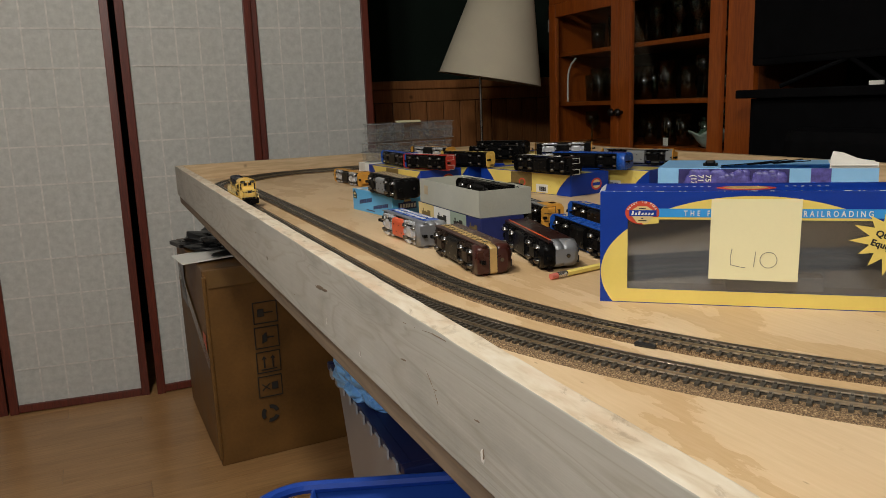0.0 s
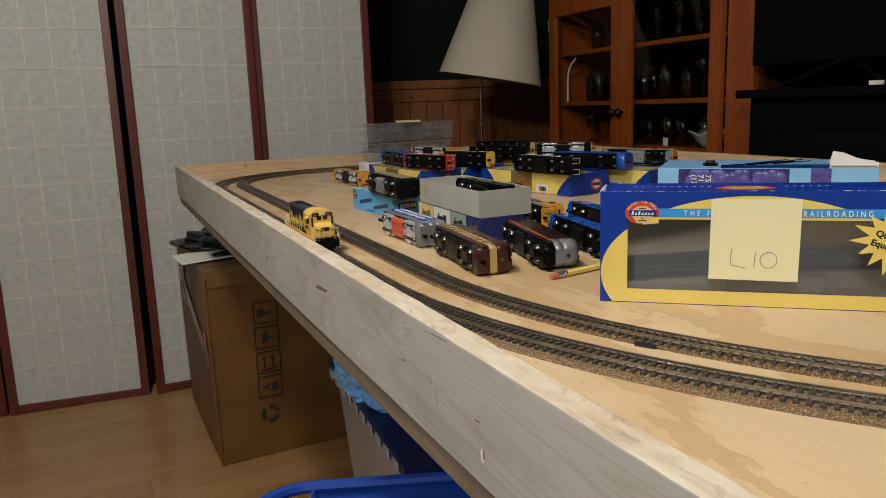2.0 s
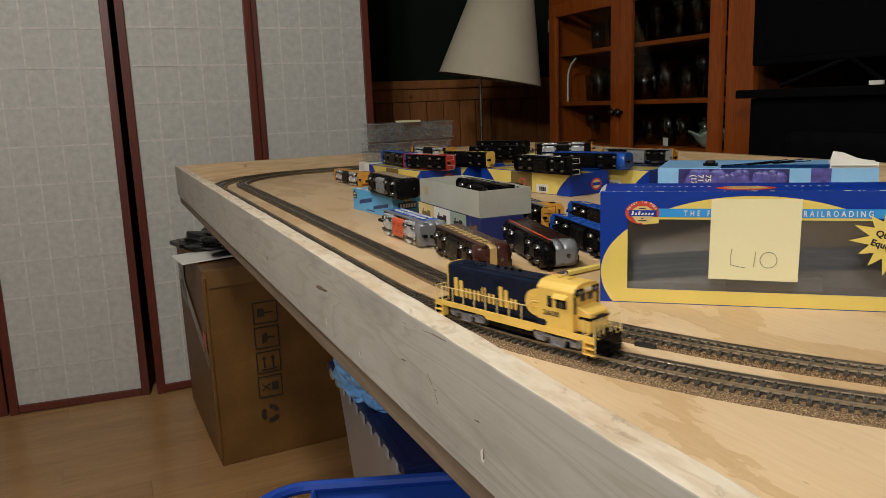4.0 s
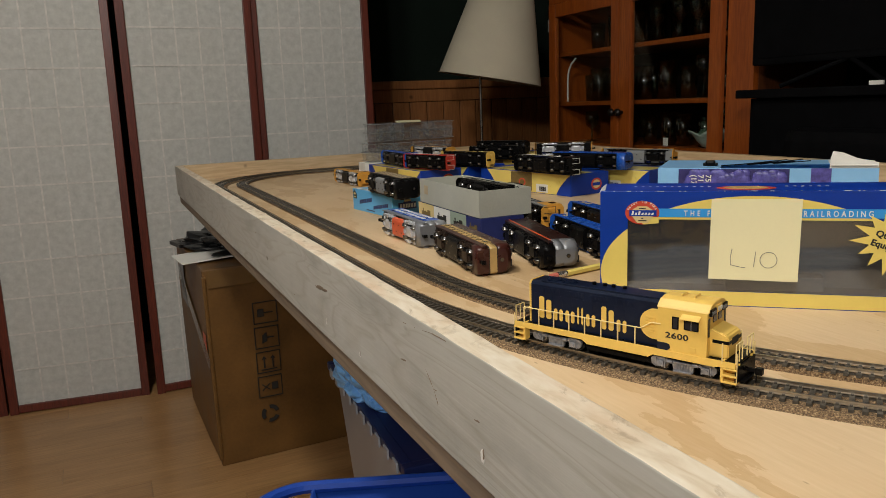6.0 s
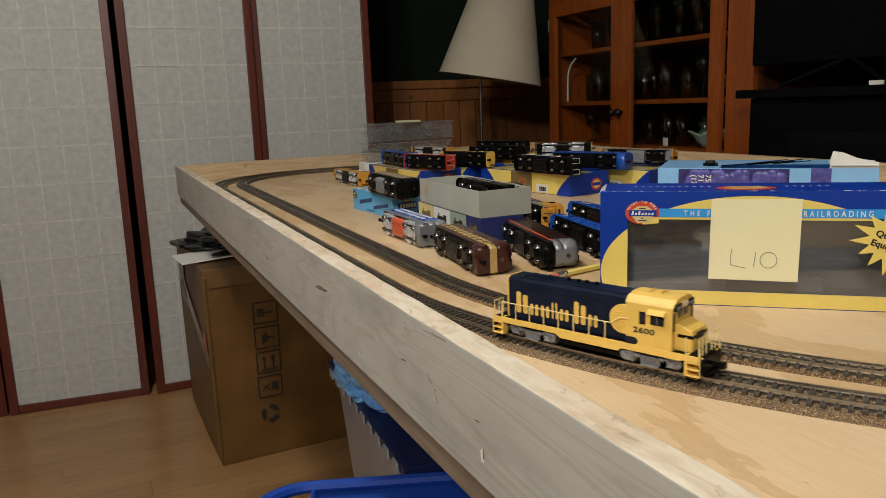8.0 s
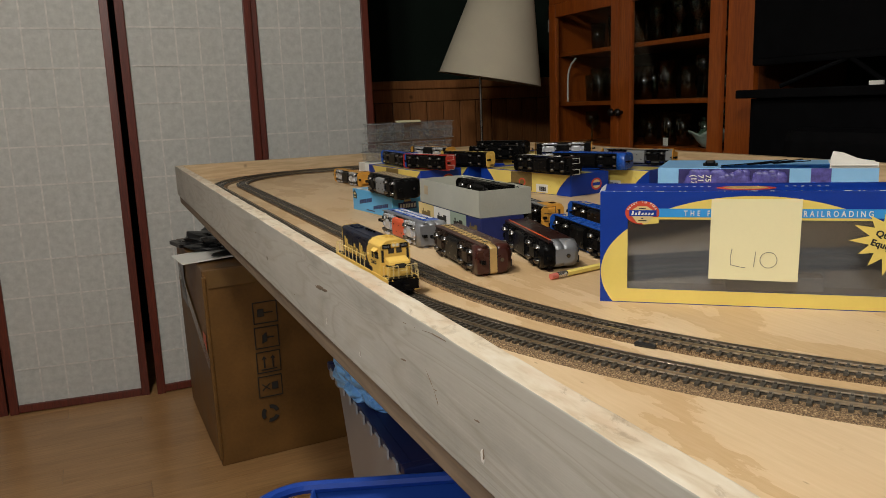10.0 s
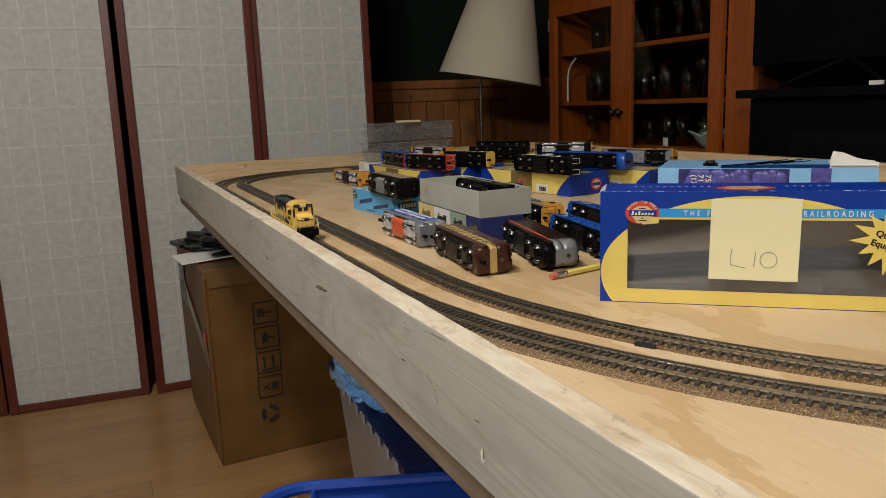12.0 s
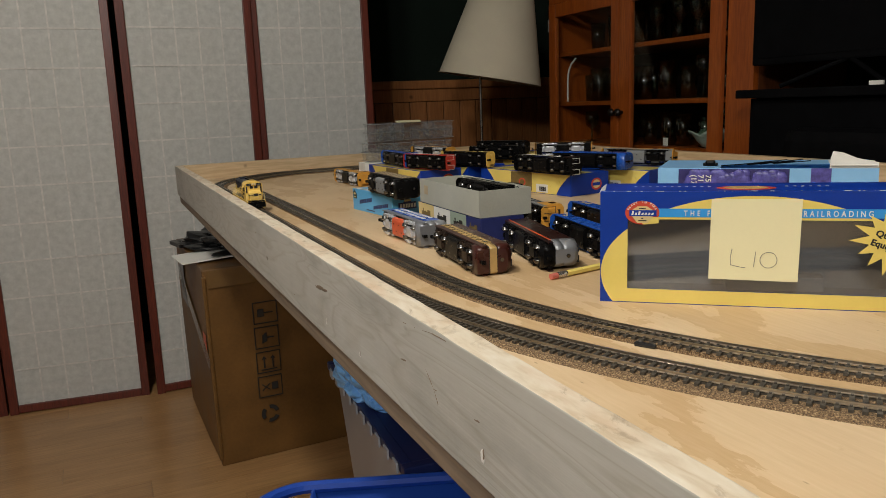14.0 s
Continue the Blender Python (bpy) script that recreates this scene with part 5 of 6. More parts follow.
def lying(x, y, z, heading, nose_away=False, rock=0.0):
    """Lay a model on its side: centre of its underside edge at x, y; underside to the left of the way to heading."""
    m = Matrix.Translation((x, y, TABLE + z + 0.0178)) @ Matrix.Rotation(math.radians(heading), 4, "Z")
    turn = Matrix.Rotation(math.radians(90 + rock), 4, "X") if nose_away else Matrix.Rotation(math.radians(-90 - rock), 4, "X")
    return m @ turn


def models_on_table():
    # near row, on the plywood
    side_model(lying(0.378, 0.813, 0, -96), "maroon model diesel with a yellow band lying on its side", MAROON, 0.172, "cab", trim=MAROON, band=OCHRE, truck_paint=BROWNT)
    side_model(lying(0.464, 0.795, 0, -103), "dark maroon model diesel with a silver nose lying on its side", DKMAROON, 0.182, "cab", trim=SILVERP, line=ORANGE, band=None, pilot=BLACKT, taper=1.9)
    side_model(lying(0.548, 0.790, 0, -101), "blue model diesel lying on its side", LOCOBLUE, 0.190, "hood", under=LOCOBLUE)
    bright = side_model(lying(0.381, 1.003, 0, -90), "chrome, red and blue model diesel lying on its side", LOCOBLUE, 0.165, "cab", trim=SILVERP, truck_paint=CHROME, tank=ORANGE, under=SILVERP, line=SILVERP)
    for i in range(22):
        b = bmesh.new()
        x, z0 = -0.070 + (i % 11) * 0.0108, 0.0245 + (i // 11) * 0.0105
        box(b, x, x + 0.0062, -0.0177, -0.0173, z0, z0 + 0.0055)
        part("name_bar", b, WHITEP, bright)
    for i in range(9):
        b = bmesh.new()
        box(b, 0.0655, 0.0705, -0.0176, -0.0171, 0.0150 + i * 0.0032, 0.0162 + i * 0.0032)
        part("flute", b, CHROME, bright)
    side_model(lying(0.645, 0.885, 0, -100), "blue model diesel lying beside another blue one", LOCOBLUE, 0.190, "hood", under=LOCOBLUE)
    side_model(lying(0.612, 1.045, 0, -100), "grey and gold model diesel lying on its side", GREYL, 0.185, "hood", trim=GOLD, under=GREYL, rail=INK)
    side_model(lying(0.558, 1.826, 0, -88), "gold and black model diesel with bright trucks lying on its side", GOLD, 0.178, "hood", truck_paint=CHROME, under=GOLD)
    side_model(lying(0.735, 1.700, 0, -88), "tan-roofed black model diesel with bright trucks lying on its side", TAN, 0.170, "hood", truck_paint=CHROME, under=BLACKT, rail=WHITEP)
    # on the flat boxes
    z = 0.0455
    side_model(lying(0.800, 1.845, z, -80), "silver model diesel with a gold end and bright trucks", SILVERP, 0.170, "hood", trim=GOLD, truck_paint=CHROME, under=SILVERP)
    side_model(lying(0.657, 1.740, z, -92), "dark blue model diesel lying on a flat box", LOCOBLUE, 0.180, "hood", under=LOCOBLUE)
    side_model(lying(0.672, 1.575, z, -74), "red model diesel with white railings lying on a flat box", LOCORED, 0.155, "hood", trim=LOCORED, under=LOCORED, rail=WHITEP)
    side_model(lying(0.775, 1.580, z, -76), "black and yellow model diesel lying on a flat box", BLACKT, 0.165, "hood", trim=YELLOW)
    side_model(lying(0.815, 1.300, z, -84), "black model diesel with white grab rails lying on a flat box", BLACKT, 0.185, "hood", trim=BLACKT, rail=WHITEP)
    side_model(lying(1.050, 1.890, z, -55), "black model diesel lying on a far flat box", BLACKT, 0.160, "cab", trim=BLACKT)
    side_model(lying(0.925, 1.700, z, -60), "dark green model diesel lying on a flat box", BLACKT, 0.150, "hood")
    side_model(lying(1.115, 1.660, z, -42), "black and gold model diesel with bright trucks", BLACKT, 0.150, "hood", trim=GOLD, truck_paint=CHROME)
    side_model(lying(0.930, 1.300, z, -66), "bright blue model diesel lying on a flat box", LOCOBLUE, 0.180, "cab", under=LOCOBLUE)
    side_model(lying(1.060, 1.300, z, -70), "grey model diesel with black trucks lying on a flat box", GREYL, 0.175, "hood", trim=GOLD, under=GREYL, pan=GREYL, tank=GREYL)


def flat_boxes():
    side = (
        (0.640, 1.862, -86, "blue and yellow model box lying flat under a blue model"),
        (0.802, 1.533, -81, "blue and yellow model box lying flat under a black model"),
        (0.758, 1.875, -84, "blue and yellow model box lying flat among the models"),
        (0.920, 1.480, -72, "blue and yellow model box lying flat under a bright blue model"),
        (1.045, 1.470, -76, "blue and yellow model box lying flat under a grey model"),
        (0.890, 1.880, -66, "blue and yellow model box lying flat near the far end"),
        (1.020, 1.990, -55, "blue and yellow model box lying flat at the far end"),
    )
    for x, y, a, label in side:
        flat_model_box(pose(x, y, TABLE, 0, 0, a), label)


def black_coach():
    ob = side_model(lying(0.432, 1.212, 0.0407, -91), "black model engine with a grey tank lying on the blue box", BLACKT, 0.165, "cab", trim=BLACKT, tank=GREYL)
    b = bmesh.new()
    box(b, -0.078, 0.066, -0.0176, -0.0173, 0.018, 0.041)
    part("side_panel", b, TAN, ob, "tan side panel with ribs")
    for i in range(5):
        b = bmesh.new()
        box(b, -0.078, 0.066, -0.0179, -0.0175, 0.0200 + i * 0.0048, 0.0204 + i * 0.0048)
        part("rib", b, BLACKT, ob)


def sky_blue_box():
    bx = thing("model_box", "light blue cardboard model box on the plywood", "box", pose(0.435, 1.371, TABLE, 0, 0, -83.8))
    w, d, h = 0.167, 0.059, 0.0405
    part("carton", box(bmesh.new(), 0, w, 0, d, 0, h, 0.0010), SKYBOX, bx)
    b = bmesh.new()
    prism(b, [(0.004, 0.022), (0.018, 0.022), (0.020, 0.029), (0.011, 0.039), (0.003, 0.034)], -0.0004, 0.0)
    lg = part("maker_badge", b, BLACKP, bx, "small dark badge with cream bars")
    b = bmesh.new()
    box(b, 0.006, 0.016, -0.0007, -0.0004, 0.0245, 0.0265)
    box(b, 0.006, 0.015, -0.0007, -0.0004, 0.0300, 0.0330)
    part("badge_bar", b, CREAM, lg)
    for x, z, ln, hh, n in ((0.030, 0.013, 0.056, 0.0075, 7), (0.090, 0.008, 0.062, 0.0065, 8)):
        lean = Matrix.Translation((x, 0, z)) @ Matrix.Rotation(-0.16, 4, "Y")
        for i in range(n):
            b = bmesh.new()
            u = i * ln / n
            prism(b, [(u, 0), (u + ln / n * 0.82, 0), (u + ln / n * 0.82 + 0.0022, hh), (u + 0.0022, hh)], -0.0003, 0.0, lean)
            part("label_bar", b, INDIGO, bx)
    b = bmesh.new()
    box(b, 0.060, 0.095, -0.0003, 0.0, 0.0040, 0.0060)
    part("label_bar", b, INDIGO, bx)
    b = bmesh.new()
    prism(b, [(0.012, 0.014), (0.048, 0.014), (0.048, 0.026), (0.038, 0.026), (0.034, 0.033), (0.026, 0.033), (0.022, 0.026), (0.012, 0.026)], -0.0005, 0.0)
    el = part("end_label", b, INDIGO, bx, "dark blue label on the box end", pose(w, 0, 0, 0, 0, 90))
    for i in range(6):
        b = bmesh.new()
        prism(b, [(0.0145 + i * 0.0055, 0.0165), (0.0185 + i * 0.0055, 0.0165), (0.0195 + i * 0.0055, 0.0235), (0.0155 + i * 0.0055, 0.0235)], -0.0008, -0.0005)
        part("label_bar", b, WHITEP, el)
    b = bmesh.new()
    box(b, 0.024, 0.037, -0.0008, -0.0005, 0.0275, 0.0310)
    part("label_bar", b, CREAM, el)
    # worn upper edge where the print has rubbed off
    rnd = random.Random(8)
    for i in range(9):
        b = bmesh.new()
        x = 0.010 + i * 0.0165 + rnd.random() * 0.004
        prism(b, [(x, 0.003), (x + 0.008 + rnd.random() * 0.006, 0.0015), (x + 0.013, 0.010 + rnd.random() * 0.006), (x + 0.004, 0.012)], 0, 0.0003, Matrix.Translation((0, 0, h + 0.0003)) @ Matrix.Rotation(math.pi / 2, 4, "X") @ Matrix.Scale(-1, 4, (0, 1, 0)) @ Matrix.Scale(-1, 4, (0, 0, 1)) @ Matrix.Scale(-1, 4, (0, 1, 0)))
        part("worn_patch", b, TAN if i % 2 else WHITEP, bx)


def picture_box():
    """A long carton printed with four coloured picture panels along its side."""
    bx = thing("picture_box", "long carton with cream, sage and blue picture panels", "box", pose(0.4645, 1.112, TABLE, 0, 0, -92))
    w, d, h = 0.236, 0.066, 0.040
    # Dark indigo body: the shade on the end below the tray is painted in.
    part("carton", box(bmesh.new(), 0, w, 0, d, 0, h, 0.0007), INDIGO, bx)
    edges = (0.001, 0.067, 0.131, 0.188, 0.235)
    for i, (mt, bar) in enumerate(((CREAM, OLIVE), (WHITEP, INK), (SAGE, INK), (INDIGO, OLIVE))):
        x, x1 = edges[i], edges[i + 1]
        p = part("picture_panel", box(bmesh.new(), x, x1 - 0.001, -0.0004, 0.0, 0.001, h - 0.001), mt, bx)
        k = (x1 - x) / 0.055
        # a little engine: boiler, cab, stack, dome, pilot and wheels
        b = bmesh.new()
        box(b, x + 0.012 * k, x + 0.033 * k, -0.0008, -0.0004, 0.0160, 0.0262)
        box(b, x + 0.032 * k, x + 0.042 * k, -0.0008, -0.0004, 0.0165, 0.0295)
        box(b, x + 0.016 * k, x + 0.019 * k, -0.0008, -0.0004, 0.0245, 0.0310)
        box(b, x + 0.024 * k, x + 0.027 * k, -0.0008, -0.0004, 0.0245, 0.0275)
        box(b, x + 0.010 * k, x + 0.043 * k, -0.0008, -0.0004, 0.0150, 0.0165)
        prism(b, [(x + 0.007 * k, 0.0100), (x + 0.012 * k, 0.0100), (x + 0.012 * k, 0.0155)], -0.0008, -0.0004)
        pic = part("engine_picture", b, bar, p)
        for n in range(4):
            b = bmesh.new()
            rod(b, (x + (0.016 + n * 0.0072) * k, -0.0009, 0.0130), (x + (0.016 + n * 0.0072) * k, -0.0004, 0.0130), 0.0030, seg=12)
            part("wheel_picture", b, bar, pic)
        for n in range(4):
            b = bmesh.new()
            u = x + (0.012 + n * 0.0075) * k
            box(b, u, u + 0.006 * k, -0.0008, -0.0004, 0.0045, 0.0063)
            part("caption_bar", b, bar, p)


def chipboard_tray():
    """An open grey tray with raw folded rims."""
    w, d, h, t = 0.222, 0.080, 0.037, 0.0016
    m = pose(0.463, 1.100, TABLE + 0.0407, 0, 0, -92)
    bx = thing("chipboard_tray", "open grey chipboard tray on a printed carton", "tray", m)
    part("base", box(bmesh.new(), 0, w, 0, d, 0, t), TRAY, bx)
    for q in ((0, w, 0, t), (0, w, d - t, d), (0, t, t, d - t), (w - t, w, t, d - t)):
        b = box(bmesh.new(), q[0], q[1], q[2], q[3], t, h)
        es = [e for e in b.edges if abs(e.verts[0].co.z - e.verts[1].co.z) < 1e-6]
        bmesh.ops.subdivide_edges(b, edges=es, cuts=9, use_grid_fill=True)
        for v in b.verts:
            if v.co.z > h - 0.001:
                v.co.z += 0.0007 * noise.noise((v.co.x * 60, v.co.y * 60, 2.0))
        part("wall", b, TRAY, bx)
    b = bmesh.new()
    box(b, 0.020, 0.034, -0.0004, 0.0, 0.014, 0.028)
    part("sticker", b, TAN, bx, "small brown sticker")
    side_model(pose(0.505, 0.985, TABLE + 0.0424 + 0.0178, 0, 0, -92) @ Matrix.Rotation(math.radians(-90), 4, "X"), "black model engine lying in the grey tray", BLACKT, 0.165, "hood", trim=BLACKT)
    tag = bmesh.new()
    prism(tag, [(0.0, 0.0), (0.05, 0.004), (0.056, 0.012), (0.048, 0.018), (0.0, 0.014)], 0, 0.0006, pose(0.498, 0.975, TABLE + 0.0805, 84, 0, -70))
    solid("paper_tag", tag, BLACKP, "black card tag lying over the tray rim", "tag")
    cb = bmesh.new()
    pts = [(0.452 + 0.10 * i / 16, 0.862 - 0.018 * math.sin(math.pi * i / 16), TABLE + 0.0395 + 0.004 * math.sin(math.pi * i / 8) ** 2) for i in range(17)]
    for p, q in zip(pts, pts[1:]):
        rod(cb, p, q, 0.0012, seg=6)
    part("cable", cb, BLACKP, bx, "thin black cable under the rim")


def blister_pack(m, label):
    """A clear moulded clamshell with ribbed pockets."""
    ob = thing("blister_pack", label, "blister pack", m, group="stacked clear blister packs")
    w, d, h, t = 0.285, 0.085, 0.056, 0.0007
    b = bmesh.new()
    box(b, 0.008, w - 0.008, 0.008, d - 0.008, 0, h, 0.006)
    part("shell", b, BLISTER, ob, "clear moulded shell")
    b = bmesh.new()
    box(b, 0, w, 0, d, h * 0.5, h * 0.5 + 0.0012, 0.0004)
    part("flange", b, BLISTER, ob)
    for i in range(7):
        b = bmesh.new()
        x = 0.020 + i * 0.037
        k = (0.016, 0.028, 0.012, 0.030, 0.022, 0.010, 0.026)[i]
        box(b, x, x + k, 0.003 + 0.012 * (i % 2), d - 0.004, 0.004, h * (0.72 + 0.10 * (i % 3)), 0.003)
        part("pocket", b, BLISTER, ob)
        b = bmesh.new()
        y = 0.003 + 0.012 * (i % 2)
        top = h * (0.72 + 0.10 * (i % 3))
        for xx in (x + 0.001, x + k - 0.001):
            rod(b, (xx, y, 0.006), (xx + 0.002, y, top), 0.0007, seg=6)
        rod(b, (x, y, top), (x + k, y, top - 0.002), 0.0007, seg=6)
        part("ridge", b, RIDGE, ob)
    for z in (0.004, h * 0.5, h - 0.003):
        b = bmesh.new()
        rod(b, (0.006, 0.008, z), (w - 0.006, 0.008, z), 0.0012, seg=6)
        rod(b, (0.006, 0.008, z), (0.006, d - 0.008, z), 0.0012, seg=6)
        part("ridge", b, RIDGE, ob)
    return ob


def grape_carton():
    """A pale blue carton with a grape print, one flap torn open."""
    c = thing("grape_carton", "pale blue carton printed with purple grapes, flap torn open", "carton", pose(0.864, 0.997, TABLE, 0, 0, -48.4))
    w, d, h = 0.330, 0.150, 0.0715
    b = bmesh.new()
    box(b, 0, w, 0, 0.0008, 0, h)
    box(b, 0, w, d, d + 0.0008, 0, h)
    box(b, 0, 0.0008, 0.0008, d, 0, h)
    box(b, w - 0.0008, w, 0.0008, d, 0, h)
    box(b, 0.0008, w - 0.0008, 0.0008, d, 0, 0.0008)
    box(b, 0.0, 0.10, 0.0, d, h, h + 0.0008)
    box(b, 0.10, w, 0.07, d, h, h + 0.0008)
    part("carton", b, LILAC, c, "pale blue printed board")
    part("picture_field", box(bmesh.new(), 0.034, 0.205, -0.0003, 0.0, 0.001, h - 0.001), GRAPE_DARK, c, "grape picture")
    rnd = random.Random(8)
    for i in range(84):
        gx, gz = 0.044 + rnd.random() * 0.152, 0.026 + rnd.random() * (h - 0.034)
        b = bmesh.new()
        r = min(0.0085 + rnd.random() * 0.0045, h - gz - 0.001)
        bmesh.ops.create_icosphere(b, subdivisions=2, radius=r, matrix=Matrix.Translation((gx, -0.0004 - 0.0012 * rnd.random(), gz)) @ Matrix.Diagonal((1, 0.22, 1, 1)))
        for f in b.faces:
            f.smooth = True
        part("grape", b, PURPLE, c)
    part("blue_band", box(bmesh.new(), 0.236, 0.265, -0.0003, 0.0, 0.0, h), PURPLE, c, "violet printed band")
    for k, (words, x) in enumerate((("75 E", 0.078), ("71 N", 0.066), ("(17.", 0.055))):
        lettering(words, 0.0125, pose(x, -0.0042, h - 0.010, 0, 90, 0), WHITEP, c, "carton_words", 0.0002)
    b = bmesh.new()
    prism(b, [(0.262, 0.0), (0.329, 0.0), (0.330, 0.010), (0.300, 0.017), (0.280, 0.026), (0.266, 0.028), (0.263, 0.016)], 0.004, 0.0048, Matrix.Translation((0, 0, h)) @ Matrix.Rotation(-0.25, 4, "X"))
    part("torn_flap", b, WHITEP, c, "torn white flap standing up")
    b = bmesh.new()
    box(b, 0.263, 0.329, 0.0045, 0.060, h + 0.004, h + 0.0048, m=Matrix.Rotation(0.05, 4, "X"))
    part("torn_flap", b, WHITEP, c)
    for i in range(5):
        b = bmesh.new()
        rod(b, (0.10 + i * 0.020, 0.03 + 0.008 * i, h + 0.002), (0.19 + i * 0.012, 0.055 + 0.004 * i, h + 0.006 + 0.003 * (i % 2)), 0.0008, seg=6)
        solid("model_handrail", b, BLACKT, "dark wire model part lying on the carton", "model part", m=c.matrix_basis)
    b = bmesh.new()
    box(b, 0.074, 0.090, 0.03, 0.045, h + 0.001, h + 0.010, 0.003)
    box(b, 0.070, 0.094, 0.034, 0.041, h + 0.001, h + 0.006, 0.002)
    solid("model_truck", b, BLACKT, "black model truck lying on the carton", "model part", m=c.matrix_basis)


def pencil():
    a, b2 = Vector((0.4345, 0.6715, TABLE + 0.0037)), Vector((0.545, 0.690, TABLE + 0.0037))
    d = (b2 - a).normalized()
    p = thing("pencil", "yellow hexagonal pencil with a pink eraser on the plywood", "pencil")
    part("eraser", rod(bmesh.new(), a, a + d * 0.009, 0.0034, seg=14), ERASER, p, "worn pink eraser")
    f = bmesh.new()
    rod(f, a + d * 0.009, a + d * 0.023, 0.0036, seg=14)
    for i in range(4):
        rod(f, a + d * (0.011 + i * 0.003), a + d * (0.0122 + i * 0.003), 0.0039, seg=14)
    part("ferrule", f, STEEL, p, "crimped metal ferrule")
    part("barrel", rod(bmesh.new(), a + d * 0.023, b2, 0.0037, seg=6), YELBOX, p, "yellow painted barrel")


def small_table_things():
    for z, dx in ((0.0305, -0.006), (0.0875, 0.014)):
        blister_pack(pose(0.712 + dx, 2.075, TABLE + z, 0, 0, -2 + dx * 300), "clear empty plastic blister pack")
    solid("low_box", box(bmesh.new(), 0.705, 0.985, 2.085, 2.145, TABLE, TABLE + 0.030, 0.001), WHITEP, "low white box under the blister packs", "box")
    nt = bmesh.new()
    box(nt, -0.038, 0.038, -0.038, 0.038, 0, 0.0004)
    solid("sticky_note", nt, NOTE, "pale yellow sticky note on the blister pack", "sticky note", m=pose(0.862, 2.118, TABLE + 0.1448, 3, 0, -20))
    pad = bmesh.new()
    box(pad, -0.06, 0.06, -0.035, 0.035, 0, 0.006, 0.0006)
    solid("card_sheet", pad, SAGE, "pale green card lying between the models", "card", m=pose(0.725, 2.020, TABLE + 0.0002, 0, 0, -14))
    clip = thing("track_terminal", "black plastic power terminal clipped to the inner track", "track terminal", pose(0.3770, 0.4445, TABLE, 0, 0, -62))
    part("housing", box(bmesh.new(), -0.0090, 0.0090, -0.0050, 0.0050, 0.0, 0.0036, 0.0014), BLACKP, clip)
    for x in (-0.005, 0.005):
        part("screw", rod(bmesh.new(), (x, 0, 0.0035), (x, 0, 0.0050), 0.0026, 0.0020, seg=14), TIE, clip)


# ---- round the table ----
def floor_lamp():
    ob = thing("floor_lamp", "floor lamp with a crooked off-white linen shade", "lamp", pose(1.452, 2.760, 0))
    b = bmesh.new()
    prof_out = [(0.214, 0.0), (0.212, 0.004), (0.112, 0.400), (0.110, 0.400), (0.209, 0.004), (0.213, 0.0)]
    lathe(b, prof_out, 48)
    part("shade", b, SHADE, ob, "crooked linen shade", pose(0.046, 0, TABLE + 0.284, 0, 0, -28) @ pose(0, 0, 0, 0, 10.4, 0))
    part("pole", rod(bmesh.new(), (0, 0, 0.02), (0, 0, TABLE + 0.62), 0.0055, seg=12), STEEL, ob, "slim steel pole")
    b = bmesh.new()
    lathe(b, [(0.0, 0.0), (0.13, 0.0), (0.13, 0.012), (0.02, 0.030), (0.0, 0.030)], 32)
    part("foot", b, STEEL, ob)


def tumbler(m, k, label):
    b = bmesh.new()
    r, h = 0.032 * k, 0.11 * k
    lathe(b, [(0.0, 0.002), (r * 0.82, 0.0), (r, h), (r * 0.93, h), (r * 0.76, 0.008), (0.0, 0.008)], 16)
    return solid("drinking_glass", b, GLASSY, label, "glass", "glassware in the cabinet", m=m)


def stemmed(m, k, label):
    b = bmesh.new()
    lathe(b, [(0.034 * k, 0.0), (0.006 * k, 0.006 * k), (0.004 * k, 0.06 * k), (0.030 * k, 0.085 * k), (0.036 * k, 0.12 * k), (0.030 * k, 0.155 * k), (0.028 * k, 0.155 * k), (0.033 * k, 0.12 * k), (0.0, 0.082 * k)], 16)
    return solid("wine_glass", b, GLASSY, label, "glass", "glassware in the cabinet", m=m)


def bottle(m, label, mt):
    b = bmesh.new()
    lathe(b, [(0.0, 0.0), (0.034, 0.0), (0.036, 0.01), (0.036, 0.12), (0.014, 0.16), (0.012, 0.20), (0.015, 0.205), (0.0, 0.206)], 16)
    return solid("bottle", b, mt, label, "bottle", m=m)


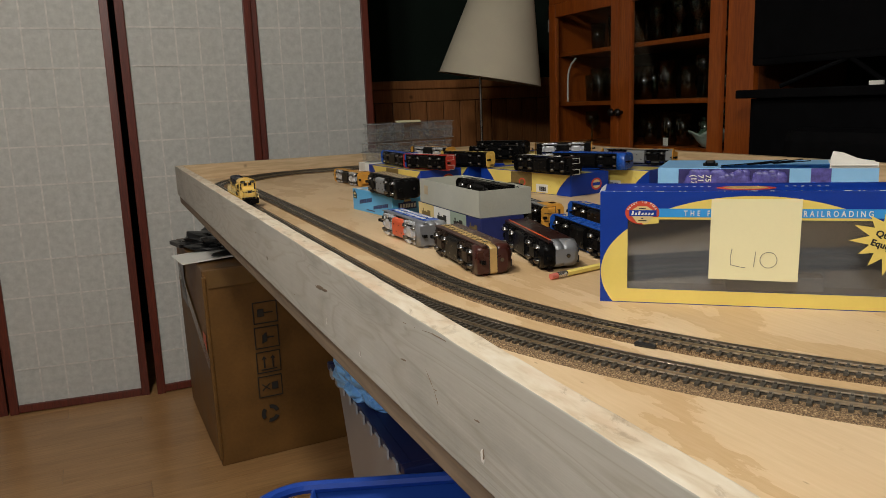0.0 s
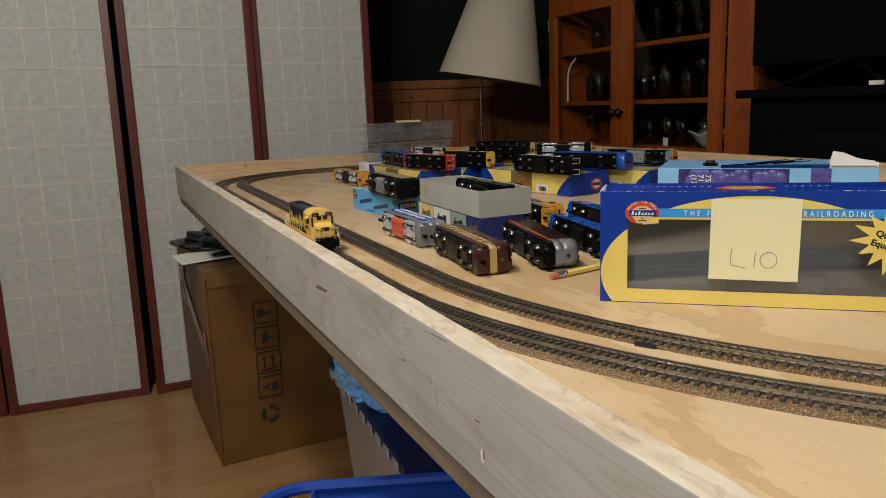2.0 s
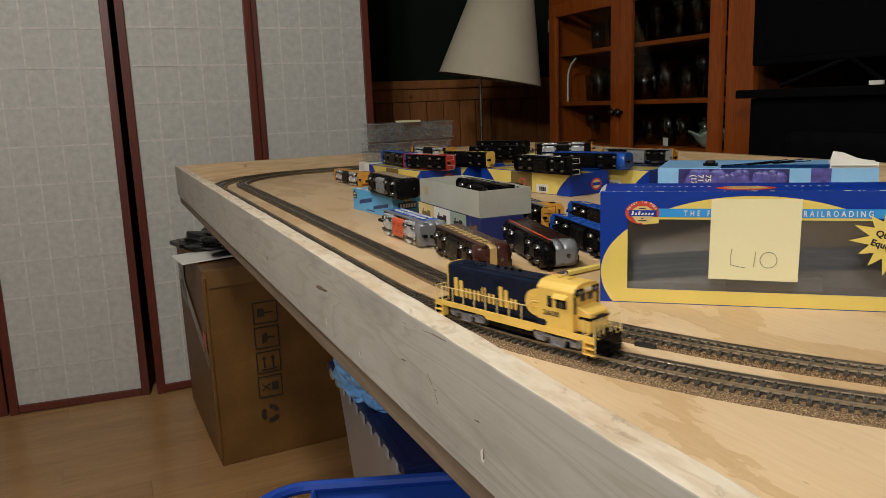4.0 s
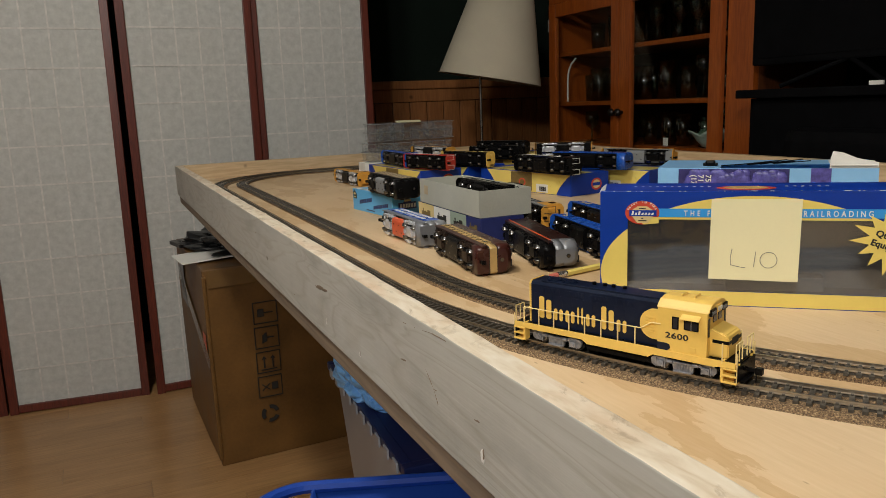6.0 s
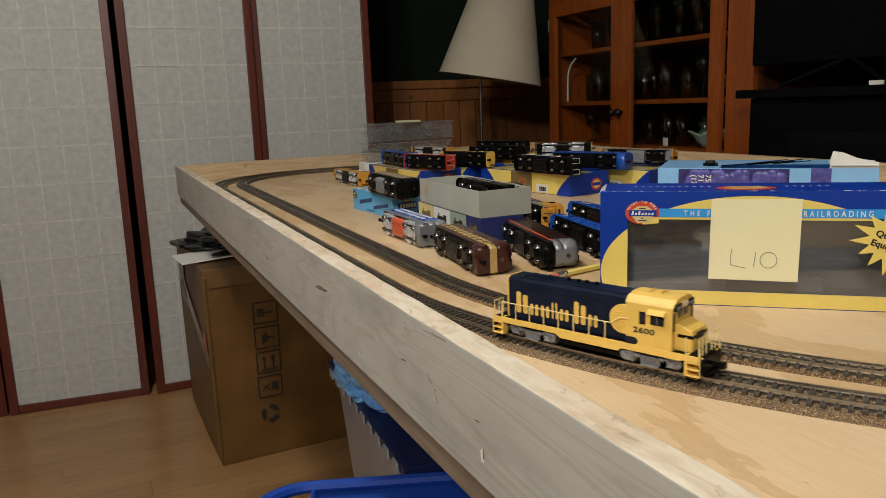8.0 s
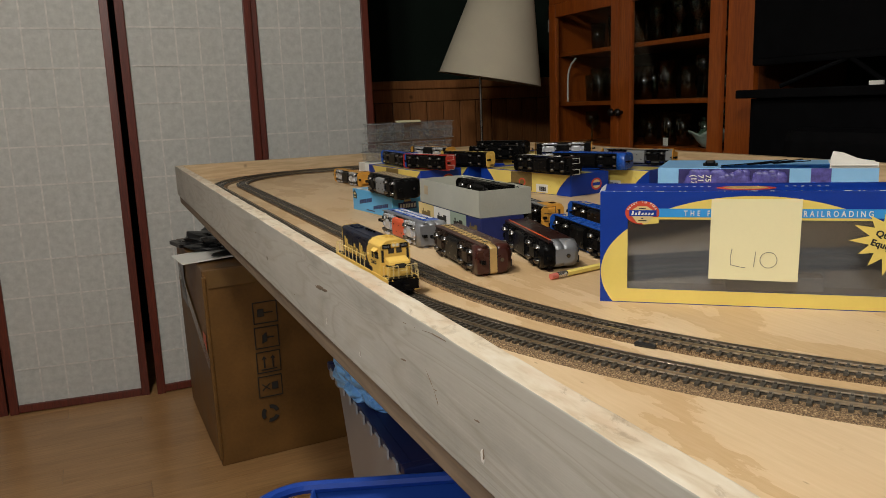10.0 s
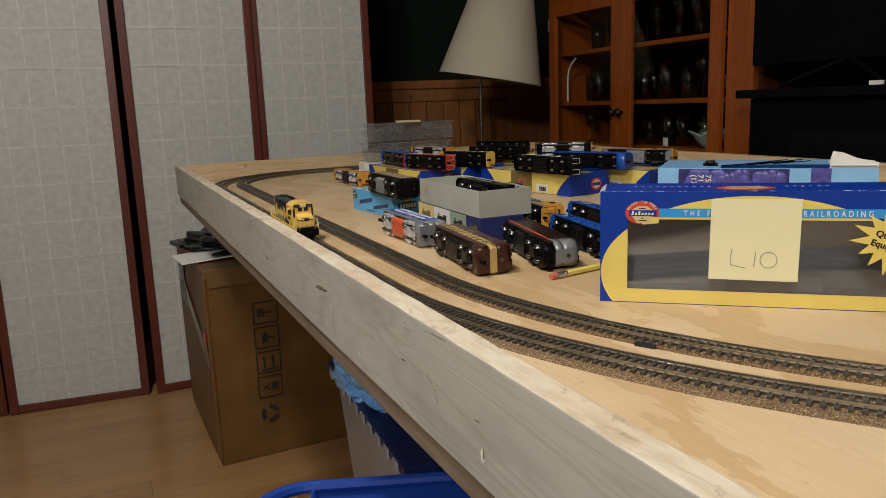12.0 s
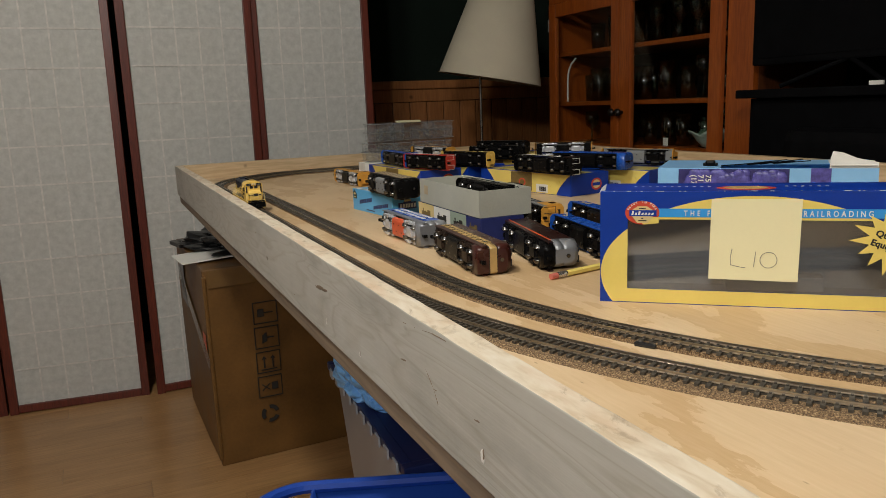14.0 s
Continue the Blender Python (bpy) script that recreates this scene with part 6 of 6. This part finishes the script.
def glass_cabinet():
    x, ya, yb, zt = 1.80, 1.665, 2.775, 1.430
    c = thing("glass_cabinet", "orange-varnished pine cabinet with two glazed doors", "cabinet", pose(0, 0, 0))
    part("side_panel", box(bmesh.new(), x + 0.022, 2.21, ya, ya + 0.02, 0.0, zt, 0.001), CABSIDE, c, "side panel with its shade put into the wood colour")
    part("side_panel", box(bmesh.new(), x + 0.022, 2.21, yb - 0.02, yb, 0.0, zt, 0.001), CABWOOD, c)
    # Near-black back: the dimness inside the cabinet is put into its colour.
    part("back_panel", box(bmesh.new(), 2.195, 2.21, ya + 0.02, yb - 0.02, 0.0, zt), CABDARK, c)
    part("top", box(bmesh.new(), x + 0.0, 2.215, ya - 0.005, yb + 0.005, zt, zt + 0.025, 0.002), CABWOOD, c)
    cor = bmesh.new()
    prism(cor, [(-0.055, 0.055), (-0.055, 0.045), (-0.02, 0.0), (0.02, 0.0), (0.02, 0.055)], ya - 0.03, yb + 0.03, Matrix.Translation((x, 0, zt - 0.012)))
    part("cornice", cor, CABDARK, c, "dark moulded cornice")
    # face frame
    part("stile", box(bmesh.new(), x, x + 0.022, ya, 1.772, 0.0, zt, 0.002), CABWOOD, c)
    part("stile", box(bmesh.new(), x, x + 0.022, 2.752, yb, 0.0, zt, 0.002), CABWOOD, c)
    part("face_rail", box(bmesh.new(), x, x + 0.022, 1.774, 2.750, 1.362, zt, 0.002), CABWOOD, c)
    part("face_rail", box(bmesh.new(), x, x + 0.022, 1.774, 2.750, 0.0, 0.55, 0.002), CABWOOD, c)
    for z in (0.775, 0.942, 1.148):
        part("shelf", box(bmesh.new(), x + 0.03, 2.19, ya + 0.021, yb - 0.021, z, z + 0.016, 0.001), CABWOOD, c)
    for y0, y1, knob in ((1.776, 2.276, 2.258), (2.280, 2.748, 2.298)):
        d = bmesh.new()
        sa, sb = (0.052, 0.064) if y0 < 2.0 else (0.047, 0.048)
        box(d, x - 0.020, x - 0.001, y0, y0 + sa, 0.555, 1.358, 0.003)
        box(d, x - 0.020, x - 0.001, y1 - sb, y1, 0.555, 1.358, 0.003)
        box(d, x - 0.019, x - 0.002, y0 + sa, y1 - sb, 0.555, 0.62, 0.003)
        box(d, x - 0.019, x - 0.002, y0 + sa, y1 - sb, 1.305, 1.358, 0.003)
        door = part("door", d, CABWOOD, c, "glazed cabinet door")
        pn = part("pane", box(bmesh.new(), x - 0.012, x - 0.009, y0 + sa, y1 - sb, 0.62, 1.305), PANE, door, "clear glass pane")
        pn.visible_shadow = False
        kb = bmesh.new()
        lathe(kb, [(0.0, 0.0), (0.007, 0.0), (0.006, 0.012), (0.015, 0.018), (0.014, 0.026), (0.0, 0.029)], 14, Matrix.Translation((x - 0.020, knob, 0.915)) @ Matrix.Rotation(-math.pi / 2, 4, "Y"))
        part("knob", kb, IRON, door, "dark round knob")
        for z in (0.70, 1.25):
            hg = bmesh.new()
            rod(hg, (x - 0.021, y1 if y1 > 2.5 else y0, z), (x - 0.021, y1 if y1 > 2.5 else y0, z + 0.05), 0.004, seg=8)
            part("hinge", hg, STEEL, door)
    rnd = random.Random(12)
    for z in (0.791, 0.958, 1.164):
        y = ya + 0.11
        while y < yb - 0.10:
            xx = x + 0.09 + rnd.random() * 0.08
            k = (0.9 + rnd.random() * 0.35) * (0.88 if z < 0.9 else 1.0)
            m = pose(xx, y, z + 0.001, 0, 0, rnd.random() * 90)
            q = rnd.random()
            if q < 0.45:
                tumbler(m, k, "clear drinking glass on the cabinet shelf")
            elif q < 0.85:
                stemmed(m, k * 0.92, "clear stemmed wine glass on the cabinet shelf")
            elif z > 1.1:
                bottle(m, "clear glass bottle on the cabinet shelf", GLASSY)
            else:
                tumbler(m, k, "clear drinking glass on the cabinet shelf")
            if rnd.random() < 0.6:
                tumbler(pose(xx + 0.13, y + 0.03, z + 0.001), k, "clear drinking glass at the back of the shelf")
            y += 0.070 + rnd.random() * 0.04
    # a ruffled glass bowl on the lower shelf
    bw = bmesh.new()
    rings = []
    for r, z in ((0.020, 0.0), (0.030, 0.004), (0.046, 0.022), (0.060, 0.042), (0.072, 0.052), (0.070, 0.053), (0.058, 0.044), (0.044, 0.025), (0.028, 0.008), (0.010, 0.006)):
        rings.append([(r * (1 + 0.08 * math.sin(7 * a) * (z / 0.05)) * math.cos(a), r * (1 + 0.08 * math.sin(7 * a) * (z / 0.05)) * math.sin(a), z + 0.006 * math.sin(7 * a) * (z / 0.05) ** 2) for a in (2 * math.pi * i / 56 for i in range(56))])
    solid("ruffled_bowl", loft(bw, rings), MILKGLASS, "pale green glass bowl with a ruffled white rim", "bowl", m=pose(x + 0.075, 1.905, 0.792))
    sw = bmesh.new()
    pts = [(x + 0.05, 2.712 - 0.02 * (i / 8) ** 6 * 3, 0.960 + 0.022 * i) for i in range(9)]
    for p, q in zip(pts, pts[1:]):
        rod(sw, p, q, 0.004, seg=8)
    solid("white_straw", sw, WHITEP, "bent white glass straw leaning in the cabinet", "straw")
    lb = bmesh.new()
    box(lb, 0, 0.001, -0.013, 0.013, 0, 0.028)
    solid("jar_label", lb, WHITEP, "small white and red label standing on the shelf", "label", m=pose(x + 0.06, 2.11, 0.792))


def console_and_screen():
    c = thing("console_table", "black media console along the wall", "console", pose(0, 0, 0))
    part("top", box(bmesh.new(), 1.62, 2.20, -0.30, 1.560, 0.955, 0.978, 0.003), SATIN, c)
    part("side_panel", box(bmesh.new(), 1.66, 2.19, 1.520, 1.542, 0.0, 0.954, 0.002), SATIN, c)
    part("side_panel", box(bmesh.new(), 1.66, 2.19, 1.02, 1.04, 0.0, 0.954, 0.002), SATIN, c)
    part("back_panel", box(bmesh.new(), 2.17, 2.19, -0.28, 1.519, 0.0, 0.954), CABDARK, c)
    part("shelf", box(bmesh.new(), 1.66, 2.168, -0.28, 1.019, 0.45, 0.47, 0.002), SATIN, c)
    part("door", box(bmesh.new(), 1.645, 1.659, 1.045, 1.518, 0.03, 0.950, 0.002), SATIN, c)
    tv = thing("television", "large black television on splayed legs", "television", pose(1.76, 0, 0))
    part("casing", box(bmesh.new(), -0.012, 0.030, 0.30, 1.625, 1.045, 1.70, 0.006), SATIN, tv)
    part("screen", box(bmesh.new(), -0.0145, -0.0125, 0.315, 1.610, 1.065, 1.685), SATIN, tv)
    for y in (1.32, 0.70):
        b = bmesh.new()
        rod(b, (0.0, y, 1.050), (-0.06, y + 0.16, 0.985), 0.006, seg=8)
        rod(b, (0.0, y, 1.050), (-0.06, y - 0.14, 0.985), 0.006, seg=8)
        part("leg", b, SATIN, tv)
    cb = bmesh.new()
    pts = [(1.64, 1.00 - 0.05 * i, 0.984 + 0.006 * math.sin(i * 0.6)) for i in range(9)]
    for p, q in zip(pts, pts[1:]):
        rod(cb, p, q, 0.0015, seg=6)
    solid("white_cable", cb, WHITEP, "thin white cable lying on the console", "cable")
    tg = bmesh.new()
    box(tg, 1.622, 1.626, 1.13, 1.165, 0.9785, 0.988)
    solid("remote_label", tg, WHITEP, "small white tag on the console edge", "tag")
    ch = thing("office_chair", "black padded office chair behind the table", "chair", pose(1.515, 1.02, 0))
    b = bmesh.new()
    box(b, -0.035, 0.035, -0.30, 0.26, 0.42, 0.885, 0.030)
    part("backrest", b, SATIN, ch, "rounded black backrest")
    b = bmesh.new()
    box(b, 0.04, 0.09, -0.24, 0.20, 0.44, 0.50, 0.02)
    part("seat", b, BLACKP, ch)
    part("column", rod(bmesh.new(), (0.065, -0.02, 0.06), (0.065, -0.02, 0.45), 0.025, seg=12), BLACKP, ch)
    b = bmesh.new()
    for i in range(5):
        a = 2 * math.pi * i / 5
        rod(b, (0.065, -0.02, 0.07), (0.065 + 0.06 * math.cos(a), -0.02 + 0.27 * math.sin(a), 0.02), 0.018, 0.012, seg=8)
    part("base", b, BLACKP, ch)


def under_table():
    c = thing("cardboard_box", "tall brown cardboard box standing on the floor", "box", pose(0.207, 2.008, 0, 0, 0, 1.5))
    w, d, h = 0.40, 0.575, 0.565
    b = bmesh.new()
    box(b, 0, w, 0, d, 0, h, 0.005)
    es = list(b.edges)
    bmesh.ops.subdivide_edges(b, edges=es, cuts=5, use_grid_fill=True)
    for v in b.verts:
        n = noise.noise_vector((v.co.x * 5, v.co.y * 5, v.co.z * 5))
        v.co += Vector((0.004 * n.x, 0.0025 * n.y, 0.003 * n.z if v.co.z > 0.1 else 0.0))
    part("carton", b, CARD, c, "scuffed corrugated carton")
    b = bmesh.new()
    box(b, -0.0048, -0.0036, 0.0, 0.56, 0.0, 0.045, 0.0002, m=Matrix.Translation((0, 0.004, 0.275)) @ Matrix.Rotation(0.32, 4, "X"))
    part("packing_tape", b, TAPE, c, "creased strip of packing tape across the side")
    b = bmesh.new()
    box(b, 0.010, w - 0.004, -0.0042, -0.0036, h - 0.052, h - 0.004, 0.0002)
    part("packing_tape", b, TAPE, c, "strip of packing tape along the upper edge")
    b = bmesh.new()
    box(b, -0.0044, 0.006, -0.0042, 0.006, 0.02, h - 0.02, 0.0025)
    part("edge_tape", b, CARD, c, "rubbed corner of the carton")
    b = bmesh.new()
    prism(b, [(0.0, 0.0), (0.13, 0.004), (0.135, 0.15), (0.02, 0.155), (0.045, 0.09), (0.01, 0.05)], 0, 0.0008, Matrix.Translation((-0.0040, 0.36, h - 0.185)) @ Matrix.Rotation(math.pi / 2, 4, "Z"))
    part("shipping_label", b, GREYL, c, "torn grey shipping label")
    b = bmesh.new()
    box(b, -0.0046, -0.0038, 0.035, 0.085, 0.30, 0.375)
    part("warning_label", b, ORANGE, c, "small rubbed red label")
    # handling marks, a column of framed pictograms
    for i, z in enumerate((0.394, 0.322, 0.250, 0.178)):
        x = 0.121 - 0.001 * i
        b = bmesh.new()
        for q in ((x, x + 0.068, z + 0.060, z + 0.0625), (x, x + 0.068, z, z + 0.0025), (x, x + 0.0025, z + 0.0025, z + 0.060), (x + 0.0655, x + 0.068, z + 0.0025, z + 0.060)):
            box(b, q[0], q[1], -0.0045, -0.0030, q[2], q[3])
        fr = part("mark_frame", b, INK, c, "printed square frame")
        b = bmesh.new()
        if i == 0:
            box(b, x + 0.012, x + 0.030, -0.0045, -0.0030, z + 0.020, z + 0.042)
            box(b, x + 0.030, x + 0.055, -0.0045, -0.0030, z + 0.029, z + 0.032)
        elif i == 1:
            prism(b, [(x + 0.020, z + 0.014), (x + 0.034, z + 0.020), (x + 0.034, z + 0.046), (x + 0.022, z + 0.038)], -0.0045, -0.0030)
            box(b, x + 0.034, x + 0.054, -0.0045, -0.0030, z + 0.029, z + 0.032)
        elif i == 2:
            for dx in (0.020, 0.044):
                box(b, x + dx, x + dx + 0.004, -0.0045, -0.0030, z + 0.014, z + 0.040)
                prism(b, [(x + dx - 0.005, z + 0.040), (x + dx + 0.009, z + 0.040), (x + dx + 0.002, z + 0.050)], -0.0045, -0.0030)
            box(b, x + 0.012, x + 0.056, -0.0045, -0.0030, z + 0.008, z + 0.011)
        else:
            box(b, x + 0.038, x + 0.056, -0.0045, -0.0030, z + 0.020, z + 0.042)
            for s in (-1, 1):
                m = Matrix.Translation((x + 0.022, 0, z + 0.030)) @ Matrix.Rotation(s * 0.7, 4, "Y")
                box(b, -0.014, 0.014, -0.0045, -0.0030, -0.0015, 0.0015, m=m)
        part("pictogram", b, INK, fr)
    b = bmesh.new()
    for k in range(3):
        a0 = k * 2 * math.pi / 3 + 0.25
        pts = [(0.026 * math.cos(a0 + 0.28 * i), 0.026 * math.sin(a0 + 0.28 * i)) for i in range(6)] + [(0.015 * math.cos(a0 + 0.28 * i), 0.015 * math.sin(a0 + 0.28 * i)) for i in range(5, -1, -1)]
        prism(b, [(0.146 + px, 0.128 + pz) for px, pz in pts], -0.0045, -0.0030)
    part("recycling_mark", b, INK, c, "printed ring of three arrows")
    # papers and a bag on top
    b = bmesh.new()
    box(b, 0.0, 0.21, 0.0, 0.15, 0, 0.003, 0.0005)
    for v in b.verts:
        v.co.z += 0.006 * (v.co.x / 0.2) ** 2
    solid("paper_sheet", b, WHITEP, "white printed sheet lying on the carton", "paper", m=pose(0.165, 2.09, h + 0.004, 0, 0, 6))
    b = bmesh.new()
    prism(b, [(0.085, 0.020), (0.120, 0.004), (0.205, 0.004), (0.205, 0.140), (0.160, 0.146), (0.140, 0.080), (0.100, 0.060)], 0, 0.0006, Matrix.Translation((0, 0, 0.0112)) @ Matrix.Rotation(-math.pi / 2, 4, "X"))
    solid("printed_card", b, BLACKP, "glossy black card lying on the white sheet", "card", m=pose(0.165, 2.09, h + 0.004, 0, 0, 6))
    b = bmesh.new()
    bmesh.ops.create_icosphere(b, subdivisions=4, radius=1.0)
    for v in b.verts:
        n = noise.noise(v.co * 2.2) * 0.45 + noise.noise(v.co * 6.0) * 0.2
        v.co = Vector((v.co.x * 0.15 * (1 + n), v.co.y * 0.13 * (1 + n), max(0.0, (v.co.z * 0.5 + 0.35) * 0.075 * (1 + n))))
    solid("black_bag", b, BLACKP, "crumpled black plastic bag on the carton", "bag", m=pose(0.360, 2.30, h + 0.004))
    b = bmesh.new()
    box(b, 0, 0.15, 0, 0.10, 0, 0.012, 0.002)
    solid("magazine", b, BLACKP, "dark glossy magazine lying on the carton", "magazine", m=pose(0.185, 2.36, h + 0.004, 0, 0, 12))
    # grey storage tub with a notched navy rim
    t = thing("storage_tub", "grey plastic storage tub with a notched navy rim", "storage tub", pose(0.381, 1.00, 0, 0, 0, -3.5))
    b = bmesh.new()
    w, d, h = 0.42, 0.52, 0.405
    bmesh.ops.create_cube(b, size=1.0)
    for v in b.verts:
        k = 1.0 if v.co.z > 0 else 0.86
        v.co = Vector((w / 2 + v.co.x * w * k, d / 2 + v.co.y * d * k, (v.co.z + 0.5) * h))
    bmesh.ops.delete(b, geom=[f for f in b.faces if f.normal.z > 0.5], context="FACES_ONLY")
    bmesh.ops.bevel(b, geom=[e for e in b.edges if abs(e.verts[0].co.z - e.verts[1].co.z) > 0.1], offset=0.03, segments=4, affect="EDGES")
    bmesh.ops.solidify(b, geom=b.faces[:], thickness=0.003)
    part("body", b, TUBGREY, t, "translucent grey tub body")
    b = bmesh.new()
    for q in ((-0.012, w + 0.012, -0.012, 0.008), (-0.012, w + 0.012, d - 0.008, d + 0.012), (-0.012, 0.008, 0.008, d - 0.008), (w - 0.008, w + 0.012, 0.008, d - 0.008)):
        box(b, q[0], q[1], q[2], q[3], h, h + 0.018, 0.003)
    rim = part("rim", b, TUBNAVY, t, "dark navy rim")
    for i in range(10):
        b = bmesh.new()
        y = 0.015 + i * 0.050
        box(b, -0.0165, -0.0125, y, y + 0.025, h - 0.002, h + 0.016, 0.0015)
        part("notch", b, TUBGREY, rim)
    b = bmesh.new()
    box(b, 0.0, w, 0.0, d, h + 0.006, h + 0.014, 0.002)
    part("lid", b, TUBNAVY, t, "dark navy lid")
    b = bmesh.new()
    bmesh.ops.create_icosphere(b, subdivisions=5, radius=1.0)
    for v in b.verts:
        n = abs(noise.noise(v.co * 1.7)) * 0.5 + abs(noise.noise(v.co * 3.6)) * 0.30 + noise.noise(v.co * 9.0) * 0.03
        v.co = Vector((v.co.x * 0.085 * (0.8 + n), v.co.y * 0.170 * (0.8 + n), max(0.0, (v.co.z + 0.55) * 0.075 * (0.7 + n))))
    solid("plastic_bag", b, CLOTH, "crumpled light blue plastic bag on the tub lid", "bag", m=pose(0.462, 1.345, h + 0.0145, 0, 0, -6))
    # blue tub
    tb = thing("blue_tub", "large blue plastic tub open at the top", "tub", pose(-0.040, 0.463, 0, 0, 0, -21))
    b = bmesh.new()
    w, d, h = 0.56, 0.50, 0.479
    bmesh.ops.create_cube(b, size=1.0)
    for v in b.verts:
        k = 1.0 if v.co.z > 0 else 0.84
        v.co = Vector((w / 2 + v.co.x * w * k, d / 2 + v.co.y * d * k, (v.co.z + 0.5) * h))
    bmesh.ops.delete(b, geom=[f for f in b.faces if f.normal.z > 0.5], context="FACES_ONLY")
    bmesh.ops.bevel(b, geom=[e for e in b.edges if abs(e.verts[0].co.z - e.verts[1].co.z) > 0.1], offset=0.07, segments=8, affect="EDGES")
    bmesh.ops.solidify(b, geom=b.faces[:], thickness=0.004)
    for f in b.faces:
        f.smooth = True
    part("body", b, TUBBLUE, tb, "glossy blue tub wall")
    rim = bmesh.new()
    n, rr = 10, 0.07
    loop = []
    for cx, cy, a0 in ((w - rr, d - rr, 0), (rr, d - rr, 90), (rr, rr, 180), (w - rr, rr, 270)):
        for i in range(n + 1):
            a = math.radians(a0 + 90 * i / n)
            loop.append(Vector((cx + rr * math.cos(a), cy + rr * math.sin(a), h)))
    for p, q in zip(loop, loop[1:] + loop[:1]):
        rod(rim, p, q, 0.0085, seg=8)
    part("rim", rim, TUBBLUE, tb, "rolled blue rim")


floor_lamp()
glass_cabinet()
console_and_screen()
under_table()
tall_model_box()
sticky_note()
flat_boxes()
models_on_table()
black_coach()
sky_blue_box()
picture_box()
chipboard_tray()
grape_carton()
pencil()
small_table_things()
floor_planks(ROOM_FLOOR)


def on_track(s):
    f, r = at_length(OUTER, s + 0.0495), at_length(OUTER, s - 0.0495)
    a = math.atan2(f[1] - r[1], f[0] - r[0])
    m = Matrix.Translation(((f[0] + r[0]) / 2, (f[1] + r[1]) / 2, TABLE + 0.0085)) @ Matrix.Rotation(a, 4, "Z")
    return m, f[2] - a, r[2] - a


def motions():
    """The locomotive runs up, halts, stands, and backs away again: seconds and metres along the outer track, from 0.2 m past its far end."""
    marks = [(0.0, 1.279), (0.5, 1.420), (1.0, 1.556), (1.5, 1.695), (2.0, 1.830), (2.5, 1.958), (3.0, 2.100), (3.2, 2.154), (3.6, 2.262), (4.0, 2.362),
             (4.3, 2.425), (4.6, 2.455), (4.9, 2.460), (7.6, 2.460), (7.7, 2.4575), (7.8, 2.452), (8.0, 2.437), (8.2, 2.4185), (8.5, 2.382), (9.0, 2.292), (9.5, 2.198), (10.0, 2.102), (10.3, 2.050),
             (10.5, 2.012), (11.0, 1.911), (11.5, 1.817), (12.0, 1.727), (12.5, 1.637), (13.0, 1.543), (13.5, 1.447), (14.0, 1.344)]
    ts, ss = [m[0] for m in marks], [m[1] for m in marks]
    body, front, rear = [], [], []
    for t in sorted(set(ts) | {i * 0.25 for i in range(57)}):
        m, a, b = on_track(0.2 + float(np.interp(t, ts, ss)))
        body.append((t, m))
        front.append((t, pose(0.0495, 0, 0, 0, 0, math.degrees(a))))
        rear.append((t, pose(-0.0495, 0, 0, 0, 0, math.degrees(b))))
    walk(RUNNER, body)
    walk(RUNNER_TRUCKS[0], front)
    walk(RUNNER_TRUCKS[1], rear)


motions()
